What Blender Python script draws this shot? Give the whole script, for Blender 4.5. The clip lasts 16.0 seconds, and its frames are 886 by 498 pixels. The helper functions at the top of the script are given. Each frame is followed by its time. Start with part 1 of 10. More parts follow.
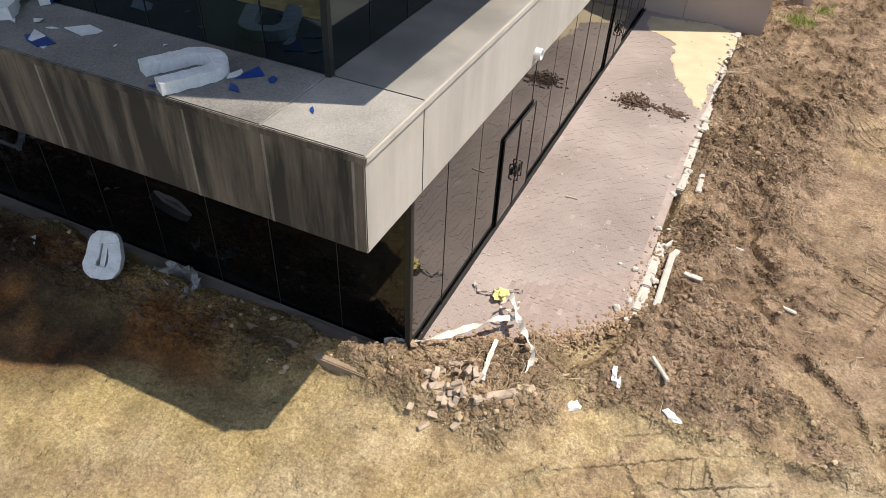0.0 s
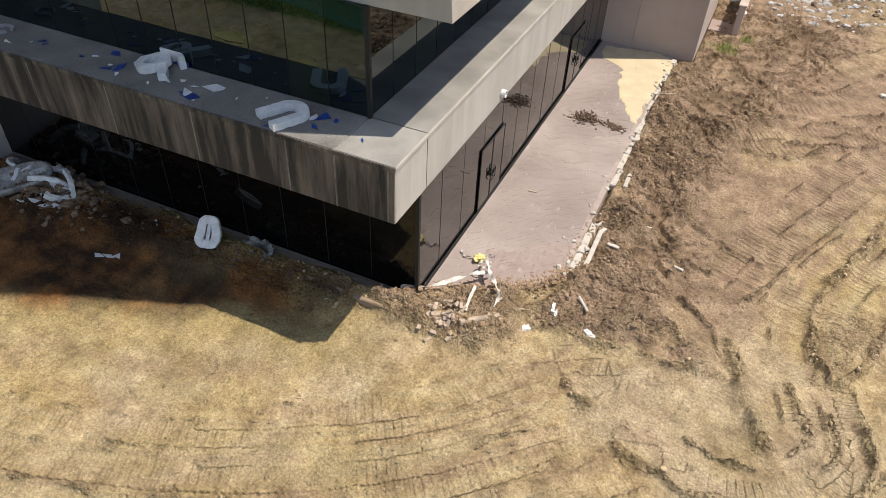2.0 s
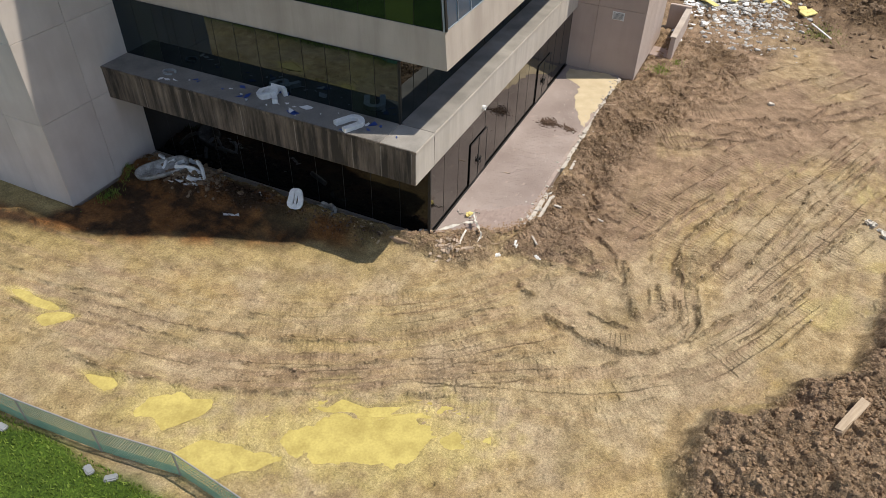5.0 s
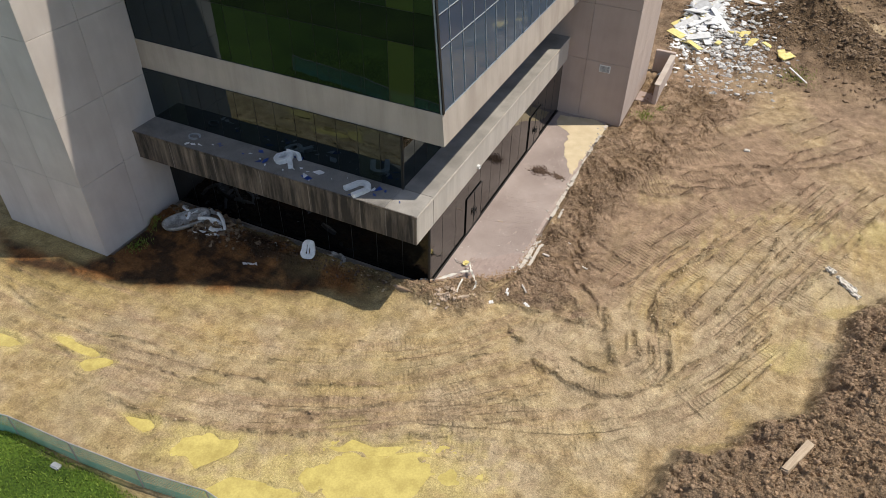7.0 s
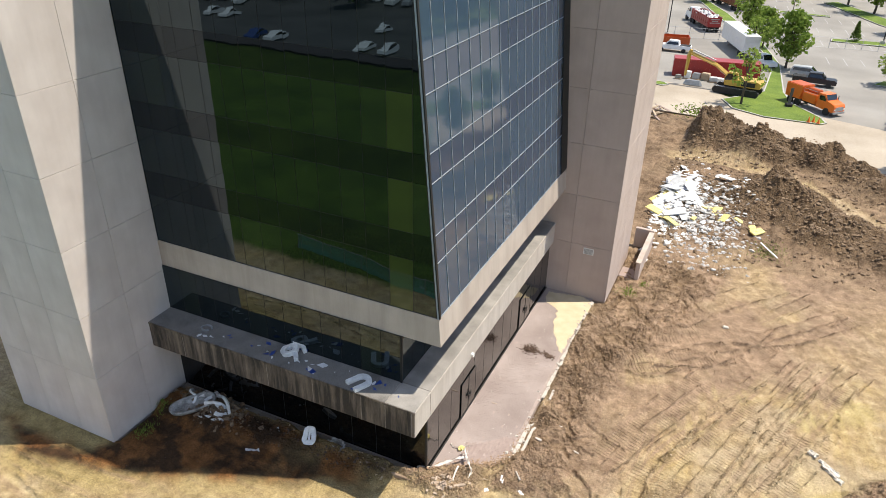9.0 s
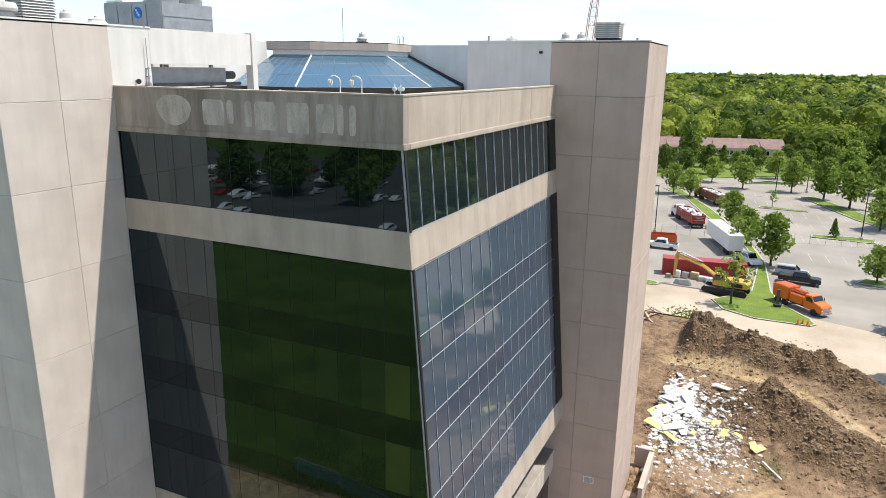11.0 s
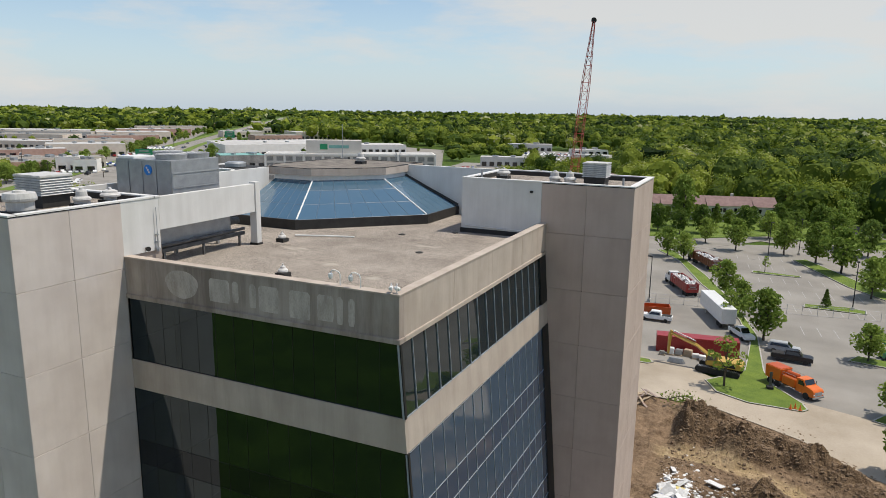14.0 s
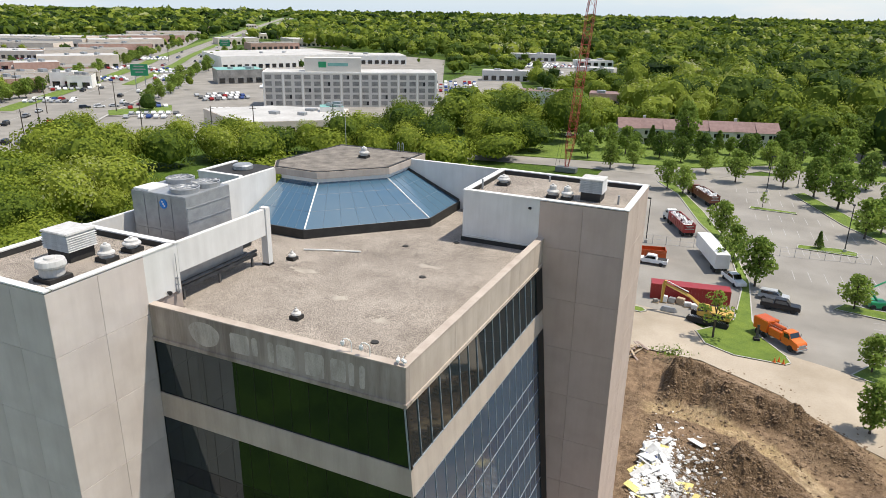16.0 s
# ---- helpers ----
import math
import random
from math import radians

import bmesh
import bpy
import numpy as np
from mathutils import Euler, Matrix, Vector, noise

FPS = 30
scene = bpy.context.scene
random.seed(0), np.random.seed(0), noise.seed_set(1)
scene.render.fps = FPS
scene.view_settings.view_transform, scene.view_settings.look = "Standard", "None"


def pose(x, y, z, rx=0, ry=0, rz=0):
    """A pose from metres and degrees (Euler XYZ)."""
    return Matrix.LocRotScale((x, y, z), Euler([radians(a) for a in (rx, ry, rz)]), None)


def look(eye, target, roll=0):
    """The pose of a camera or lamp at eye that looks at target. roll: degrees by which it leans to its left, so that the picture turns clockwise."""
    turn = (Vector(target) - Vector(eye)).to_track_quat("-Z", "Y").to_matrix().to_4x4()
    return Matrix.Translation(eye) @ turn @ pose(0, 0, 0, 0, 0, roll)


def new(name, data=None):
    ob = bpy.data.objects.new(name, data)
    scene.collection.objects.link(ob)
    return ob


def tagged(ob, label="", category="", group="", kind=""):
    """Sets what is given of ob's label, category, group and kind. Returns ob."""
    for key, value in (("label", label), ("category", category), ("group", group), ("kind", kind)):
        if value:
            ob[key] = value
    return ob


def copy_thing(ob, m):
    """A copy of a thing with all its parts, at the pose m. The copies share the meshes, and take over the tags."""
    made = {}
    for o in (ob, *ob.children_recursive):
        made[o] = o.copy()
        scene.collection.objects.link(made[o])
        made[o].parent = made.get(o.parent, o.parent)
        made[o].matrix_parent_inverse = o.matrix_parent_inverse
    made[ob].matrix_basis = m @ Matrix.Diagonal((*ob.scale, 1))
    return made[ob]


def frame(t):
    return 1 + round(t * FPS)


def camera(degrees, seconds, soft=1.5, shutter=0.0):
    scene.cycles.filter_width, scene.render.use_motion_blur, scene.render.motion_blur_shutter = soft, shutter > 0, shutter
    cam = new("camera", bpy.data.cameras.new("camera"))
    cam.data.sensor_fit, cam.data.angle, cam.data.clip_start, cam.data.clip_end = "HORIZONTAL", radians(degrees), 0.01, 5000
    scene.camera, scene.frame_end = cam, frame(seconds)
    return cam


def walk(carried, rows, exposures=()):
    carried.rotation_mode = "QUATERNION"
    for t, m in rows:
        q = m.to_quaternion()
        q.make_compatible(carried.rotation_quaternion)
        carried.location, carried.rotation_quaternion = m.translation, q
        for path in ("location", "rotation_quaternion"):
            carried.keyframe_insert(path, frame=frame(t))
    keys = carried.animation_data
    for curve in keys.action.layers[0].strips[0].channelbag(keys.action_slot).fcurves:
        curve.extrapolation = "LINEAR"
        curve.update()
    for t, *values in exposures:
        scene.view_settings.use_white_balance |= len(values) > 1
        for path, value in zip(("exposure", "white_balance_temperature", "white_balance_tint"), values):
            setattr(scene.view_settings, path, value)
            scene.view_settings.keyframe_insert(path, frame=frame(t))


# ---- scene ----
cam = camera(65.1, 16.0, soft=0.8)
PATH = [
    (0, (-0.255, 0.21, 9.993), (-0.863, 1.616, 8.708), 3.0),
    (0.5, (0.076, -0.561, 10.803), (-0.526, 0.844, 9.514), 3.1),
    (1, (0.6, -1.631, 11.798), (-0.002, -0.23, 10.504), 3.0),
    (1.5, (1.31, -3.018, 12.748), (0.699, -1.617, 11.458), 2.6),
    (2, (1.898, -4.639, 13.749), (1.3, -3.236, 12.455), 2.9),
    (2.5, (2.796, -6.373, 14.699), (2.189, -4.973, 13.406), 2.5),
    (3, (3.668, -8.111, 15.677), (3.053, -6.714, 14.385), 2.1),
    (3.5, (4.526, -9.698, 16.644), (3.902, -8.305, 15.351), 1.8),
    (3.7, (4.848, -10.353, 16.995), (4.22, -8.957, 15.708), 1.5),
    (5.8, (6.946, -14.382, 20.911), (6.296, -12.987, 19.633), 1.2),
    (6, (7.035, -14.453, 21.282), (6.381, -13.058, 20.006), 1.0),
    (6.5, (7.006, -14.515, 22.201), (6.355, -13.119, 20.925), 1.1),
    (7, (6.941, -14.457, 23.217), (6.292, -13.062, 21.938), 1.1),
    (7.5, (6.829, -14.453, 24.203), (6.127, -12.938, 23.102), 1.1),
    (8, (6.952, -14.738, 24.801), (6.22, -13.153, 23.827), 1.1),
    (8.2, (6.896, -14.798, 25.066), (6.166, -13.208, 24.097), 1.2),
    (10.3, (6.95, -14.654, 29.764), (6.201, -13.037, 28.857), 1.0),
    (10.4, (6.932, -14.535, 29.856), (6.168, -12.894, 29.008), 1.1),
    (10.5, (6.851, -14.566, 29.993), (6.081, -12.901, 29.196), 1.0),
    (11, (6.985, -14.681, 30.993), (6.171, -12.926, 30.485), 0.8),
    (11.5, (7.018, -14.764, 31.951), (6.195, -12.986, 31.547), 0.8),
    (12, (7.089, -14.857, 32.852), (6.266, -13.079, 32.45), 0.7),
    (12.5, (7.131, -14.899, 33.265), (6.308, -13.122, 32.862), 0.8),
    (13, (7.07, -14.826, 33.644), (6.249, -13.047, 33.244), 0.7),
    (13.5, (7.089, -14.787, 35.161), (6.269, -13.007, 34.762), 0.8),
    (14, (7.099, -14.798, 37.054), (6.28, -13.017, 36.657), 0.9),
    (14.5, (7.11, -14.933, 38.802), (6.309, -13.188, 38.244), 0.8),
    (15, (7.047, -15.0, 40.817), (6.262, -13.285, 40.152), 1.1),
    (15.5, (7.048, -15.174, 42.619), (6.262, -13.458, 41.958), 1.1),
    (16, (7.05, -15.147, 44.451), (6.263, -13.43, 43.792), 1.0),
]
EXPOSURE = [(0, 0.52), (2, 0.36), (3.5, 0.18), (6, 0.12), (7, 0.1), (7.5, 0.18), (8.2, 0.5), (10.3, 0.65), (10.9, 0.7), (11.1, 0.55), (11.5, -0.12), (12, -0.03), (14, -0.08), (14.5, -0.06), (15, 0.3), (16, 0.3)]
walk(cam, [(t, look(eye, target, roll)) for t, eye, target, roll in PATH], EXPOSURE)

# ---- light ----
SUN_AT = Vector((0.411, 0.215, 1.0)).normalized()
sun = new("sun", bpy.data.lights.new("sun", "SUN"))
sun.data.energy, sun.data.angle, sun.data.color = 4.3, radians(0.6), (1.0, 0.925, 0.81)
sun.matrix_world = look(SUN_AT * 200, (0, 0, 0))
world = bpy.data.worlds.new("sky")
scene.world = world
world.use_nodes = True
wn, wl = world.node_tree.nodes, world.node_tree.links
wn.clear()
sky = wn.new("ShaderNodeTexSky")
sky.sky_type, sky.sun_disc = "NISHITA", False
sky.sun_elevation, sky.sun_rotation = math.asin(SUN_AT.z), math.atan2(SUN_AT.x, SUN_AT.y)
sky.air_density, sky.dust_density, sky.ozone_density = 1.0, 0.4, 1.5
# thin high cloud, spread over the sky dome
wc = wn.new("ShaderNodeTexCoord")
wm = wn.new("ShaderNodeMapping")
wm.inputs["Scale"].default_value = (1.0, 1.0, 4.0)
wno = wn.new("ShaderNodeTexNoise")
wno.inputs["Scale"].default_value, wno.inputs["Detail"].default_value, wno.inputs["Roughness"].default_value = 1.6, 7, 0.6
wr = wn.new("ShaderNodeValToRGB")
wr.color_ramp.elements[0].position, wr.color_ramp.elements[1].position = 0.5, 0.62
wr.color_ramp.elements[1].color = (0.85, 0.85, 0.85, 1)
wx = wn.new("ShaderNodeMix")
wx.data_type = "RGBA"
wx.inputs[7].default_value = (5.6, 5.5, 5.3, 1)
wb = wn.new("ShaderNodeBackground")
wb.inputs["Strength"].default_value = 0.135
wo = wn.new("ShaderNodeOutputWorld")
# pale haze towards the horizon
ws = wn.new("ShaderNodeSeparateXYZ")
wh = wn.new("ShaderNodeMapRange")
wh.inputs["From Min"].default_value, wh.inputs["From Max"].default_value = 0.0, 0.17
wh.inputs["To Min"].default_value, wh.inputs["To Max"].default_value = 0.7, 0.0
wy = wn.new("ShaderNodeMix")
wy.data_type = "RGBA"
wy.inputs[7].default_value = (3.7, 4.7, 5.9, 1)
wl.new(wc.outputs["Generated"], wm.inputs["Vector"])
wl.new(wm.outputs["Vector"], wno.inputs["Vector"])
wl.new(wno.outputs[0], wr.inputs["Fac"])
wl.new(wr.outputs["Color"], wx.inputs[0])
wl.new(wy.outputs[2], wx.inputs[6])
wl.new(wc.outputs["Generated"], ws.inputs[0])
wl.new(ws.outputs["Z"], wh.inputs["Value"])
wl.new(wh.outputs[0], wy.inputs[0])
wl.new(sky.outputs[0], wy.inputs[6])
wl.new(wx.outputs[2], wb.inputs["Color"])
wl.new(wb.outputs[0], wo.inputs["Surface"])

# ---- materials ----
def mat(name, a, b, scale=2.0, fine=25.0, rough=0.8, bump=0.15, metal=0.0, stretch=(1, 1, 1), ior=1.5, lo=0.35, hi=0.65, mixfine=0.35,
        depth=0.02, vary=0.0, transmission=0.0):
    """A two-scale noise material between the colours a and b, with fine relief; vary shifts its brightness from object to object."""
    m = bpy.data.materials.new(name)
    m.use_nodes = True
    n, l = m.node_tree.nodes, m.node_tree.links
    bs = n["Principled BSDF"]
    tc = n.new("ShaderNodeTexCoord")
    mp = n.new("ShaderNodeMapping")
    mp.inputs["Scale"].default_value = stretch
    l.new(tc.outputs["Object"], mp.inputs["Vector"])
    info = n.new("ShaderNodeObjectInfo")
    off = n.new("ShaderNodeVectorMath")
    off.operation = "MULTIPLY_ADD"
    l.new(info.outputs["Random"], off.inputs[0])
    off.inputs[1].default_value = (37, 53, 71)
    l.new(mp.outputs["Vector"], off.inputs[2])
    n1, n2 = n.new("ShaderNodeTexNoise"), n.new("ShaderNodeTexNoise")
    n1.inputs["Scale"].default_value, n1.inputs["Detail"].default_value = scale, 5
    n2.inputs["Scale"].default_value, n2.inputs["Detail"].default_value = fine, 3
    l.new(off.outputs[0], n1.inputs["Vector"])
    l.new(off.outputs[0], n2.inputs["Vector"])
    mx = n.new("ShaderNodeMix")
    mx.inputs[0].default_value = mixfine
    l.new(n1.outputs[0], mx.inputs[2])
    l.new(n2.outputs[0], mx.inputs[3])
    rp = n.new("ShaderNodeValToRGB")
    rp.color_ramp.elements[0].position, rp.color_ramp.elements[1].position = lo, hi
    rp.color_ramp.elements[0].color, rp.color_ramp.elements[1].color = (*a, 1), (*b, 1)
    l.new(mx.outputs[0], rp.inputs["Fac"])
    col = rp.outputs["Color"]
    if vary:
        hs = n.new("ShaderNodeHueSaturation")
        mr = n.new("ShaderNodeMapRange")
        mr.inputs["To Min"].default_value, mr.inputs["To Max"].default_value = 1 - vary, 1 + vary
        l.new(info.outputs["Random"], mr.inputs["Value"])
        l.new(mr.outputs[0], hs.inputs["Value"])
        l.new(col, hs.inputs["Color"])
        col = hs.outputs["Color"]
    l.new(col, bs.inputs["Base Color"])
    bs.inputs["Roughness"].default_value, bs.inputs["Metallic"].default_value = rough, metal
    bs.inputs["IOR"].default_value, bs.inputs["Transmission Weight"].default_value = ior, transmission
    if bump:
        bp = n.new("ShaderNodeBump")
        bp.inputs["Strength"].default_value, bp.inputs["Distance"].default_value = bump, depth
        l.new(n2.outputs[0], bp.inputs["Height"])
        l.new(bp.outputs["Normal"], bs.inputs["Normal"])
    return m


def streaked(name, a, b, dirt, scale=1.0, amount=0.6, rough=0.9, fine=60.0, bump=0.4, lo=0.42, hi=0.68):
    """Exposed concrete with rain streaks that run down it."""
    m = mat(name, a, b, scale=0.7, fine=fine, rough=rough, bump=bump, mixfine=0.3)
    n, l = m.node_tree.nodes, m.node_tree.links
    bs = n["Principled BSDF"]
    tc = n.new("ShaderNodeTexCoord")
    mp = n.new("ShaderNodeMapping")
    mp.inputs["Scale"].default_value = (2.2 * scale, 2.2 * scale, 0.22 * scale)
    l.new(tc.outputs["Object"], mp.inputs["Vector"])
    n3 = n.new("ShaderNodeTexNoise")
    n3.inputs["Scale"].default_value, n3.inputs["Detail"].default_value, n3.inputs["Roughness"].default_value = 1.0, 6, 0.65
    l.new(mp.outputs["Vector"], n3.inputs["Vector"])
    rp = n.new("ShaderNodeValToRGB")
    rp.color_ramp.elements[0].position, rp.color_ramp.elements[1].position = lo, hi
    rp.color_ramp.elements[1].color = (amount, amount, amount, 1)
    l.new(n3.outputs[0], rp.inputs["Fac"])
    old = bs.inputs["Base Color"].links[0].from_socket
    mx = n.new("ShaderNodeMix")
    mx.data_type = "RGBA"
    mx.inputs[7].default_value = (*dirt, 1)
    l.new(rp.outputs["Color"], mx.inputs[0])
    l.new(old, mx.inputs[6])
    l.new(mx.outputs[2], bs.inputs["Base Color"])
    return m


def glazing_mat(name, tint, ior, rough=0.015, wave=0.006, coat=(1, 1, 1)):
    """Dark reflective glazing, with the slight waviness of large panes."""
    m = bpy.data.materials.new(name)
    m.use_nodes = True
    n, l = m.node_tree.nodes, m.node_tree.links
    bs = n["Principled BSDF"]
    bs.inputs["Base Color"].default_value = (*tint, 1)
    bs.inputs["Roughness"].default_value, bs.inputs["IOR"].default_value = rough, ior
    bs.inputs["Specular Tint"].default_value = (*coat, 1)
    tc, no, bp, info = (n.new("ShaderNode" + k) for k in ("TexCoord", "TexNoise", "Bump", "ObjectInfo"))
    off = n.new("ShaderNodeVectorMath")
    off.operation = "MULTIPLY_ADD"
    off.inputs[1].default_value = (17, 29, 11)
    l.new(info.outputs["Random"], off.inputs[0])
    l.new(tc.outputs["Object"], off.inputs[2])
    no.inputs["Scale"].default_value, no.inputs["Detail"].default_value = 0.9, 1
    l.new(off.outputs[0], no.inputs["Vector"])
    bp.inputs["Strength"].default_value, bp.inputs["Distance"].default_value = 1.0, wave
    l.new(no.outputs[0], bp.inputs["Height"])
    l.new(bp.outputs["Normal"], bs.inputs["Normal"])
    return m


M = {}
M["concrete"] = streaked("pale_tan_concrete", (0.545, 0.475, 0.43), (0.645, 0.575, 0.525), (0.44, 0.375, 0.335), 0.3, 0.4)
M["tower"] = streaked("weathered_tan_concrete", (0.455, 0.362, 0.308), (0.53, 0.432, 0.372), (0.35, 0.268, 0.222), 0.22, 0.5, lo=0.36, hi=0.74)
M["band"] = streaked("band_concrete", (0.41, 0.345, 0.29), (0.50, 0.43, 0.365), (0.27, 0.215, 0.17), 0.4, 0.5)
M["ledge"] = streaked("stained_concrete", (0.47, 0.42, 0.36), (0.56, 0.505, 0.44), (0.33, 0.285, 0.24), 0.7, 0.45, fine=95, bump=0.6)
# front face: black rain streaks on a base also darkened for its shade
M["ledge_front"] = streaked("shade_dark_streaked_concrete", (0.29, 0.225, 0.168), (0.16, 0.122, 0.093), (0.034, 0.027, 0.021), 1.0, 0.97, fine=95, bump=0.8, lo=0.33, hi=0.56)
# front top: dirt and the building's shade share this darker tone
M["ledge_top"] = mat("shade_dark_ledge_top", (0.115, 0.106, 0.095), (0.26, 0.24, 0.215), scale=0.9, fine=30, rough=0.95, bump=0.7, mixfine=0.45)
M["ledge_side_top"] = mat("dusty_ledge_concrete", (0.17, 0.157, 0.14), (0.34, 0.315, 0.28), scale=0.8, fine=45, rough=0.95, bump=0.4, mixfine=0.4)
M["white"] = streaked("white_painted_wall", (0.62, 0.61, 0.58), (0.70, 0.69, 0.66), (0.45, 0.43, 0.4), 0.5, 0.35, rough=0.6, bump=0.08)
M["coping"] = mat("white_metal_coping", (0.66, 0.65, 0.62), (0.74, 0.73, 0.7), scale=1.5, fine=30, rough=0.45, bump=0.03)
M["glass"] = glazing_mat("dark_reflective_glass", (0.003, 0.005, 0.006), 1.76, wave=0.0025, coat=(0.64, 0.86, 1.0))
_n, _l = M["glass"].node_tree.nodes, M["glass"].node_tree.links
_r = _n.new("ShaderNodeValToRGB")
_r.color_ramp.elements[0].position, _r.color_ramp.elements[1].position = 0.6, 1.0
_r.color_ramp.elements[0].color, _r.color_ramp.elements[1].color = (0.003, 0.005, 0.005, 1), (0.012, 0.016, 0.009, 1)
_l.new([q for q in _n if q.bl_idname == "ShaderNodeObjectInfo"][0].outputs["Random"], _r.inputs["Fac"])
_l.new(_r.outputs["Color"], _n["Principled BSDF"].inputs["Base Color"])
# paler base paints the sunlit interior column seen through one bay
M["glass_lit_column"] = glazing_mat("glass_over_sunlit_column", (0.03, 0.038, 0.013), 1.7, wave=0.0025, coat=(0.7, 0.9, 0.9))
M["glass_low"] = glazing_mat("shaded_ground_floor_glass", (0.003, 0.003, 0.003), 1.4, wave=0.004)
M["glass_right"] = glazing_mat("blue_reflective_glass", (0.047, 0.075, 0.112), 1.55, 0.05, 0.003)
M["spandrel"] = glazing_mat("spandrel_glass", (0.004, 0.005, 0.006), 1.57, 0.02, 0.0025, coat=(0.68, 0.86, 1.0))
M["glass_side_top"] = glazing_mat("smoked_strip_glass", (0.009, 0.016, 0.019), 1.5, 0.03, 0.003)
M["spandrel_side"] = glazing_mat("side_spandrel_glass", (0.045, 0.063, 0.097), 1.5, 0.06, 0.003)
M["glass_ground"] = glazing_mat("ground_floor_glass", (0.006, 0.006, 0.006), 2.0, 0.02, 0.01)
M["black"] = mat("black_anodised_frame", (0.006, 0.006, 0.006), (0.012, 0.011, 0.01), rough=0.6, bump=0.02)
M["bronze"] = mat("dark_bronze_bar", (0.03, 0.024, 0.02), (0.05, 0.04, 0.034), rough=0.45, bump=0.02)
M["silver"] = mat("silver_mullion", (0.25, 0.28, 0.31), (0.35, 0.38, 0.41), rough=0.5, metal=0.15, bump=0.02)
M["core"] = mat("joint_filler_concrete", (0.33, 0.275, 0.235), (0.40, 0.335, 0.29), rough=0.95)
M["gravel"] = mat("roof_gravel", (0.10, 0.083, 0.068), (0.47, 0.41, 0.345), scale=0.45, fine=21, rough=0.95, bump=0.9, depth=0.05, mixfine=0.8, lo=0.39, hi=0.61)
M["felt"] = mat("black_roofing_felt", (0.015, 0.014, 0.013), (0.035, 0.033, 0.03), rough=0.7)
M["skylight"] = glazing_mat("skylight_glass", (0.06, 0.125, 0.185), 2.35, 0.1, 0.01)
M["galv"] = mat("galvanised_steel", (0.30, 0.31, 0.32), (0.41, 0.42, 0.43), scale=2, rough=0.45, metal=0.5, bump=0.03)
M["dark_steel"] = mat("dark_grey_steel", (0.05, 0.05, 0.05), (0.13, 0.13, 0.128), scale=2, rough=0.6, metal=0.2, bump=0.05)
M["white_metal"] = mat("white_painted_metal", (0.68, 0.68, 0.66), (0.78, 0.78, 0.76), scale=4, rough=0.4, bump=0.03)
M["plastic"] = mat("white_sign_plastic", (0.60, 0.59, 0.57), (0.80, 0.79, 0.77), scale=5, rough=0.35, bump=0.05)
M["dirty_plastic"] = mat("dirty_sign_plastic", (0.10, 0.092, 0.08), (0.42, 0.40, 0.37), scale=2.5, fine=14, rough=0.5, bump=0.1)
M["soiled_plastic"] = mat("soil_smeared_white_plastic", (0.40, 0.34, 0.26), (0.74, 0.70, 0.63), scale=4, fine=18, rough=0.6, bump=0.2)
M["blue_plastic"] = mat("blue_sign_plastic", (0.012, 0.03, 0.16), (0.02, 0.06, 0.26), scale=5, rough=0.3, bump=0.03)
M["asphalt"] = mat("worn_asphalt", (0.20, 0.185, 0.162), (0.30, 0.28, 0.248), scale=0.12, fine=12, rough=0.92, bump=0.2)
M["old_asphalt"] = mat("dark_asphalt", (0.055, 0.053, 0.05), (0.10, 0.096, 0.09), scale=0.12, fine=12, rough=0.92, bump=0.2)
M["dusty_road"] = mat("dusty_concrete_road", (0.30, 0.25, 0.185), (0.45, 0.385, 0.305), scale=0.15, fine=9, rough=0.95, bump=0.2)
M["kerb"] = mat("kerb_concrete", (0.36, 0.345, 0.32), (0.48, 0.46, 0.43), scale=1.5, fine=30, rough=0.9)
M["lawn"] = mat("mown_grass", (0.07, 0.12, 0.013), (0.17, 0.235, 0.03), scale=0.5, fine=14, rough=0.95, bump=0.9, depth=0.08, mixfine=0.5)
M["bark"] = mat("tree_bark", (0.05, 0.04, 0.03), (0.12, 0.095, 0.07), scale=4, fine=20, rough=0.95, stretch=(1, 1, 0.2))
M["white_line"] = mat("road_paint", (0.27, 0.26, 0.245), (0.43, 0.42, 0.40), scale=1, fine=10, rough=0.8)
M["rubber"] = mat("tyre_rubber", (0.012, 0.012, 0.012), (0.03, 0.029, 0.028), rough=0.85)
M["dark_glass"] = glazing_mat("vehicle_glass", (0.01, 0.012, 0.014), 1.7)
M["paving"] = mat("red_brick_paver", (0.265, 0.20, 0.173), (0.345, 0.27, 0.236), scale=0.6, fine=30, rough=0.92, bump=0.15, vary=0.05)
M["paving_bed"] = mat("paving_joint_sand", (0.29, 0.225, 0.195), (0.40, 0.325, 0.285), scale=3, rough=0.95)
M["rubble_grey"] = mat("grey_white_rubble", (0.22, 0.205, 0.185), (0.58, 0.56, 0.53), scale=1.2, fine=9, rough=0.9, mixfine=0.5)
M["rubble_white"] = mat("white_rubble", (0.55, 0.54, 0.52), (0.78, 0.78, 0.77), scale=3, rough=0.85, vary=0.15)
M["insulation"] = mat("yellow_insulation", (0.62, 0.5, 0.16), (0.78, 0.68, 0.3), scale=6, rough=0.95, bump=0.6)
M["timber"] = mat("raw_timber", (0.32, 0.24, 0.16), (0.48, 0.38, 0.27), scale=3, fine=30, rough=0.9, stretch=(0.3, 3, 3))
M["dusty_brick"] = mat("dusty_tan_brick", (0.34, 0.255, 0.18), (0.48, 0.38, 0.29), scale=5, fine=40, rough=0.95, bump=0.4, vary=0.12)
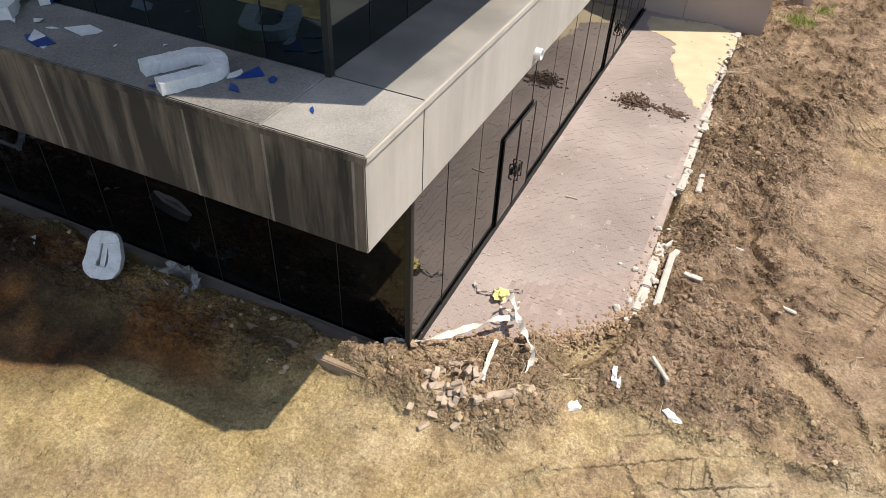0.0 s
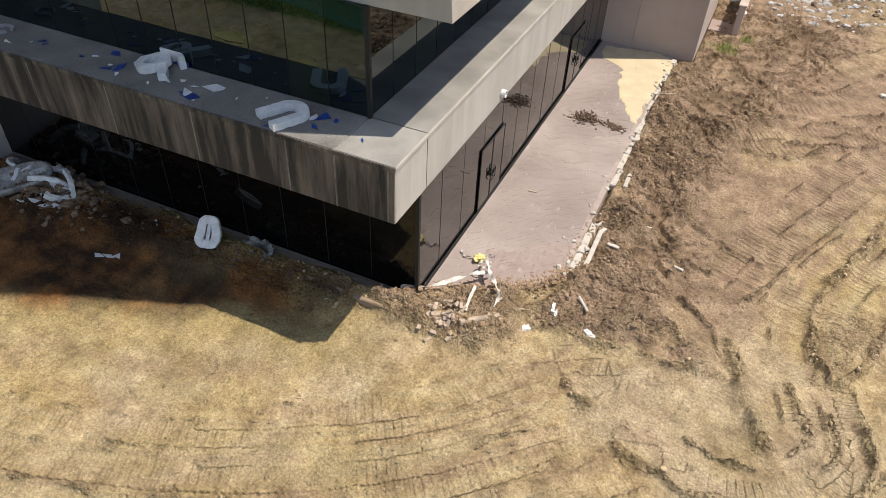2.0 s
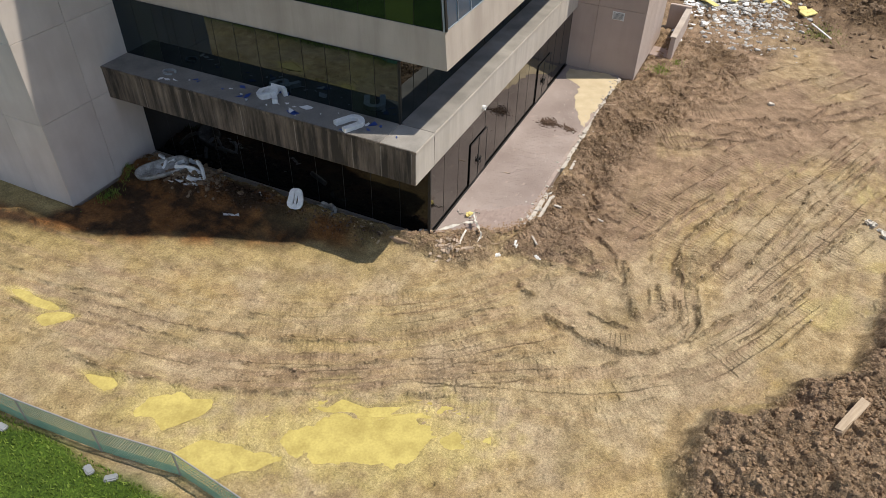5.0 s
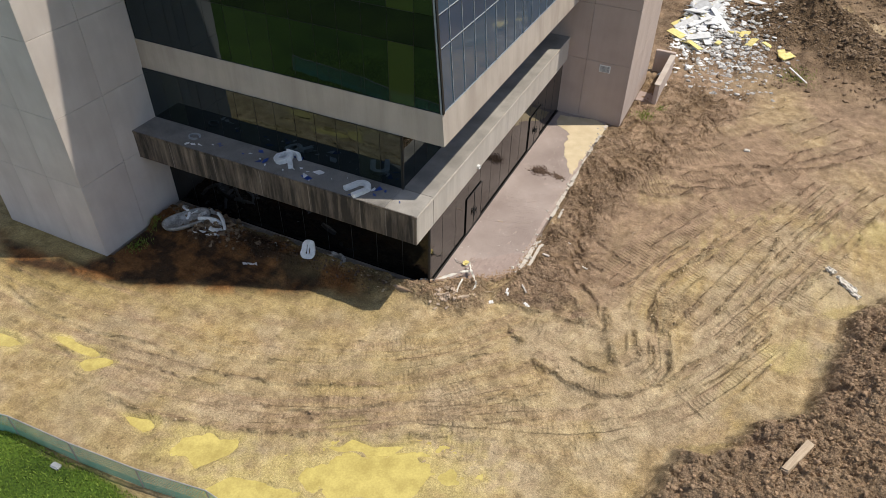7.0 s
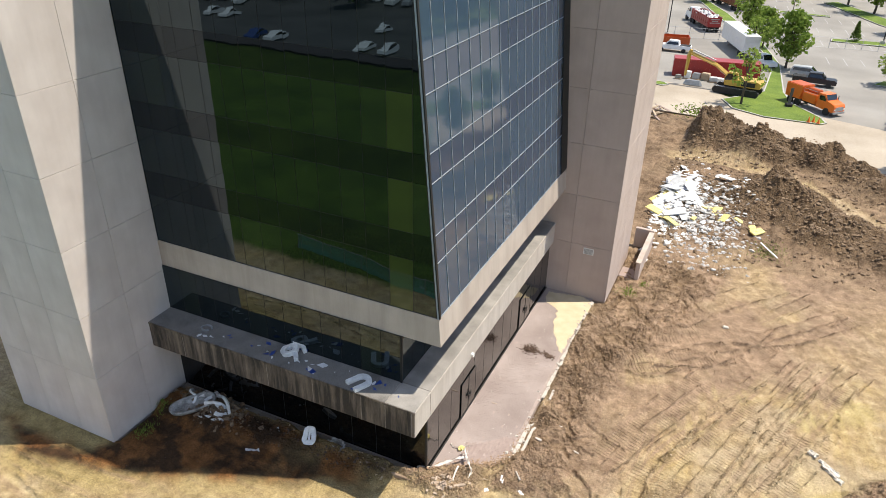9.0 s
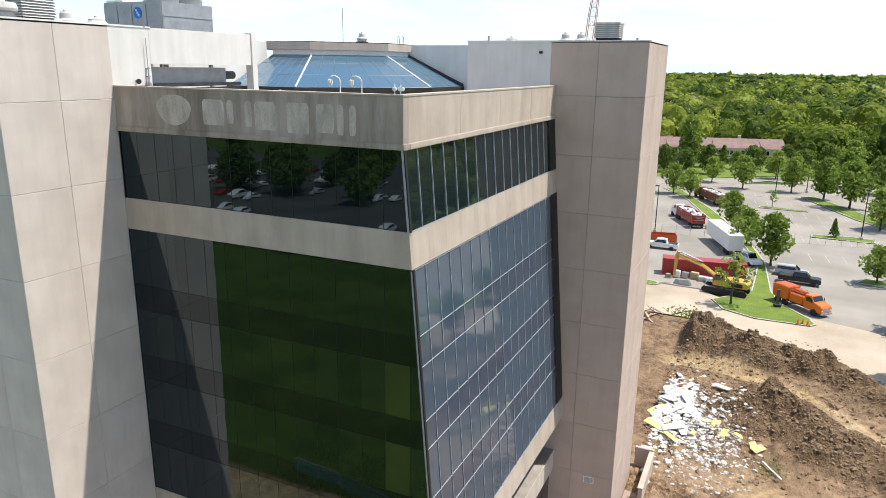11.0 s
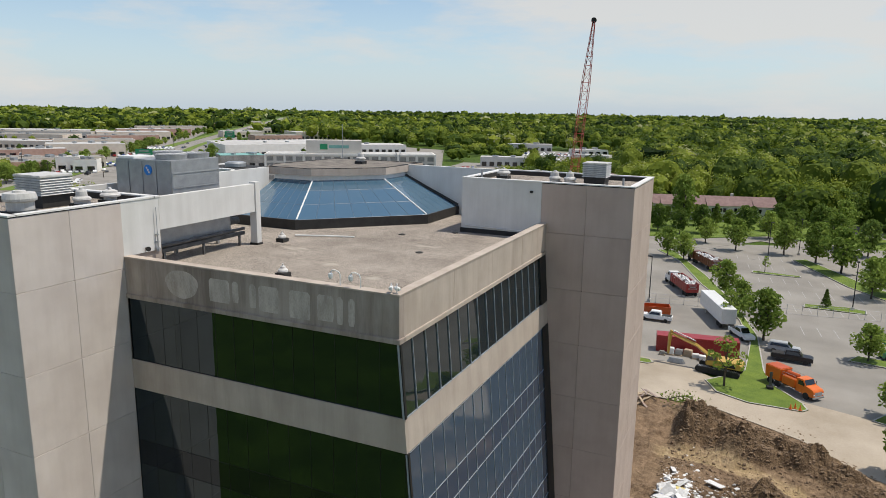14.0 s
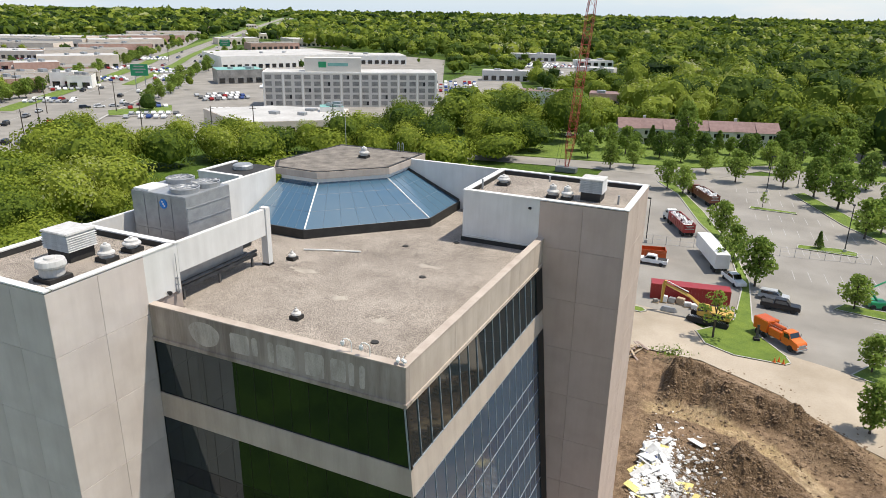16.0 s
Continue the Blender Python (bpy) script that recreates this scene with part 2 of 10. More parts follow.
M["block"] = mat("concrete_block", (0.42, 0.38, 0.33), (0.55, 0.5, 0.44), scale=4, fine=40, rough=0.95, bump=0.4)


def leaf_mat(name, a, b, thin=True):
    """Foliage whose clumps differ from one another."""
    m = bpy.data.materials.new(name)
    m.use_nodes = True
    n, l = m.node_tree.nodes, m.node_tree.links
    bs = n["Principled BSDF"]
    geo, rp, info, ad = (n.new("ShaderNode" + k) for k in ("NewGeometry", "ValToRGB", "ObjectInfo", "Mix"))
    ad.inputs[0].default_value = 0.4
    l.new(geo.outputs["Random Per Island"], ad.inputs[2])
    l.new(info.outputs["Random"], ad.inputs[3])
    l.new(ad.outputs[0], rp.inputs["Fac"])
    rp.color_ramp.elements[0].color, rp.color_ramp.elements[1].color = (*a, 1), (*b, 1)
    rp.color_ramp.elements[0].position, rp.color_ramp.elements[1].position = 0.15, 0.85
    l.new(rp.outputs["Color"], bs.inputs["Base Color"])
    bs.inputs["Roughness"].default_value = 0.7
    bs.inputs["Specular IOR Level"].default_value = 0.12
    if thin:
        tl, mx = n.new("ShaderNodeBsdfTranslucent"), n.new("ShaderNodeMixShader")
        mx.inputs[0].default_value = 0.5
        l.new(rp.outputs["Color"], tl.inputs["Color"])
        l.new(bs.outputs[0], mx.inputs[1])
        l.new(tl.outputs[0], mx.inputs[2])
        l.new(mx.outputs[0], n["Material Output"].inputs["Surface"])
    return m


M["leaf"] = leaf_mat("fresh_leaves", (0.12, 0.19, 0.032), (0.33, 0.42, 0.09))
M["leaf_mid"] = leaf_mat("mid_leaves", (0.075, 0.125, 0.03), (0.17, 0.235, 0.065))
M["leaf_dark"] = leaf_mat("dark_leaves", (0.075, 0.13, 0.026), (0.21, 0.29, 0.06))


def woods_mat():
    """Foliage whose trees differ in tone, from blue-green to yellow-green and pale blossom."""
    m = leaf_mat("woodland_leaves", (0.05, 0.1, 0.02), (0.2, 0.3, 0.07))
    n, l = m.node_tree.nodes, m.node_tree.links
    rp = [q for q in n if q.bl_idname == "ShaderNodeValToRGB"][0]
    at = n.new("ShaderNodeAttribute")
    at.attribute_name = "tone"
    [q for q in n if q.bl_idname == "ShaderNodeMixShader"][0].inputs[0].default_value = 0.35
    l.new(at.outputs["Fac"], rp.inputs["Fac"])
    for p in (0.4, 0.7, 0.9):
        rp.color_ramp.elements.new(p)
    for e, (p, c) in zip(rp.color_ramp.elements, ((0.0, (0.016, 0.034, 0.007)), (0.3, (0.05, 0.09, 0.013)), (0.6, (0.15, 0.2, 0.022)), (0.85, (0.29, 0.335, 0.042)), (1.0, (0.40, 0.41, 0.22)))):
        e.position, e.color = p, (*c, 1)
    return m


M["woods"] = woods_mat()

M["parapet"] = streaked("stained_shaded_parapet", (0.335, 0.278, 0.236), (0.43, 0.367, 0.316), (0.16, 0.122, 0.098), 0.55, 0.8)
M["plinth"] = mat("dusty_plinth_concrete", (0.12, 0.10, 0.085), (0.22, 0.19, 0.16), scale=1.2, fine=30, rough=0.95)
M["vent_metal"] = streaked("weathered_white_metal", (0.50, 0.49, 0.465), (0.62, 0.61, 0.585), (0.3, 0.28, 0.25), 2.0, 0.5, rough=0.5, bump=0.05)
M["skylight_bar"] = mat("blue_grey_glazing_bar", (0.06, 0.10, 0.14), (0.12, 0.17, 0.22), rough=0.4, bump=0.02)
M["dark_gravel"] = mat("dark_roof_gravel", (0.10, 0.088, 0.075), (0.26, 0.23, 0.195), scale=1.2, fine=17, rough=0.95, bump=0.6)
M["worn_gravel"] = mat("worn_roof_gravel", (0.27, 0.235, 0.195), (0.45, 0.40, 0.335), scale=1.5, fine=17, rough=0.95, bump=0.6)

# ---- building blocks ----
def thing(name, label, category, at=(0, 0, 0), turn=0.0, group="", kind=""):
    ob = new(name)
    ob.matrix_world = pose(*at, 0, 0, turn)
    ob.empty_display_size = 0.2
    return tagged(ob, label, category, group, kind)


def mesh_of(bm, name, material, smooth=False):
    bmesh.ops.recalc_face_normals(bm, faces=bm.faces)
    me = bpy.data.meshes.new(name)
    bm.to_mesh(me)
    bm.free()
    for m in material if isinstance(material, (list, tuple)) else [material]:
        me.materials.append(m)
    if smooth:
        me.polygons.foreach_set("use_smooth", [True] * len(me.polygons))
    return me


def part(name, bm, material, parent=None, label="", smooth=False, at=None):
    ob = new(name, mesh_of(bm, name, material, smooth))
    ob.parent = parent
    if at is not None:
        ob.matrix_basis = at
    return tagged(ob, label)


def box(bm, x0, y0, z0, x1, y1, z1, m=None):
    vs = [bm.verts.new((x, y, z)) for z in (z0, z1) for x, y in ((x0, y0), (x1, y0), (x1, y1), (x0, y1))]
    fs = [bm.faces.new([vs[i] for i in f]) for f in ((3, 2, 1, 0), (4, 5, 6, 7), (0, 1, 5, 4), (1, 2, 6, 5), (2, 3, 7, 6), (3, 0, 4, 7))]
    if m is not None:
        bmesh.ops.transform(bm, matrix=m, verts=vs)
    return vs


def boxed(*a, m=None, bevel=0.0):
    bm = bmesh.new()
    box(bm, *a, m=m)
    if bevel:
        bmesh.ops.bevel(bm, geom=list(bm.edges), offset=bevel, segments=2, affect="EDGES")
    return bm


def prism(bm, outline, z0, z1, top=None):
    """A prism over a plan outline; top: another outline for its upper face."""
    a = [bm.verts.new((x, y, z0)) for x, y in outline]
    b = [bm.verts.new((x, y, z1)) for x, y in (top or outline)]
    k = len(a)
    bm.faces.new(a[::-1])
    bm.faces.new(b)
    for i in range(k):
        bm.faces.new((a[i], a[(i + 1) % k], b[(i + 1) % k], b[i]))
    return a + b


def lathe(bm, profile, n=20, at=(0, 0, 0), m=None):
    """A turned form about z, from rows of (radius, height)."""
    rings = [[bm.verts.new((at[0] + r * math.cos(2 * math.pi * i / n), at[1] + r * math.sin(2 * math.pi * i / n), at[2] + z)) for i in range(n)]
             for r, z in profile]
    for p, q in zip(rings, rings[1:]):
        for i in range(n):
            bm.faces.new((p[i], p[(i + 1) % n], q[(i + 1) % n], q[i]))
    bm.faces.new(rings[0][::-1])
    bm.faces.new(rings[-1])
    vs = [v for r in rings for v in r]
    if m is not None:
        bmesh.ops.transform(bm, matrix=m, verts=vs)
    return vs


def tube(bm, pts, radius, n=8):
    """A round bar along points; radius may be one number or one for each point."""
    pts = [Vector(p) for p in pts]
    rs = radius if isinstance(radius, (list, tuple)) else [radius] * len(pts)
    rings = []
    for i, p in enumerate(pts):
        d = (pts[min(i + 1, len(pts) - 1)] - pts[max(i - 1, 0)]).normalized()
        q = d.to_track_quat("Z", "Y")
        rings.append([bm.verts.new(p + q @ Vector((rs[i] * math.cos(2 * math.pi * k / n), rs[i] * math.sin(2 * math.pi * k / n), 0))) for k in range(n)])
    for a, b in zip(rings, rings[1:]):
        for k in range(n):
            bm.faces.new((a[k], a[(k + 1) % n], b[(k + 1) % n], b[k]))
    bm.faces.new(rings[0][::-1])
    bm.faces.new(rings[-1])


def grid_mesh(name, xs, ys, zs, material, colour=None, smooth=True):
    """A height sheet over the grid xs by ys; colour: four numbers a vertex, kept as the attribute zone."""
    nx, ny = len(xs), len(ys)
    X, Y = np.meshgrid(xs, ys)
    co = np.stack((X, Y, zs), -1).reshape(-1, 3).astype(np.float32)
    i = (np.arange(ny - 1)[:, None] * nx + np.arange(nx - 1)[None]).reshape(-1)
    quad = np.stack((i, i + 1, i + 1 + nx, i + nx), -1).astype(np.int32)
    me = bpy.data.meshes.new(name)
    me.vertices.add(len(co))
    me.vertices.foreach_set("co", co.reshape(-1))
    me.loops.add(quad.size)
    me.loops.foreach_set("vertex_index", quad.reshape(-1))
    me.polygons.add(len(quad))
    me.polygons.foreach_set("loop_start", np.arange(len(quad), dtype=np.int32) * 4)
    me.polygons.foreach_set("use_smooth", np.full(len(quad), smooth))
    me.update(calc_edges=True)
    me.materials.append(material)
    if colour is not None:
        at = me.color_attributes.new("zone", "FLOAT_COLOR", "POINT")
        at.data.foreach_set("color", colour.reshape(-1).astype(np.float32))
    return me


def quads_mesh(name, co, material, per=4):
    """A mesh of loose faces with per corners each, from an array of corners."""
    co = np.asarray(co, np.float32).reshape(-1, 3)
    me = bpy.data.meshes.new(name)
    me.vertices.add(len(co))
    me.vertices.foreach_set("co", co.reshape(-1))
    me.loops.add(len(co))
    me.loops.foreach_set("vertex_index", np.arange(len(co), dtype=np.int32))
    k = len(co) // per
    me.polygons.add(k)
    me.polygons.foreach_set("loop_start", np.arange(k, dtype=np.int32) * per)
    me.update(calc_edges=True)
    me.materials.append(material)
    return me


def vnoise(x, y, seed=0):
    """Smooth value noise between 0 and 1 on numpy arrays."""
    tab = np.random.RandomState(seed).rand(256, 256)
    xi, yi = np.floor(x).astype(int), np.floor(y).astype(int)
    u, v = x - xi, y - yi
    u, v = u * u * (3 - 2 * u), v * v * (3 - 2 * v)
    f = lambda a, b: tab[a & 255, b & 255]
    return (f(xi, yi) * (1 - u) + f(xi + 1, yi) * u) * (1 - v) + (f(xi, yi + 1) * (1 - u) + f(xi + 1, yi + 1) * u) * v


def fbm(x, y, octaves=4, seed=0):
    s, a, t = 0, 0.5, 0
    for k in range(octaves):
        s, t = s + a * vnoise(x * 2 ** k, y * 2 ** k, seed + k), t + a
        a *= 0.5
    return s / t


def step(a, b, x):
    t = np.clip((x - a) / (b - a), 0, 1)
    return t * t * (3 - 2 * t)


def in_poly(px, py, poly):
    """Signed distance of points to a polygon: negative inside."""
    d, inside = np.full(px.shape, 1e9), np.zeros(px.shape, bool)
    for (ax, ay), (bx, by) in zip(poly, poly[1:] + poly[:1]):
        t = np.clip(((px - ax) * (bx - ax) + (py - ay) * (by - ay)) / ((bx - ax) ** 2 + (by - ay) ** 2), 0, 1)
        d = np.minimum(d, np.hypot(px - ax - t * (bx - ax), py - ay - t * (by - ay)))
        if ay != by:
            inside ^= ((ay > py) != (by > py)) & (px < (bx - ax) * (py - ay) / (by - ay) + ax)
    return np.where(inside, -d, d)

# ---- ground ----
def graded(stops, ends):
    """Grid lines from rows of (start, step), growing coarser out to the ends."""
    out = []
    for (a, s), (b, _) in zip(stops, stops[1:]):
        out += list(np.arange(a, b - s * 0.5, s))
    b, s = stops[-1][0], stops[-2][1]
    right = [b]
    while right[-1] < ends:
        s *= 1.3
        right.append(right[-1] + s)
    a, s = stops[0][0], stops[0][1]
    left = []
    while a > -ends:
        s *= 1.3
        a -= s
        left.append(a)
    return np.array(left[::-1] + out + right)


# lanes rolled by tracked machines, and the crumbling ridges they threw up: (width, height, way)
RIDGES_LOOP = [
    (0.16, 0.1, [(0.3, 7.4), (0.8, 6.7), (1.4, 6.4)]),
    (0.13, 0.13, [(1.8, 5.8), (2.7, 5.5), (4.2, 5.2), (5.6, 5.3), (6.8, 6.2), (7.5, 7.4), (7.4, 8.5), (7.1, 9.1)]),
    (0.08, 0.03, [(3.2, 6.7), (4.2, 6.4), (5.3, 6.5)]),
    (0.07, 0.025, [(6.4, 9.2), (6.8, 8.4), (6.8, 7.7), (6.3, 6.9)]),
    (0.22, 0.2, [(4.0, 10.6), (4.5, 9.1), (4.9, 8.0), (5.4, 7.0)]),
    (0.13, 0.07, [(5.5, 9.7), (5.9, 8.8), (6.2, 8.1), (5.7, 7.2)]),
    (0.14, 0.08, [(7.9, 17.7), (6.8, 14.8), (6.1, 12.7), (6.2, 10.8), (6.7, 9.8)]),
    (0.12, 0.07, [(6.7, 9.8), (7.5, 11.3), (8.1, 13.0)]),
]
RIDGES_CORNER = [
    (0.12, 0.09, [(0.7, 16.2), (2.1, 15.3), (3.4, 14.5), (4.7, 13.9)]),
    (0.12, 0.08, [(0.1, 15.1), (1.9, 13.4), (3.4, 12.9)]),
    (0.26, 0.16, [(-0.4, 14.5), (0.5, 13.7), (1.3, 13.2)]),
    (0.13, 0.1, [(-1.2, 8.5), (-0.1, 8.7), (0.9, 8.7), (1.8, 8.8), (2.8, 8.8), (3.7, 9.2)]),
    (0.3, 0.14, [(1.8, 8.9), (2.4, 10.1), (3.3, 9.5)]),
    (0.22, 0.18, [(-5.2, 7.5), (-4.1, 7.4), (-3.1, 7.3), (-1.6, 7.5)]),
    (0.1, 0.06, [(2.3, 11.6), (3.5, 10.6), (4.0, 9.5)]),
    (0.1, 0.06, [(3.8, 11.7), (4.7, 12.9), (5.8, 15.6)]),
]
RIDGES_FAN = [
    (0.12, 0.07, [(6.6, 14.6), (8.5, 19.1), (10.7, 22.8)]),
    (0.16, 0.1, [(8.7, 11.9), (9.7, 14.3), (11.1, 20.0)]),
    (0.1, 0.06, [(10.1, 15.4), (12.6, 22.4), (14.2, 26.3)]),
    (0.12, 0.07, [(9.9, 10.3), (11.1, 13.2), (12.8, 17.8)]),
    (0.11, 0.06, [(7.3, 6.1), (7.9, 7.8), (9.9, 10.7)]),
    (0.13, 0.1, [(12.0, 15.0), (12.9, 16.8), (14.4, 20.0), (15.4, 23.3), (16.2, 25.5)]),
    (0.1, 0.06, [(9.9, 9.0), (11.4, 12.2)]),
    (0.1, 0.06, [(7.4, 15.0), (9.5, 20.3), (11.8, 25.1)]),
    (0.1, 0.05, [(11.2, 17.5), (13.4, 22.9), (15.7, 27.7)]),
]
RIDGES_FAR = [
    (0.16, 0.1, [(1.7, 23.7), (4.7, 24.2), (8.1, 26.2), (11.6, 27.6), (14.1, 29.7)]),
    (0.13, 0.08, [(3.6, 21.6), (6.7, 22.8), (9.1, 24.9), (11.5, 29.7)]),
    (0.14, 0.09, [(1.9, 25.7), (4.8, 26.5), (7.1, 28.5)]),
    (0.14, 0.09, [(7.0, 29.1), (10.5, 33.2), (12.2, 35.5)]),
    (0.22, 0.12, [(-0.4, 18.2), (1.0, 19.7), (2.1, 22.2)]),
    (0.14, 0.08, [(3.1, 28.7), (6.7, 31.8), (10.0, 35.8)]),
    (0.12, 0.08, [(4.9, 23.5), (8.6, 25.5), (12.2, 29.1), (15.4, 32.5)]),
    (0.15, 0.1, [(2.1, 20.8), (4.4, 20.7), (6.4, 22.4)]),
]
RIDGES_FRONT = [
    (0.1, 0.08, [(-22.8, -1.0), (-20.3, -1.5), (-16.6, -1.5), (-13.5, -0.9), (-12.0, -0.8)]),
    (0.09, 0.07, [(-15.8, -2.3), (-12.8, -2.0), (-10.9, -1.7), (-9.0, -1.4)]),
    (0.14, 0.09, [(-15.8, -3.9), (-12.8, -3.9), (-11.0, -3.9), (-9.3, -3.5), (-7.8, -3.0)]),
    (0.13, 0.08, [(-7.8, -2.9), (-6.2, -2.5), (-4.4, -1.7), (-1.5, -0.3), (0.2, 0.5)]),
    (0.05, 0.07, [(-7.9, -1.7), (-6.3, -1.2), (-4.9, -0.9), (-4.0, -0.5)]),
    (0.05, 0.05, [(-6.0, 3.0), (-4.9, 3.5), (-3.9, 4.0)]),
    (0.08, 0.06, [(-8.8, 0.6), (-7.3, 1.0), (-6.3, 1.4)]),
    (0.08, 0.06, [(-10.3, -1.0), (-8.7, -0.7), (-6.6, 0.0), (-2.9, 1.7)]),
]
RIDGES_SWEEP = [
    (0.1, 0.07, [(-3.4, 0.2), (-2.5, 0.9), (-1.4, 1.5)]),
    (0.16, 0.1, [(-2.3, -1.7), (-1.0, -1.2), (0.4, -0.6)]),
    (0.1, 0.06, [(-24.5, 0.0), (-21.9, -0.1), (-19.3, -0.1)]),
    (0.09, 0.05, [(-22.2, 1.5), (-19.7, 1.0), (-17.5, 1.1)]),
    (0.1, 0.06, [(-20.7, -2.5), (-18.0, -2.8), (-15.4, -3.0)]),
    (0.08, 0.06, [(-0.1, 3.8), (0.8, 4.5), (1.5, 5.3)]),
    (0.08, 0.06, [(-1.4, 4.0), (-0.5, 4.7), (0.6, 5.5), (1.4, 5.7)]),
    (0.09, 0.06, [(-0.2, 1.7), (0.8, 2.5), (1.7, 3.6), (3.1, 5.1)]),
    (0.08, 0.05, [(2.2, 3.4), (3.3, 4.4)]),
    (0.1, 0.06, [(3.7, 3.4), (4.6, 4.1), (5.4, 5.0)]),
]
LANES_RIGHT = [
    [(3.6, 12.2), (4.5, 14.8), (5.9, 18.0), (8.0, 22.5)],
    [(6.7, 8.0), (6.2, 9.8), (6.0, 12.1), (6.8, 14.8), (8.6, 18.2), (10.5, 22.0), (12.6, 26.8)],
    [(8.1, 10.6), (9.4, 14.2), (10.6, 17.7), (12.3, 22.3), (14.2, 27.0)],
    [(9.1, 10.7), (10.7, 14.4), (12.2, 18.5), (14.3, 23.3), (16.3, 27.4)],
    [(7.5, 7.3), (9.1, 9.5), (10.6, 12.7), (12.4, 16.1), (14.1, 20.4)],
    [(8.3, 6.0), (9.9, 8.9), (11.2, 11.8)],
    [(2.7, 21.1), (5.9, 23.1), (8.9, 25.6), (11.9, 28.9), (16.1, 33.7)],
    [(2.1, 25.1), (5.1, 25.9), (8.2, 28.2), (11.3, 32.5), (15.4, 38.6)],
    [(1.5, 6.0), (2.6, 5.8), (3.9, 5.6), (5.1, 5.7), (6.2, 6.3), (7.0, 7.3), (7.1, 8.3), (6.7, 9.4)],
]
LANES_FRONT = [
    [(-23.8, -0.6), (-19.0, -1.1), (-15.2, -0.6), (-10.9, -0.2), (-7.2, 0.9), (-3.7, 2.6), (-1.3, 4.3), (0.6, 6.3)],
    [(-18.5, -3.0), (-15.7, -2.7), (-12.6, -2.3), (-9.0, -1.5), (-5.3, -0.2), (-2.5, 1.5), (-0.6, 2.9), (1.3, 4.6), (2.5, 5.7)],
    [(-13.8, -4.2), (-10.1, -3.6), (-6.7, -2.6), (-3.8, -1.0), (-0.8, 0.8), (1.9, 3.1), (3.9, 4.5)],
    [(-4.9, -1.3), (-2.1, 0.6), (1.1, 1.9), (4.3, 3.2), (7.3, 5.1), (9.2, 7.3), (11.1, 10.6)],
    [(-5.7, 2.2), (-2.5, 4.1), (-0.6, 6.0), (1.1, 8.1)],
    [(-24.2, 0.4), (-20.1, 0.3), (-15.7, 0.6)],
    [(-7.5, -2.2), (-4.0, -0.5), (-1.3, 1.2), (0.8, 3.2)],
    [(-1.6, -0.2), (1.5, 1.0), (4.7, 2.1), (7.1, 3.9)],
    [(-0.9, 7.9), (0.8, 8.3), (2.5, 8.4), (4.0, 8.6)],
]
PUDDLES = [(-8.0, -4.2, 1.0, 0.62, 28), (-1.5, -2.4, 2.5, 0.9, 28), (-2.3, -1.3, 1.3, 0.2, 25), (-16.3, -2.45, 1.1, 0.22, -2), (-14.9, -2.9, 0.6, 0.3, 20),
           (-10.9, -4.3, 0.5, 0.2, 5), (-19.6, -3.9, 0.8, 0.26, 0), (-5.2, -4.9, 1.4, 0.5, 20)]
SILT = [(-3.4, -0.85, 0.5, 0.3, 30), (9.1, 21.8, 0.9, 0.6, 42), (15.6, 22.6, 0.7, 0.5, 60), (13.2, 20.6, 0.5, 0.3, 50), (14.5, 15.1, 0.6, 0.3, 20), (12.2, 11.2, 0.7, 0.45, 40), (7.0, 17.5, 0.4, 0.3, 0), (10.2, 4.4, 1.0, 0.3, 20)]
CHURNED = [(1.0, [(-5.4, 7.5), (-4.6, 8.1), (-2.3, 9.5), (-1.5, 9.2), (-1.2, 7.9), (-2.0, 7.0), (-3.2, 6.7), (-4.1, 6.8), (-5.0, 7.15)]),
           (0.75, [(-1.3, 8.7), (-0.7, 10.3), (0.5, 12.4), (1.6, 12.3), (1.9, 10.8), (2.6, 9.9), (1.6, 9.1), (0.7, 8.95), (-0.7, 8.6)]),
           (0.7, [(-0.5, 15.0), (0.6, 15.4), (1.3, 13.6), (0.0, 13.0)]), (0.7, [(-0.7, 19.0), (1.2, 20.6), (1.8, 18.8), (-0.3, 17.1)]),
           (0.5, [(2.6, 9.4), (3.6, 9.9), (4.0, 8.9), (3.2, 8.7)]), (0.5, [(-0.7, 21.0), (0.6, 21.5), (0.7, 27.0), (-0.4, 27.2)]), (0.4, [(6.3, 9.9), (7.0, 10.3), (8.0, 13.2), (6.4, 12.8)])]
HEAP_R = [(8.0, 1.0), (8.8, 3.6), (10.7, 5.1), (13.2, 7.8), (13.6, 10.6), (14.4, 14), (16.3, 16.7), (24, 20), (30, 10), (26, -4), (10, -4)]


def along(pts, n=14):
    """A smooth way through plan points."""
    p = [np.array(q, float) for q in pts]
    p = [2 * p[0] - p[1]] + p + [2 * p[-1] - p[-2]]
    out = []
    for i in range(1, len(p) - 2):
        for t in np.linspace(0, 1, n, endpoint=False):
            a, b, c, d = p[i - 1:i + 3]
            out.append(0.5 * (2 * b + (c - a) * t + (2 * a - 5 * b + 4 * c - d) * t ** 2 + (3 * b - a - 3 * c + d) * t ** 3))
    return np.array(out + [p[-2]])


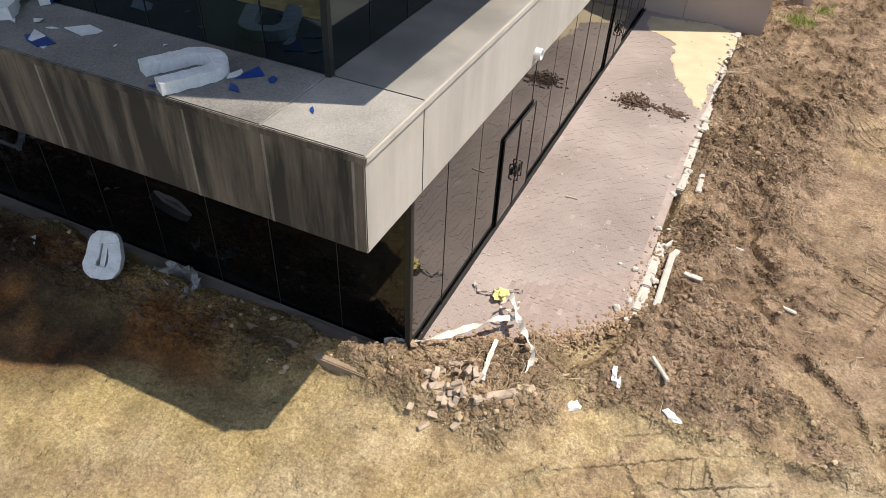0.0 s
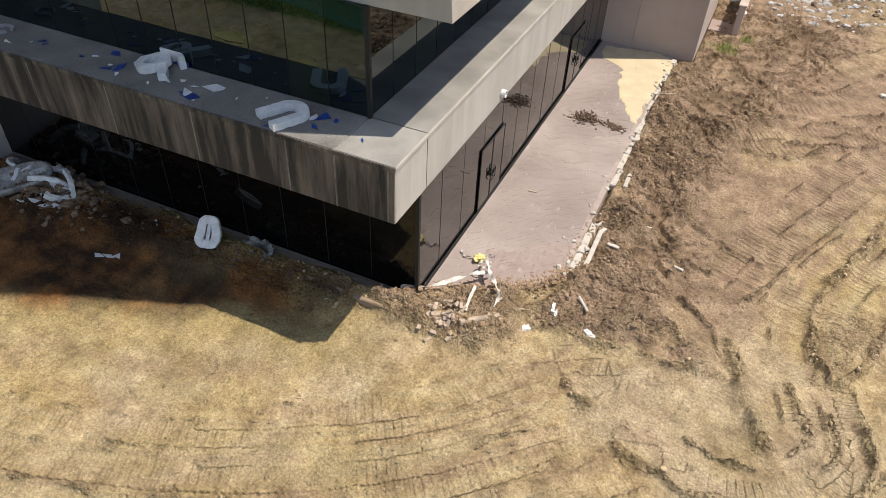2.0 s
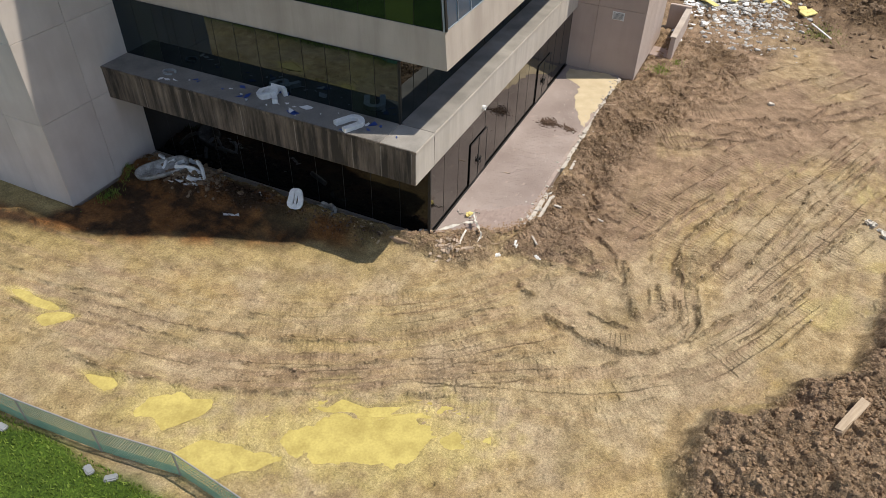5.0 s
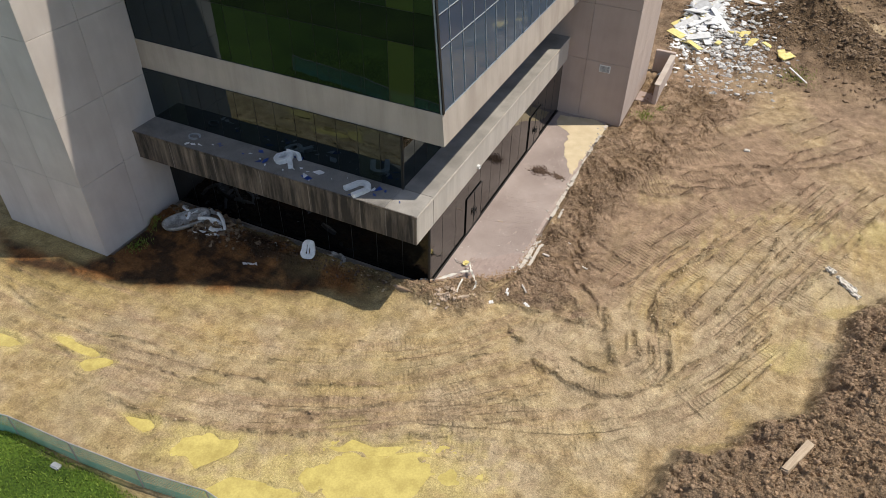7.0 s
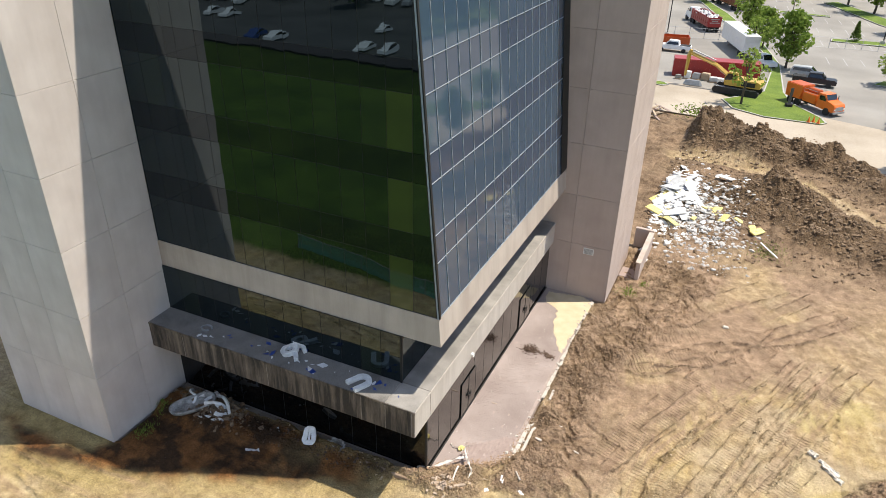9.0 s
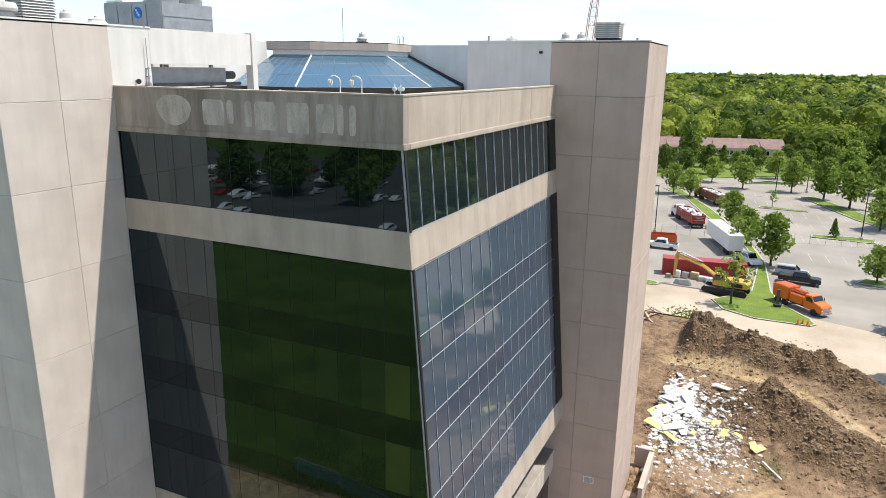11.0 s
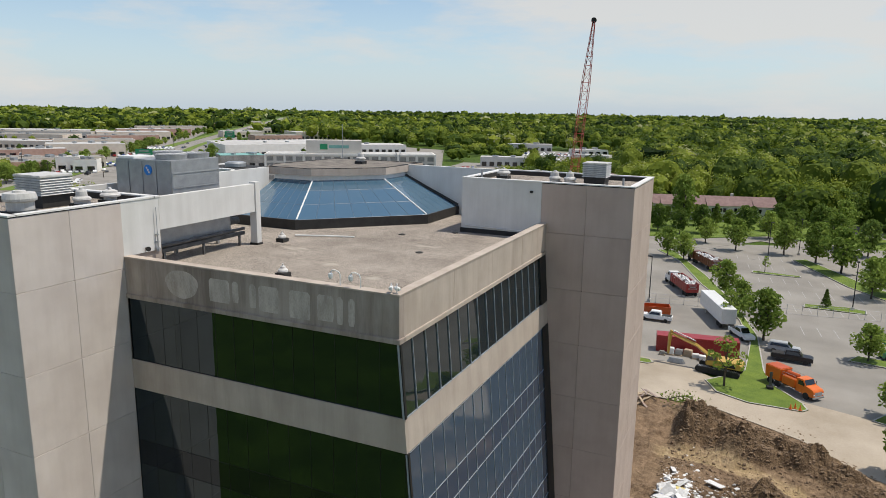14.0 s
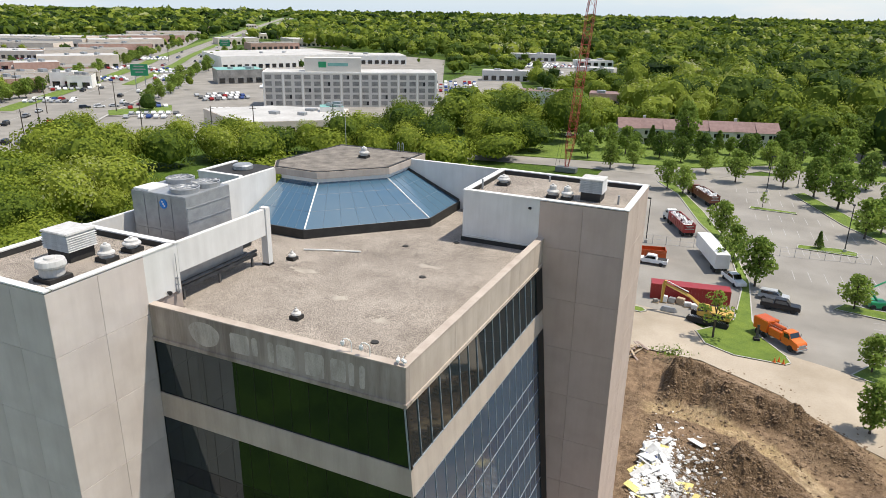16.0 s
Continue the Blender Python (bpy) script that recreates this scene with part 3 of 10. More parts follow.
def way_coords(px, py, way):
    """Distance across and length along a way, for points near it."""
    best, side, run = np.full(px.shape, 1e9), np.zeros(px.shape), np.zeros(px.shape)
    s = 0
    for a, b in zip(way, way[1:]):
        d = b - a
        L = math.hypot(*d)
        t = np.clip(((px - a[0]) * d[0] + (py - a[1]) * d[1]) / L ** 2, 0, 1)
        q = np.hypot(px - a[0] - t * d[0], py - a[1] - t * d[1])
        m = q < best
        best[m] = q[m]
        side[m] = (((px - a[0]) * d[1] - (py - a[1]) * d[0]) / L)[m]
        run[m] = (s + t * L)[m]
        s += L
    return best, side, run


def lumps(X, Y, size, seed):
    """Rounded clods with sharp gaps between them, about size metres wide."""
    u, v = X / size, Y / size
    i, j = np.floor(u).astype(int), np.floor(v).astype(int)
    rng = np.random.RandomState(seed)
    tx, ty, th = rng.rand(64, 64), rng.rand(64, 64), rng.rand(64, 64)
    best, top = np.full(X.shape, 9.0), np.zeros(X.shape)
    for a in (-1, 0, 1):
        for b in (-1, 0, 1):
            p, q = (i + a) & 63, (j + b) & 63
            d = (u - i - a - tx[p, q]) ** 2 + (v - j - b - ty[p, q]) ** 2
            m = d < best
            best, top = np.where(m, d, best), np.where(m, th[p, q], top)
    return (0.35 + 0.9 * top) * np.sqrt(np.clip(1 - best / 0.75, 0, 1))


def ground_shape(X, Y):
    """Height of the soil, and how damp and shade-dark, how loose, how grassy and how pale it is."""
    wx, wy = X + 1.2 * (fbm(X * 0.6, Y * 0.6, 3, 50) - 0.5), Y + 1.2 * (fbm(X * 0.6, Y * 0.6, 3, 60) - 0.5)
    near = step(70, 45, np.hypot(X, Y - 20))
    h = 0.22 * (fbm(X * 0.22, Y * 0.22, 3, 1) - 0.5) + 0.10 * (fbm(X * 1.3, Y * 1.3, 4, 5) - 0.5)
    loose, pale = np.zeros(X.shape), np.zeros(X.shape)
    bed_m, run_m, rim_m = np.zeros(X.shape), np.zeros(X.shape), np.zeros(X.shape)
    ridge = lambda f, seed: 1 - np.abs(2 * fbm(X * f, Y * f, 3, seed) - 1)
    h += 0.05 * (ridge(1.7, 101) - 0.75) * near + 0.025 * (ridge(4.1, 105) - 0.75) * near
    # churned soil before the corner and along the pavement
    c1 = np.zeros(X.shape)
    for amount, poly in CHURNED:
        c1 = np.maximum(c1, amount * step(0.35, -0.35, in_poly(X + 0.5 * (wx - X), Y + 0.5 * (wy - Y), poly)))
    c3 = step(0.4, -0.3, in_poly(wx, wy, [(-20, 7.55), (-19.9, 5.4), (-13, 6.0), (-6, 6.2), (-5, 7.55)]))
    c4 = step(0.8, -0.8, in_poly(wx, wy, [(-0.2, 16), (2.0, 16), (3.0, 19), (2.6, 22.5), (-0.2, 22)]))
    belt = step(1.2, -1.2, in_poly(wx, wy, [(-0.6, 10), (1.8, 10.2), (2.6, 13), (2.4, 17), (3.0, 21), (5.0, 26), (7, 31), (8, 37), (-0.4, 37)]))
    hr = in_poly(wx, wy, HEAP_R)
    c5 = step(0.5, -0.6, hr)
    loose = np.clip(loose + c1 + 0.8 * c3 + 0.6 * c4 + c5 + 0.55 * belt * step(0.48, 0.66, fbm(X * 0.9, Y * 0.9, 3, 170)), 0, 1)
    h += c1 * (0.10 + 0.22 * fbm(X * 1.1, Y * 1.1, 3, 12)) + 0.20 * c3 + 0.12 * c4 + c5 * 0.35 + 1.1 * step(-0.4, -5, hr)
    # rolled lanes with cleat marks
    crumb = lumps(X, Y, 0.17, 41) + 0.6 * lumps(X, Y, 0.33, 42)
    lane_m, tone_m = np.zeros(X.shape), np.zeros(X.shape)
    for k, pts in enumerate(LANES_RIGHT + LANES_FRONT):
        way = along(pts, 8)
        lo, hi = way.min(0) - 1.4, way.max(0) + 1.4
        m = (X > lo[0]) & (X < hi[0]) & (Y > lo[1]) & (Y < hi[1])
        if not m.any():
            continue
        dist, side, run = way_coords(X[m], Y[m], way)
        total = np.hypot(*np.diff(way, axis=0).T).sum()
        kept = step(0.30, 0.40, fbm(X[m] * 0.5, Y[m] * 0.5, 3, 80 + k)) * step(0.0, 0.6, run) * step(total, total - 0.6, run)
        if pts in (LANES_RIGHT[-1], LANES_FRONT[-1]):
            kept = step(0.0, 0.6, run) * step(total, total - 0.6, run)
        fade = (1.0 if k < len(LANES_RIGHT) else 0.55 if pts is LANES_FRONT[-1] else 0.3) * (0.25 + 0.75 * step(0.4, 0.62, fbm(X[m] * 0.8, Y[m] * 0.8, 3, 85 + k)))
        for o in ((0.0,) if pts is LANES_RIGHT[-1] else (-0.5, 0.5)):
            u = np.abs(side - o + 0.1 * (fbm(run * 0.5, side * 0 + k, 2, 70) - 0.5))
            bed = step(0.46, 0.38, u) * kept * fade
            q = step(0.8, 0.0, u) * (dist < 1.2) > lane_m[m]
            lane_m[m] = np.where(q, step(0.8, 0.0, u), lane_m[m])
            run_m[m] = np.where(q, run + 0.07 * (o > 0), run_m[m])
            bed_m[m] = np.where(q, bed, bed_m[m])
            h[m] -= 0.03 * bed
            rim = np.exp(-((u - 0.47) / 0.05) ** 2) * kept * (dist < 1.2) * (0.35 if pts in (LANES_RIGHT[-1], LANES_FRONT[-1]) else 1.0)
            heaped = step(0.45, 0.6, fbm(run * 0.8 + o, side * 0.4, 3, 90 + k))
            h[m] += rim * heaped * (0.045 if k < len(LANES_RIGHT) else 0.025) * (0.3 + 0.6 * crumb[m])
            loose[m] = np.maximum(loose[m], (0.5 if k < len(LANES_RIGHT) else 0.25) * rim * heaped)
            rim_m[m] = np.maximum(rim_m[m], 0.45 * rim * heaped)
        wide = step(1.25, 0.8, np.abs(side)) * (dist < 1.3) * step(0.0, 0.8, run) * step(total, total - 0.8, run)
        st = fbm(side * 3.2 + 7 * k, run * 0.2, 4, 99)
        pale[m] = np.maximum(pale[m], 0.55 * wide * step(0.5, 0.36, st))
        tone_m[m] = np.maximum(tone_m[m], 0.7 * wide * step(0.52, 0.7, st))
    # crumbling ridges of turned soil, with the trough they came from
    for k, (w, top, pts) in enumerate(RIDGES_LOOP + RIDGES_CORNER + RIDGES_FAN + RIDGES_FAR + RIDGES_FRONT + RIDGES_SWEEP):
        way = along(pts, 7)
        lo, hi = way.min(0) - 1.0, way.max(0) + 1.0
        m = (X > lo[0]) & (X < hi[0]) & (Y > lo[1]) & (Y < hi[1])
        if not m.any():
            continue
        dist, side, run = way_coords(X[m], Y[m], way)
        total = np.hypot(*np.diff(way, axis=0).T).sum()
        sway = 0.2 * (fbm(run * 1.4, side * 0 + k, 4, 110) - 0.5)
        ends = step(-0.02, 0.35, run) * step(total + 0.02, total - 0.35, run) * (dist < np.abs(side) + 0.05)
        broken = (0.6 if k < len(RIDGES_LOOP + RIDGES_CORNER) else 0.3) + 0.5 * step(0.36, 0.6, fbm(run * 1.3 + 9 * k, side * 0.5, 3, 111))
        wk = w * 0.85 * (0.5 + vnoise(run * 2.1, side * 0 + k, 112))
        prof = np.exp(-((side + sway) / wk) ** 2) * ends
        h[m] += 0.36 * top * broken * prof * (0.5 + 0.5 * crumb[m])
        h[m] -= 0.13 * top * broken * np.exp(-((side + sway - 1.9 * w) / (0.8 * w)) ** 2) * ends
        front = k >= len(RIDGES_LOOP + RIDGES_CORNER + RIDGES_FAN + RIDGES_FAR)
        loose[m] = np.maximum(loose[m], np.clip((0.7 if front else 0.85) * prof * broken, 0, 0.7))
        rim_m[m] = np.maximum(rim_m[m], np.clip((0.7 if front else 1.0) * prof * broken, 0, 1))
        bed_m[m] = bed_m[m] * (1 - step(0.2, 0.6, prof))
    rut = np.abs(2 * fbm((X * 0.55 - Y * 0.83) * 0.45 + 3, (X * 0.83 + Y * 0.55) * 0.9, 4, 120) - 1)
    rut2 = np.abs(2 * fbm((X * 0.9 + Y * 0.43) * 0.35 + 13, (Y * 0.9 - X * 0.43) * 0.9, 3, 121) - 1)
    trough = np.maximum(step(0.14, 0.03, rut), step(0.12, 0.03, rut2)) * belt
    h += belt * (0.06 * lumps(X, Y, 0.55, 43) * step(0.4, 0.6, fbm(X * 0.8, Y * 0.8, 3, 122)) + 0.05 * crumb * step(0.42, 0.55, fbm(X * 1.1, Y * 1.1, 3, 123))) - 0.12 * trough
    loose = np.maximum(loose, 0.5 * belt * step(0.2, 0.1, np.minimum(rut, rut2)) * (1 - trough))
    margin = step(1.3, 0.1, X) * step(-1.0, -0.7, X) * step(9.8, 11.2, Y) * step(28, 27, Y)
    h += 0.11 * margin
    loose = np.maximum(loose, 0.5 * margin * step(0.4, 0.6, fbm(X * 1.6, Y * 1.6, 3, 125)))
    # long furrows swept by a bucket round the corner
    r = np.hypot(X + 5, Y - 16)
    fur = step(0.5, 0.60, fbm(np.arctan2(Y - 16, X + 5) * 5, r * 1.6, 3, 33)) * step(10, 12, r) * step(22, 19, r) * step(6, 3, Y) * step(8, 5, X)
    h -= 0.05 * fur * vnoise(X * 3, r * 3, 3)
    # combed scratches that follow the machines' sweep
    rs, an = np.hypot(X + 12, Y - 15), np.arctan2(Y - 15, X + 12)
    comb = np.abs(2 * vnoise(an * 2.6, rs * 2.4, 34) - 1) * 0.55 + vnoise(an * 5, rs * 6.5, 35) * 0.45
    h += 0.045 * (comb - 0.5) * step(8, 10, rs) * near * (1 - 0.6 * loose)
    # clods
    clod = lumps(X, Y, 0.34, 3) * 0.16 + lumps(X, Y, 0.15, 4) * 0.085 + np.maximum(0, vnoise(X * 2.4, Y * 2.4, 22) - 0.4) * 0.3
    h += c5 * (0.34 * lumps(X, Y, 0.75, 8) + 0.2 * lumps(X, Y, 0.36, 9))
    h += loose * clod + 0.03 * (vnoise(X * 9, Y * 9, 25) - 0.5) + 0.035 * np.maximum(0, vnoise(X * 5, Y * 5, 27) - 0.72)
    # great spoil heaps behind the building
    hp = 0
    for cx, cy, a, b, turn, top in ((1.5, 67, 7.5, 4.0, -8, 3.4), (7.5, 64.5, 4.5, 4.0, -30, 2.9), (14.2, 63.2, 6.5, 2.6, -28, 2.3), (19.6, 58.5, 4.5, 2.0, -52, 1.6), (10.5, 50.5, 4.6, 4.4, -30, 2.7), (14.5, 46, 4.0, 4.0, -40, 2.0), (22, 44, 5, 5, -40, 1.6)):
        q = math.radians(turn)
        dx, dy = X - cx, Y - cy
        e = ((dx * math.cos(q) + dy * math.sin(q)) / a) ** 2 + ((-dx * math.sin(q) + dy * math.cos(q)) / b) ** 2
        hp = np.maximum(hp, top * np.exp(-1.1 * e) * (0.35 + 1.3 * fbm(X * 0.6, Y * 0.6, 5, 40)))
    site = step(1.0, -3, in_poly(X, Y, [(-60, -9), (40, -9), (44, 40), (38, 58), (30, 66), (16, 75), (-8, 80), (-60, 80)]))
    hp = hp * step(-0.2, 1.6, X)
    h = h * near + hp * site + step(0.2, -1.8, in_poly(X, Y, [(-60, 30), (60, 30), (30, 55.5), (20, 62), (14, 68.5), (4, 73.7), (-60, 74)])) * step(36, 42, Y) * (0.3 * lumps(X, Y, 1.5, 31) * step(0.42, 0.6, fbm(X * 0.4, Y * 0.4, 3, 127)) + 0.13 * lumps(X, Y, 0.75, 32))
    loose = np.clip(loose + step(0.35, 1.0, hp) * 0.8 + 0.45 * step(37, 42, Y) * site * step(0.4, 0.55, fbm(X * 0.5, Y * 0.5, 4, 126)), 0, 1)
    # crumbs
    white = np.random.RandomState(77).rand(*X.shape) - 0.5
    h = h + (0.022 * (1 - 0.7 * bed_m) + 0.03 * loose) * white * near
    # puddle beds, and the yellow silt round them
    silt = np.zeros(X.shape)
    for n_, (cx, cy, a, b, turn) in enumerate(PUDDLES + SILT):
        q = math.radians(turn)
        dx, dy = wx - cx, wy - cy
        e = np.sqrt(((dx * math.cos(q) + dy * math.sin(q)) / a) ** 2 + ((-dx * math.sin(q) + dy * math.cos(q)) / b) ** 2)
        e = e + 0.9 * (fbm(X * 1.7, Y * 1.7, 4, 140) - 0.5)
        k = step(1.4, 0.8, e) * (1.0 if n_ < len(PUDDLES) else 0.0)
        h = h * (1 - 0.6 * step(1.8, 1.0, e))
        loose = loose * (1 - 0.7 * step(1.8, 1.0, e))
        h = h * (1 - k) + k * (-0.13 + 0.5 * (h - 0.0) * step(0.5, 1.2, e))
        silt = np.maximum(silt, step(2.5, 1.0, e + 1.6 * (fbm(X * 2.6, Y * 2.6, 4, 141) - 0.5)) * (1.0 if cx < 5 else 0.65))
    # under the building and its pavement the soil lies lower
    built = step(0.25, 0.0, in_poly(X, Y, [(-4.1, 8.7), (-2.6, 9.3), (-0.75, 11.2), (-0.75, 27.2), (0, 27.6), (0, 36), (-34, 36), (-34, 3), (-20, 3), (-20, 7.5)]))
    h = h * (1 - built) - 0.25 * built
    h += 0.25 * step(-6.2, -7.6, Y) * near
    # damp soil, outlined and darkened to carry the front wall's shade too
    wet_shade = np.clip(step(0.5, -0.7, in_poly(wx, wy, [(-27, 1.6), (-24, -0.2), (-16.3, 1.6), (-12, 3.5), (-8.3, 5.4), (-6, 5.7), (-5.4, 7.5), (-20, 7.5), (-20.5, 2)])), 0, 1)
    wet_shade *= 1 - 0.4 * step(-12.5, -9, wx) * step(0.35, 0.6, fbm(X * 0.6, Y * 0.6, 4, 173))
    streak = step(0.55, 0.25, comb) * step(8, 10, rs) * step(36, 30, Y)
    pale = np.maximum(pale, 0.3 * step(0.5, 0.7, comb) * near)
    for bx_, by_, br_ in ((8.3, 21.6, 1.6), (14.5, 16.5, 2.0), (12.4, 20.5, 1.2), (13.4, 11.5, 1.8), (6.0, 17.2, 0.8), (9.5, 3.0, 1.5)):
        pale = np.maximum(pale, step(br_ * 1.2, br_ * 0.7, np.hypot(wx - bx_, (wy - by_) * 1.4) + 1.2 * (fbm(X * 1.5, Y * 1.5, 3, 160) - 0.5)))
    dark = np.clip(0.1 * rim_m + 0.62 * tone_m + 0.3 * streak * step(0.42, 0.62, fbm(X * 0.35, Y * 0.35, 3, 172)) + 0.55 * belt + 0.75 * c4 + 0.6 * c1 + 0.85 * c5 + step(0.5, 1.5, hp) * 1.0 + step(0.45, 0.6, fbm(X * 0.12, Y * 0.12, 3, 44)) * step(14, 26, Y) * 0.5 + 0.85 * step(0.8, -1.6, in_poly(wx, wy, [(-0.6, 9), (2.5, 8.4), (5.5, 10.5), (6.5, 15), (9, 21), (14, 29), (22, 38), (30, 46), (20, 70), (-0.4, 80), (-14, 80), (-14, 38), (-0.4, 36), (-0.4, 12)])) * np.maximum(0.42 + 0.45 * step(0.42, 0.6, fbm(X * 0.33, Y * 0.33, 4, 47)), step(36, 44, Y)), 0, 1)
    # haul track between the spoil heaps, rolled pale
    hd = way_coords(X, Y, along([(-1.4, 60.5), (3.0, 60.6), (7.5, 59.6), (12.0, 57.2), (18.0, 51.2), (24.0, 44.0)], 5))[1]
    haul = step(1.9, 1.0, np.abs(hd) + 0.9 * (fbm(X * 0.5, Y * 0.5, 3, 171) - 0.5)) * step(-2, 0, X) * step(42, 46, Y) * step(63, 61, Y)
    rolled = 0.5 + 0.5 * np.cos(hd * 7)
    dark, loose = dark * (1 - haul * (0.45 + 0.5 * rolled)), loose * (1 - 0.85 * haul)
    h -= haul * (0.18 + 0.12 * rolled) * (1 - built)
    pale = np.maximum(pale, 0.5 * haul * rolled)
    grass = np.clip(1 - site + step(-6.4, -7.4, Y + 1.2 * (fbm(X * 0.5, Y * 0.5, 3, 66) - 0.5)), 0, 1)
    # ridges and ruts darkened: freshly turned soil and their shadows in one tone
    turned = belt * np.clip(0.5 * rim_m + 0.5 * trough + 0.5 * step(0.5, 0.66, fbm(X * 0.7, Y * 0.7, 4, 124)), 0, 0.85)
    spoil = step(35, 43, Y + 3 * (fbm(X * 0.3, Y * 0.3, 3, 150) - 0.5)) * (0.5 + 0.5 * step(0.15, 0.9, hp)) * (1 - 0.9 * haul)
    fringe = in_poly(wx, wy, [(-27, 1.6), (-24, -0.2), (-16.3, 1.6), (-12, 3.5), (-8.3, 5.4), (-6, 5.7), (-5.4, 7.5), (-20, 7.5), (-20.5, 2)])
    olive = 0.85 * step(2.6, 0.2, fringe + 1.6 * (fbm(X * 0.9, Y * 0.9, 4, 192) - 0.5)) + 0.8 * step(0.5, -0.5, in_poly(wx, wy, [(-6.3, 0.2), (-4.0, 1.5), (-3.0, 0.9), (-5.1, -0.5)])) + 0.4 * step(0.52, 0.7, fbm(X * 0.4 + 7, Y * 0.4, 4, 190)) * step(9, 5, Y)
    grey = 0.6 * step(0.48, 0.68, fbm(X * 0.45 + 31, Y * 0.45, 4, 191)) * (1 - loose)
    tint = np.stack((silt, np.clip(olive, 0, 1), np.clip(grey, 0, 1), np.ones(X.shape)), -1)
    return tint, h, np.stack((wet_shade, dark, grass, np.clip(pale, 0, 1)), -1), np.stack((bed_m, run_m, loose, np.clip(np.maximum(spoil, turned), 0, 1)), -1)


def ground_material():
    m = bpy.data.materials.new("site_soil")
    m.use_nodes = True
    n, l = m.node_tree.nodes, m.node_tree.links
    bs = n["Principled BSDF"]

    def noise_tex(scale, detail=5, rough=0.6):
        q = n.new("ShaderNodeTexNoise")
        q.inputs["Scale"].default_value, q.inputs["Detail"].default_value, q.inputs["Roughness"].default_value = scale, detail, rough
        l.new(tc.outputs["Object"], q.inputs["Vector"])
        return q

    def ramp(src, stops):
        r = n.new("ShaderNodeValToRGB")
        while len(r.color_ramp.elements) < len(stops):
            r.color_ramp.elements.new(0.5)
        for e, (p, c) in zip(r.color_ramp.elements, stops):
            e.position, e.color = p, (*c, 1)
        l.new(src, r.inputs["Fac"])
        return r.outputs["Color"]

    def blend(fac, a, b):
        x = n.new("ShaderNodeMix")
        x.data_type = "RGBA"
        l.new(fac, x.inputs[0])
        l.new(a, x.inputs[6])
        l.new(b, x.inputs[7])
        return x.outputs[2]

    tc = n.new("ShaderNodeTexCoord")
    at = n.new("ShaderNodeVertexColor")
    at.layer_name = "zone"
    tr = n.new("ShaderNodeVertexColor")
    tr.layer_name = "tread"
    tn = n.new("ShaderNodeVertexColor")
    tn.layer_name = "tint"
    tns = n.new("ShaderNodeSeparateColor")
    l.new(tn.outputs["Color"], tns.inputs["Color"])
    sp = n.new("ShaderNodeSeparateColor")
    l.new(at.outputs["Color"], sp.inputs["Color"])
    big, mid, fine = noise_tex(0.22), noise_tex(1.6, 7, 0.62), noise_tex(14, 4, 0.6)
    tan = ramp(mid.outputs[0], [(0.30, (0.26, 0.182, 0.095)), (0.5, (0.41, 0.30, 0.162)), (0.70, (0.57, 0.445, 0.258))])
    ochre = ramp(mid.outputs[0], [(0.3, (0.36, 0.252, 0.10)), (0.7, (0.54, 0.405, 0.178))])
    base = blend(ramp(big.outputs[0], [(0.5, (0, 0, 0)), (0.68, (0.8, 0.8, 0.8))]), tan, ochre)
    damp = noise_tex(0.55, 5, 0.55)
    # damp brown and rust clay, with the wall's shade put into the colour
    wet_shade = blend(ramp(damp.outputs[0], [(0.45, (0, 0, 0)), (0.56, (1, 1, 1))]), ramp(mid.outputs[0], [(0.28, (0.026, 0.016, 0.009)), (0.72, (0.10, 0.052, 0.023))]), ramp(mid.outputs[0], [(0.28, (0.12, 0.052, 0.016)), (0.72, (0.29, 0.128, 0.042))]))
    dark = ramp(mid.outputs[0], [(0.3, (0.205, 0.134, 0.084)), (0.7, (0.43, 0.302, 0.198))])
    pale = ramp(mid.outputs[0], [(0.3, (0.39, 0.30, 0.17)), (0.7, (0.57, 0.455, 0.265))])
    sward = noise_tex(0.13, 6, 0.65)
    grass = blend(ramp(sward.outputs[0], [(0.40, (0, 0, 0)), (0.62, (1, 1, 1))]), ramp(fine.outputs[0], [(0.3, (0.027, 0.058, 0.008)), (0.7, (0.078, 0.132, 0.015))]), ramp(fine.outputs[0], [(0.3, (0.047, 0.088, 0.010)), (0.7, (0.128, 0.20, 0.023))]))
    c = blend(at.outputs["Alpha"], base, pale)
    c = blend(tns.outputs["Blue"], c, ramp(mid.outputs[0], [(0.3, (0.36, 0.275, 0.175)), (0.7, (0.53, 0.425, 0.285))]))
    c = blend(tns.outputs["Green"], c, ramp(mid.outputs[0], [(0.3, (0.27, 0.20, 0.085)), (0.7, (0.47, 0.36, 0.16))]))
    c = blend(tns.outputs["Red"], c, ramp(mid.outputs[0], [(0.3, (0.43, 0.335, 0.13)), (0.7, (0.60, 0.485, 0.215))]))
    c = blend(sp.outputs["Green"], c, dark)
    c = blend(tr.outputs["Alpha"], c, ramp(mid.outputs[0], [(0.3, (0.10, 0.064, 0.037)), (0.7, (0.27, 0.182, 0.105))]))
    c = blend(sp.outputs["Red"], c, wet_shade)
    c = blend(sp.outputs["Blue"], c, grass)
    hs = n.new("ShaderNodeHueSaturation")
    mr = n.new("ShaderNodeMapRange")
    mr.inputs["From Min"].default_value, mr.inputs["From Max"].default_value = 0.3, 0.7
    mr.inputs["To Min"].default_value, mr.inputs["To Max"].default_value = 0.6, 1.14
    l.new(fine.outputs[0], mr.inputs["Value"])
    l.new(mr.outputs[0], hs.inputs["Value"])
    l.new(c, hs.inputs["Color"])
    hs2, mr2 = n.new("ShaderNodeHueSaturation"), n.new("ShaderNodeMapRange")
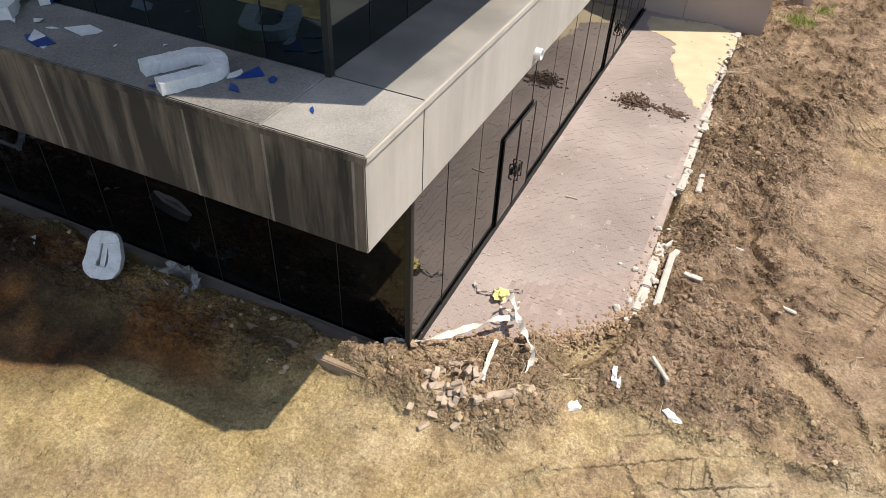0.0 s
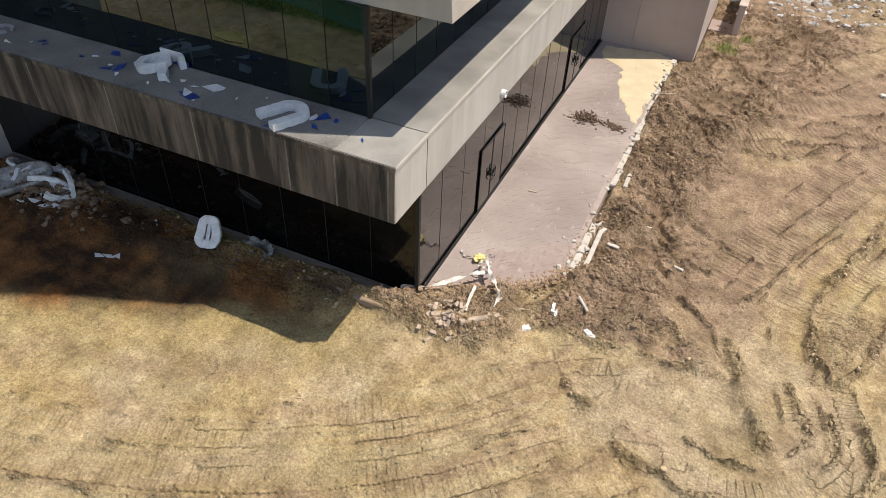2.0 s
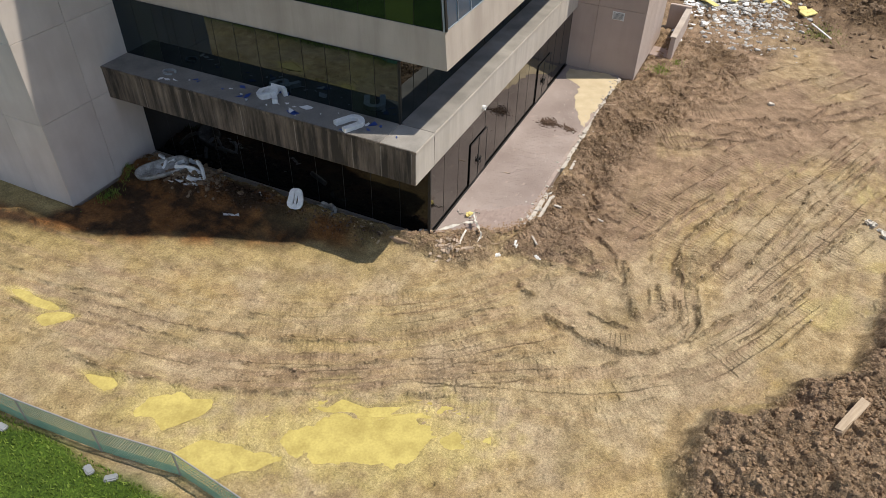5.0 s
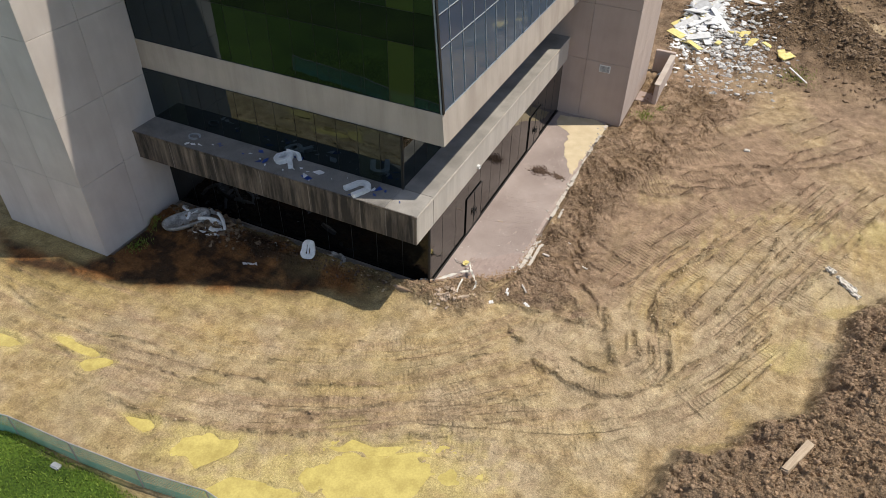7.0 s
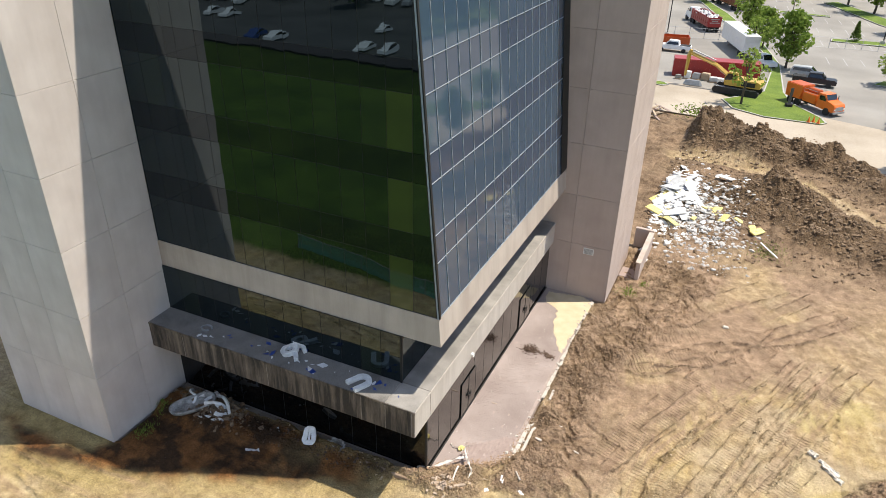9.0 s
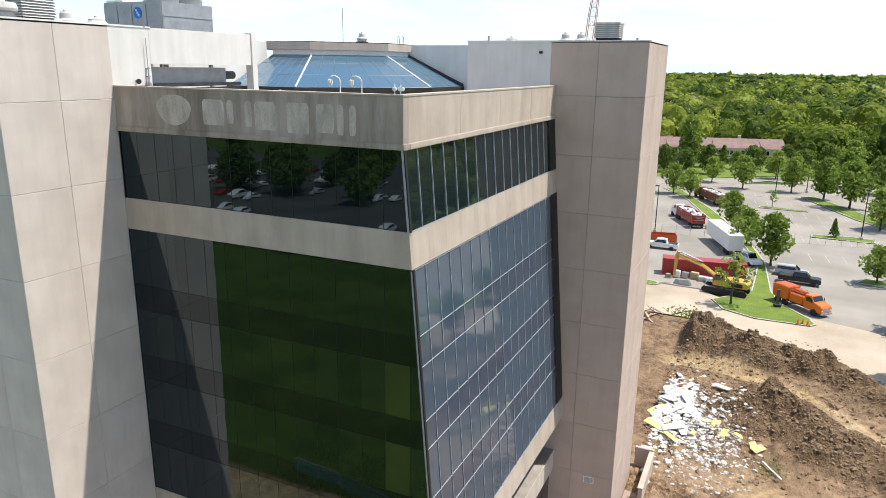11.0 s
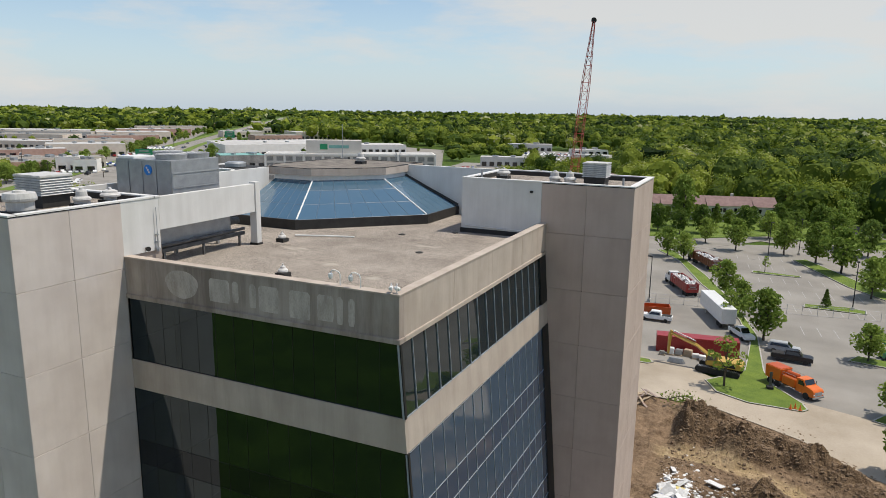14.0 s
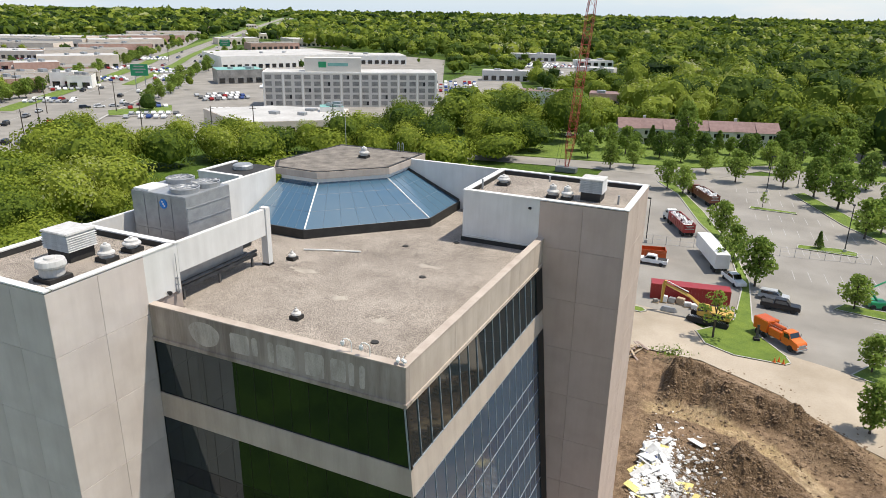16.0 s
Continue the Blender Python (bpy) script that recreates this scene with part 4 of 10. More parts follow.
    pebble = noise_tex(30, 3, 0.8)
    mr2.inputs["From Min"].default_value, mr2.inputs["From Max"].default_value = 0.35, 0.65
    mr2.inputs["To Min"].default_value, mr2.inputs["To Max"].default_value = 0.7, 1.2
    l.new(pebble.outputs[0], mr2.inputs["Value"])
    l.new(mr2.outputs[0], hs2.inputs["Value"])
    l.new(hs.outputs["Color"], hs2.inputs["Color"])
    # broad patches, drier and damper
    macro = noise_tex(0.5, 6, 0.68)
    hs3, mr3 = n.new("ShaderNodeHueSaturation"), n.new("ShaderNodeMapRange")
    mr3.inputs["From Min"].default_value, mr3.inputs["From Max"].default_value = 0.34, 0.66
    mr3.inputs["To Min"].default_value, mr3.inputs["To Max"].default_value = 0.8, 1.15
    l.new(macro.outputs[0], mr3.inputs["Value"])
    l.new(mr3.outputs[0], hs3.inputs["Value"])
    l.new(hs2.outputs["Color"], hs3.inputs["Color"])
    l.new(hs3.outputs["Color"], bs.inputs["Base Color"])
    bs.inputs["Roughness"].default_value = 0.95
    bs.inputs["Specular IOR Level"].default_value = 0.2
    b1 = n.new("ShaderNodeBump")
    b1.inputs["Strength"].default_value, b1.inputs["Distance"].default_value = 1.0, 0.03
    l.new(fine.outputs[0], b1.inputs["Height"])
    grit = noise_tex(38, 4, 0.75)
    b0 = n.new("ShaderNodeBump")
    b0.inputs["Strength"].default_value, b0.inputs["Distance"].default_value = 1.0, 0.02
    l.new(grit.outputs[0], b0.inputs["Height"])
    l.new(b0.outputs["Normal"], b1.inputs["Normal"])
    # cleat marks across the tracks
    ts = n.new("ShaderNodeSeparateColor")
    l.new(tr.outputs["Color"], ts.inputs["Color"])

    def calc(op, a, b=None):
        q = n.new("ShaderNodeMath")
        q.operation = op
        for k, v in enumerate((a, b)):
            if v is None:
                continue
            if isinstance(v, (int, float)):
                q.inputs[k].default_value = v
            else:
                l.new(v, q.inputs[k])
        return q.outputs[0]

    # crumbs and clods, packed where the soil is loose and strewn elsewhere
    strewn = noise_tex(2.3, 4, 0.65)
    normal = b1.outputs["Normal"]
    for cells, depth, lo_, hi_ in ((7.0, 0.08, 0.72, 0.42), (16.0, 0.048, 0.70, 0.42), (38.0, 0.014, 0.67, 0.45)):
        vo = n.new("ShaderNodeTexVoronoi")
        vo.feature = "SMOOTH_F1"
        vo.inputs["Scale"].default_value, vo.inputs["Smoothness"].default_value = cells, 0.25
        warp = n.new("ShaderNodeVectorMath")
        warp.operation = "MULTIPLY_ADD"
        warp.inputs[1].default_value = (0.12, 0.12, 0.12)
        l.new(mid.outputs["Color"], warp.inputs[0])
        l.new(tc.outputs["Object"], warp.inputs[2])
        l.new(warp.outputs[0], vo.inputs["Vector"])
        lump = calc("MAXIMUM", calc("SUBTRACT", 0.75, vo.outputs["Distance"]), 0.0)
        pick = n.new("ShaderNodeMapRange")
        pick.inputs["From Min"].default_value, pick.inputs["From Max"].default_value = lo_ - 0.14, lo_ + 0.04
        l.new(calc("ADD", strewn.outputs[0], calc("MULTIPLY", ts.outputs["Blue"], hi_)), pick.inputs["Value"])
        bb = n.new("ShaderNodeBump")
        bb.inputs["Strength"].default_value, bb.inputs["Distance"].default_value = 1.0, depth
        l.new(calc("MULTIPLY", calc("MULTIPLY", lump, pick.outputs[0]), calc("SUBTRACT", 1.0, calc("MULTIPLY", ts.outputs["Red"], 0.85))), bb.inputs["Height"])
        l.new(normal, bb.inputs["Normal"])
        normal = bb.outputs["Normal"]
    jitter = calc("MULTIPLY", big.outputs[0], 0.05)
    wave = calc("SINE", calc("MULTIPLY", calc("ADD", ts.outputs["Green"], jitter), 2 * math.pi / 0.21))
    wave = calc("POWER", calc("MAXIMUM", wave, 0.0), 0.6)
    b2 = n.new("ShaderNodeBump")
    b2.inputs["Strength"].default_value, b2.inputs["Distance"].default_value = 1.0, 0.05
    l.new(calc("MULTIPLY", wave, ts.outputs["Red"]), b2.inputs["Height"])
    l.new(normal, b2.inputs["Normal"])
    l.new(b2.outputs["Normal"], bs.inputs["Normal"])
    return m


gx = graded([(-23, 0.15), (-10, 0.075), (-6, 0.05), (9, 0.07), (17, 0.3), (28, 0)], 4600)
gy = graded([(-7.5, 0.13), (-4.5, 0.065), (4.5, 0.05), (15, 0.075), (24, 0.11), (36, 0.36), (76, 0)], 4600)
GX, GY = np.meshgrid(gx, gy)
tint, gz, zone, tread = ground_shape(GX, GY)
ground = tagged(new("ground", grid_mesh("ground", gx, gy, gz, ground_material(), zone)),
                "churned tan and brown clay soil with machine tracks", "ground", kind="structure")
# crumbly where it is loose, rolled smooth elsewhere
ground.data.polygons.foreach_set("use_smooth", (tread[:-1, :-1, 2] < 0.3).reshape(-1))
at = ground.data.color_attributes.new("tread", "FLOAT_COLOR", "POINT")
at.data.foreach_set("color", tread.reshape(-1).astype(np.float32))
at = ground.data.color_attributes.new("tint", "FLOAT_COLOR", "POINT")
at.data.foreach_set("color", tint.reshape(-1).astype(np.float32))


def soil(x, y):
    """Height of the soil at a place."""
    i, j = np.searchsorted(gx, x) - 1, np.searchsorted(gy, y) - 1
    return float(gz[j:j + 2, i:i + 2].mean())


def chunk_cloud(name, pts, sizes, material, label, category, seed=0, flat=0.7, coarse=False):
    """Many small broken lumps in one mesh."""
    rng = np.random.RandomState(seed)
    t = (1 + 5 ** 0.5) / 2
    v = np.array([(-1, t, 0), (1, t, 0), (-1, -t, 0), (1, -t, 0), (0, -1, t), (0, 1, t), (0, -1, -t), (0, 1, -t), (t, 0, -1), (t, 0, 1), (-t, 0, -1), (-t, 0, 1)]) / 1.9
    f = np.array([(0, 11, 5), (0, 5, 1), (0, 1, 7), (0, 7, 10), (0, 10, 11), (1, 5, 9), (5, 11, 4), (11, 10, 2), (10, 7, 6), (7, 1, 8), (3, 9, 4), (3, 4, 2), (3, 2, 6), (3, 6, 8), (3, 8, 9), (4, 9, 5), (2, 4, 11), (6, 2, 10), (8, 6, 7), (9, 8, 1)])
    if coarse:
        # the buried half is left off
        g5 = [2 * math.pi * q / 5 for q in range(5)]
        v = np.array([(0, 0, 0.95)] + [(0.62 * math.cos(q), 0.62 * math.sin(q), 0.62) for q in g5] + [(0.98 * math.cos(q + 0.63), 0.98 * math.sin(q + 0.63), -0.25) for q in g5])
        f = np.array([(0, 1 + q, 1 + (q + 1) % 5) for q in range(5)] + [t for q in range(5) for t in ((1 + q, 6 + q, 1 + (q + 1) % 5), (6 + q, 6 + (q + 1) % 5, 1 + (q + 1) % 5))])
    nv = len(v)
    k = len(pts)
    V = v[None] * ((0.75 + 0.5 * rng.rand(k, nv, 1)) if coarse else (0.6 + 0.7 * rng.rand(k, nv, 1))) * np.asarray(sizes)[:, None, None] * (np.array((1, 1, flat)) * (0.7 + 0.6 * rng.rand(k, 1, 3)))
    a = rng.rand(k) * 6.28
    c, s_ = np.cos(a)[:, None], np.sin(a)[:, None]
    V = np.stack((V[..., 0] * c - V[..., 1] * s_, V[..., 0] * s_ + V[..., 1] * c, V[..., 2]), -1) + np.asarray(pts)[:, None]
    F = (f[None] + (np.arange(k) * nv)[:, None, None]).reshape(-1, 3)
    me = bpy.data.meshes.new(name)
    me.vertices.add(k * nv)
    me.vertices.foreach_set("co", V.astype(np.float32).reshape(-1))
    me.loops.add(F.size)
    me.loops.foreach_set("vertex_index", F.astype(np.int32).reshape(-1))
    me.polygons.add(len(F))
    me.polygons.foreach_set("loop_start", np.arange(len(F), dtype=np.int32) * 3)
    me.polygons.foreach_set("use_smooth", np.zeros(len(F), bool))
    me.update(calc_edges=True)
    me.materials.append(material)
    return tagged(new(name, me), label, category, kind="stuff")


def scatter_clods():
    rng = np.random.RandomState(8)
    n = 120000
    i, j = np.searchsorted(gx, rng.uniform(-18, 16.9, n)) - 1, np.searchsorted(gy, rng.uniform(-5, 34, n)) - 1
    wgt = 0.05 + 0.9 * tread[j, i, 2] ** 1.2
    ok = (rng.rand(n) < wgt * 0.6) & (zone[j, i, 2] < 0.3) & (gz[j, i] > -0.12)
    i, j = i[ok], j[ok]
    x, y = gx[i] + (rng.rand(len(i)) - 0.5) * 0.04, gy[j] + (rng.rand(len(i)) - 0.5) * 0.04
    size = 0.013 + 0.07 * rng.rand(len(i)) ** 4 * (0.3 + tread[j, i, 2])
    pts = np.stack((x, y, gz[j, i] + size * 0.05), -1)
    dark = zone[j, i, 1] + zone[j, i, 0] + 0.4 * tread[j, i, 3] > 0.42 + 0.3 * rng.rand(len(i))
    chunk_cloud("clods", pts[~dark], size[~dark], M["clod"], "loose tan clods of clay", "soil", 1, coarse=True)
    damp = dark & (zone[j, i, 0] > 0.4)
    chunk_cloud("clods", pts[damp], size[damp], M["clod_darkest"], "dark clods in the damp, shade-dark soil", "soil", 4, coarse=True)
    dark &= ~damp
    chunk_cloud("clods", pts[dark], size[dark], M["clod_dark"], "loose dark brown clods of soil", "soil", 2, coarse=True)
    # coarse lumps on the spoil heaps
    n = 34000
    x, y = rng.uniform(0, 26, n), rng.uniform(38, 76, n)
    i, j = np.searchsorted(gx, x) - 1, np.searchsorted(gy, y) - 1
    _, h, z, tr_ = ground_shape(x[None], y[None])
    size = 0.045 + 0.17 * rng.rand(n) ** 3
    # seat each lump on the sheet between its grid corners
    u, v = (x - gx[i]) / (gx[i + 1] - gx[i]), (y - gy[j]) / (gy[j + 1] - gy[j])
    zz = (gz[j, i] * (1 - u) + gz[j, i + 1] * u) * (1 - v) + (gz[j + 1, i] * (1 - u) + gz[j + 1, i + 1] * u) * v
    ok = rng.rand(n) < np.maximum(tr_[0, :, 2] * 0.55, 0.11 * (z[0, :, 2] < 0.2) * (zz > 0.05))
    pts = np.stack((x, y, zz + size * 0.2), -1)
    chunk_cloud("clods", pts[ok], size[ok], M["clod_spoil"], "dark brown lumps on the spoil heaps", "soil", 3)


M["clod"] = mat("clay_clods", (0.33, 0.24, 0.14), (0.55, 0.42, 0.26), scale=6, fine=50, rough=0.95, bump=0.5)
M["clod_spoil"] = mat("spoil_clods", (0.10, 0.066, 0.04), (0.27, 0.185, 0.112), scale=6, fine=50, rough=0.95, bump=0.5)
M["clod_darkest"] = mat("darkest_clods", (0.05, 0.03, 0.02), (0.15, 0.092, 0.06), scale=6, fine=50, rough=0.9, bump=0.5)
M["clod_dark"] = mat("dark_clods", (0.195, 0.124, 0.074), (0.40, 0.275, 0.17), scale=6, fine=50, rough=0.95, bump=0.5)
scatter_clods()
M["muddy_water"] = mat("ochre_muddy_water", (0.37, 0.29, 0.09), (0.56, 0.46, 0.15), scale=1.6, fine=12, rough=0.25, bump=0.02)
for cx, cy, a, b, turn in PUDDLES:
    q = math.radians(turn)
    ob = thing("puddle", "shallow puddle of opaque yellow-ochre muddy water", "puddle", (cx, cy, -0.065 + 0.005 * (PUDDLES.index((cx, cy, a, b, turn)) % 7)), turn, "puddles on the clay")
    bm = bmesh.new()
    ring = [bm.verts.new((a * 1.7 * math.cos(t), b * 2.0 * math.sin(t), 0)) for t in np.linspace(0, 2 * math.pi, 40, endpoint=False)]
    bm.faces.new(ring)
    part("water", bm, M["muddy_water"], ob)

# ---- office building ----
Z_L0, Z_L1, X_L, Y_L = 3.90, 5.45, -3.98, 6.30            # ledge: underside, top and its two outer faces
X_G2, Y_G2 = -5.48, 7.88                                # glass line above the ledge
Y_F, X_S, Y_S, X_SL = 7.95, -19.9, 2.62, -26.85        # front plane; stair slab: its side, front and far side
X_T, Y_T, Y_TB, TOP, ROOF = 0.16, 27.66, 35.26, 32.57, 28.93
LEAN_R = 0.085                                          # the right-hand face leans in as it rises


def x_r(z):
    return -3.51 - LEAN_R * (z - 8.12)


office = thing("office_building", "seven-storey tan concrete and dark glass office block, partly stripped", "building")
bm = bmesh.new()
prism(bm, [(-30, Y_F + 0.3), (x_r(8) - 0.35, Y_F + 0.3), (x_r(8) - 0.35, 34.5), (-30, 34.5)], 8.2, 28.6,
      [(-30, Y_F + 0.3), (x_r(28.6) - 0.35, Y_F + 0.3), (x_r(28.6) - 0.35, 34.5), (-30, 34.5)])
box(bm, -30, Y_F + 0.3, 5.0, -5.85, 34.5, 8.2)
box(bm, -30, Y_F + 0.3, -0.3, -4.5, 34.5, 5.0)
part("core", bm, M["felt"], office, "dark interior behind the glass")

PANEL_MESH = {}


def panel(parent, w, h, m, material, name="concrete_panel", thick=0.12):
    """One precast panel: its outer face looks along local -y, its lower left corner is the origin."""
    key = (round(w, 3), round(h, 3), material.name, thick)
    if key not in PANEL_MESH:
        bm = bmesh.new()
        c = 0.012
        a = [bm.verts.new((x, thick, z)) for x, z in ((0, 0), (w, 0), (w, h), (0, h))]
        b = [bm.verts.new((x, c, z)) for x, z in ((0, 0), (w, 0), (w, h), (0, h))]
        d = [bm.verts.new((x, 0, z)) for x, z in ((c, c), (w - c, c), (w - c, h - c), (c, h - c))]
        bm.faces.new(d)
        bm.faces.new(a[::-1])
        for p, q in ((a, b), (b, d)):
            for i in range(4):
                bm.faces.new((p[i], p[(i + 1) % 4], q[(i + 1) % 4], q[i]))
        PANEL_MESH[key] = mesh_of(bm, name, material)
    ob = new(name, PANEL_MESH[key])
    ob.parent = parent
    ob.matrix_basis = m
    return ob


def panelled(parent, origin, turn, cols, rows, material, gap=0.012):
    """A wall of panels from the column widths and row heights; turn: degrees about z (0 looks to -y, 90 to +x)."""
    base = pose(*origin, 0, 0, turn)
    u = 0
    for w in cols:
        v = 0
        for h in rows:
            panel(parent, w - gap, h - gap, base @ Matrix.Translation((u + gap / 2, 0, v + gap / 2)), material)
            v += h
        u += w


STOREYS = [4.2] + [3.6] * 7 + [TOP - 0.07 - 4.2 - 25.2]
# stair slab at the front
slab = part("stair_slab", boxed(X_SL + 0.1, Y_S + 0.1, -0.3, X_S - 0.1, 10.3, TOP - 0.35), M["core"], office, "tall tan concrete stair tower")
panelled(slab, (X_SL, Y_S, 0), 0, [(X_S - X_SL) / 3] * 3, STOREYS, M["concrete"])
panelled(slab, (X_S, Y_S, 0), 90, [2.68, 2.68], STOREYS, M["concrete"])
bm = boxed(X_SL, 5.0, -0.3, X_SL + 0.1, 10.3, TOP - 0.4)
part("side_wall", bm, M["concrete"], slab)
# lift tower beyond the right-hand face
tower = part("lift_tower", boxed(-5.5, Y_T + 0.1, -0.3, X_T - 0.1, Y_TB, TOP - 0.35), M["core"], office, "tall tan concrete lift tower with rain stains")
panelled(tower, (-5.6, Y_T, 0), 0, [(X_T + 5.6) / 2] * 2, STOREYS, M["tower"])
panelled(tower, (X_T, Y_T, 0), 90, [3.8, 3.8], STOREYS, M["tower"])

# bands between the glass
for z0, z1, nm in ((8.12, 9.58, "lower_band"), (23.43, 24.89, "upper_band")):
    bm = bmesh.new()
    prism(bm, [(X_S, Y_F), (x_r(z0), Y_F), (x_r(z0), Y_T), (X_S, Y_T)], z0, z1, [(X_S, Y_F), (x_r(z1), Y_F), (x_r(z1), Y_T), (X_S, Y_T)])
    part(nm, bm, M["band"], office, "pale tan concrete band")
XP = -5.18
# front parapet: stained, its base also toned darker than the sunlit side panels
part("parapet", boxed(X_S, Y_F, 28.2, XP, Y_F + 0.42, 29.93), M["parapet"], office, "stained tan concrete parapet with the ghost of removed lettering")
for k in range(4):
    L = (Y_T - Y_F - 0.42) / 4
    part("parapet_panel", boxed(XP - 0.42, Y_F + 0.42 + k * L, 28.2, XP, Y_F + 0.42 + (k + 1) * L - 0.015, 29.93), M["band"], office, "tan concrete parapet panel")
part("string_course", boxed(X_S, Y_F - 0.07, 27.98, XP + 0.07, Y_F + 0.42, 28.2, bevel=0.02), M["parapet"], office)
part("string_course", boxed(XP - 0.42, Y_F + 0.42, 27.98, XP + 0.07, Y_T, 28.2, bevel=0.02), M["band"], office)
bm = bmesh.new()
box(bm, X_S, Y_F - 0.02, 29.93, XP + 0.02, Y_F + 0.44, 29.99)
box(bm, XP - 0.44, Y_F + 0.44, 29.93, XP + 0.02, Y_T, 29.99)
part("coping", bm, M["band"], office)

# glass
PANE_MESH = {}


def pane(parent, w, h, m, material, name="pane"):
    key = (round(w, 3), round(h, 3), material.name)
    if key not in PANE_MESH:
        PANE_MESH[key] = mesh_of(boxed(0, 0, 0, w, 0.03, h), name, material)
    ob = new(name, PANE_MESH[key])
    ob.parent = parent
    rnd = random.Random(str(m.translation))
    ob.matrix_basis = m @ pose(0, 0, 0, rnd.gauss(0, 0.04), 0, rnd.gauss(0, 0.04))
    return ob


def glazing(name, label, base, width, cols, rows, inset, bar, bar_mat, bar_out, glass, spandrel, cut=None, odd={}):
    """A glazed wall: rows of (foot, height, is_spandrel) in the wall's own plane, with a bar round every pane; cut(z) is the width at a height."""
    bm = bmesh.new()
    w = width / cols
    z0, z1 = rows[0][0], rows[-1][0] + rows[-1][1]
    holder = None
    cut = cut or (lambda z: width + 1)
    for k in range(cols + 1):
        top = z1
        while cut(top) < k * w and top > z0 + 0.2:
            top -= 0.1
        box(bm, k * w - bar / 2, -bar_out, z0, k * w + bar / 2, inset + 0.03, top)
    for f in [r[0] for r in rows] + [z1]:
        for k in range(cols):
            if (k + 1) * w > cut(f) + 0.02:
                continue
            box(bm, k * w + bar / 2, -bar_out * 0.7, f - bar / 2, (k + 1) * w - bar / 2, inset + 0.02, f + bar / 2)
    holder = part(name, bm, bar_mat, office, label, at=base)
    for f, h, sp in rows:
        for k in range(cols):
            # panes never stand quite true
            skew = pose(0, 0, 0, 0.06 * math.sin(k * 12.9 + f * 7.1), 0, 0.06 * math.sin(k * 37.7 + f * 3.3))
            u0, u1, f1 = k * w + bar / 2, (k + 1) * w - bar / 2, f + h - bar / 2
            c0, c1 = cut(f), cut(f1)
            if u1 > c1:
                # the pane at the leaning edge is cut to it
                if u0 < c0 - 0.05:
                    mid_z = f + (f1 - f) * (c0 - u0) / max(c0 - c1, 1e-6)
                    o = [(u0, f + bar / 2), (min(u1, c0), f + bar / 2)]
                    if c0 > u1:
                        o.append((u1, f + (f1 - f) * (c0 - u1) / (c0 - c1)))
                    o += [(c1, f1), (u0, f1)] if c1 > u0 else [(u0, mid_z)]
                    bp_ = bmesh.new()
                    va, vb = [bp_.verts.new((x, inset, z)) for x, z in o], [bp_.verts.new((x, inset + 0.03, z)) for x, z in o]
                    bp_.faces.new(va)
                    bp_.faces.new(vb[::-1])
                    for q in range(len(o)):
                        bp_.faces.new((va[q], vb[q], vb[(q + 1) % len(o)], va[(q + 1) % len(o)]))
                    part("pane", bp_, spandrel if sp else glass, holder)
                continue
            pane(holder, w - bar, h - bar, Matrix.Translation((u0, inset, f + bar / 2)) @ skew, spandrel if sp else odd.get(k, glass))
    return holder


ROWS_T = [(9.58, 2.62, 0), (12.2, 1.3, 1), (13.5, 2.3, 0), (15.8, 1.26, 1), (17.06, 2.34, 0), (19.4, 1.3, 1), (20.7, 2.73, 0)]
TILT_R = -math.degrees(math.atan(LEAN_R))


def right_base(z):
    return Matrix.Translation((x_r(z), Y_F, z)) @ pose(0, 0, 0, 0, TILT_R, 0) @ pose(0, 0, 0, 0, 0, 90)


def rel(rows):
    return [(a - rows[0][0], h, s) for a, h, s in rows]


WF = 14.95
glazing("front_glazing", "dark green reflective curtain wall", pose(X_S, Y_F + 0.03, 0), x_r(9.6) - X_S - 0.12, 14, ROWS_T, 0.02, 0.012, M["black"], -0.012, M["glass"], M["spandrel"], lambda z: x_r(z) - X_S - 0.12, {12: M["glass_lit_column"]})
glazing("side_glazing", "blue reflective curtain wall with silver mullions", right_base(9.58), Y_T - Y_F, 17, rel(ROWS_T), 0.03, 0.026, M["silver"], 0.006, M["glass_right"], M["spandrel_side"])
glazing("front_top_glazing", "dark reflective strip window", pose(X_S, Y_F + 0.05, 0), x_r(24.89) - X_S - 0.1, 14, [(24.89, 3.09, 0)], 0.03, 0.014, M["black"], -0.02, M["glass"], M["spandrel"], lambda z: x_r(z) - X_S - 0.12)
glazing("side_top_glazing", "dark strip window with silver mullions", right_base(24.89), Y_T - Y_F, 17, [(0, 3.09, 0)], 0.04, 0.03, M["silver"], 0.012, M["glass_side_top"], M["spandrel"])
glazing("front_second_floor_glazing", "dark reflective window wall", pose(X_S, Y_G2, 0), X_G2 - X_S, 13, [(Z_L1, 8.12 - Z_L1, 0)], 0.03, 0.014, M["black"], -0.02, M["glass"], M["spandrel"])
glazing("side_second_floor_glazing", "dark reflective window wall", pose(X_G2, Y_G2, 0, 0, 0, 90), Y_T - Y_G2, 16, [(Z_L1, 8.12 - Z_L1, 0)], 0.03, 0.014, M["black"], -0.02, M["glass"], M["spandrel"])
glazing("front_ground_floor_glazing", "black ground-floor window wall in deep shade", pose(X_S, Y_F - 0.05, 0), -4.18 - X_S, 11, [(0.12, Z_L0 - 0.12, 0)], 0.03, 0.014, M["black"], -0.02, M["glass_low"], M["spandrel"])
glazing("side_ground_floor_glazing", "black ground-floor window wall reflecting the pavement", pose(-4.18, Y_F - 0.05, 0, 0, 0, 90), Y_T - Y_F, 13, [(0.12, Z_L0 - 0.12, 0)], 0.03, 0.012, M["bronze"], -0.022, M["glass_ground"], M["spandrel"])
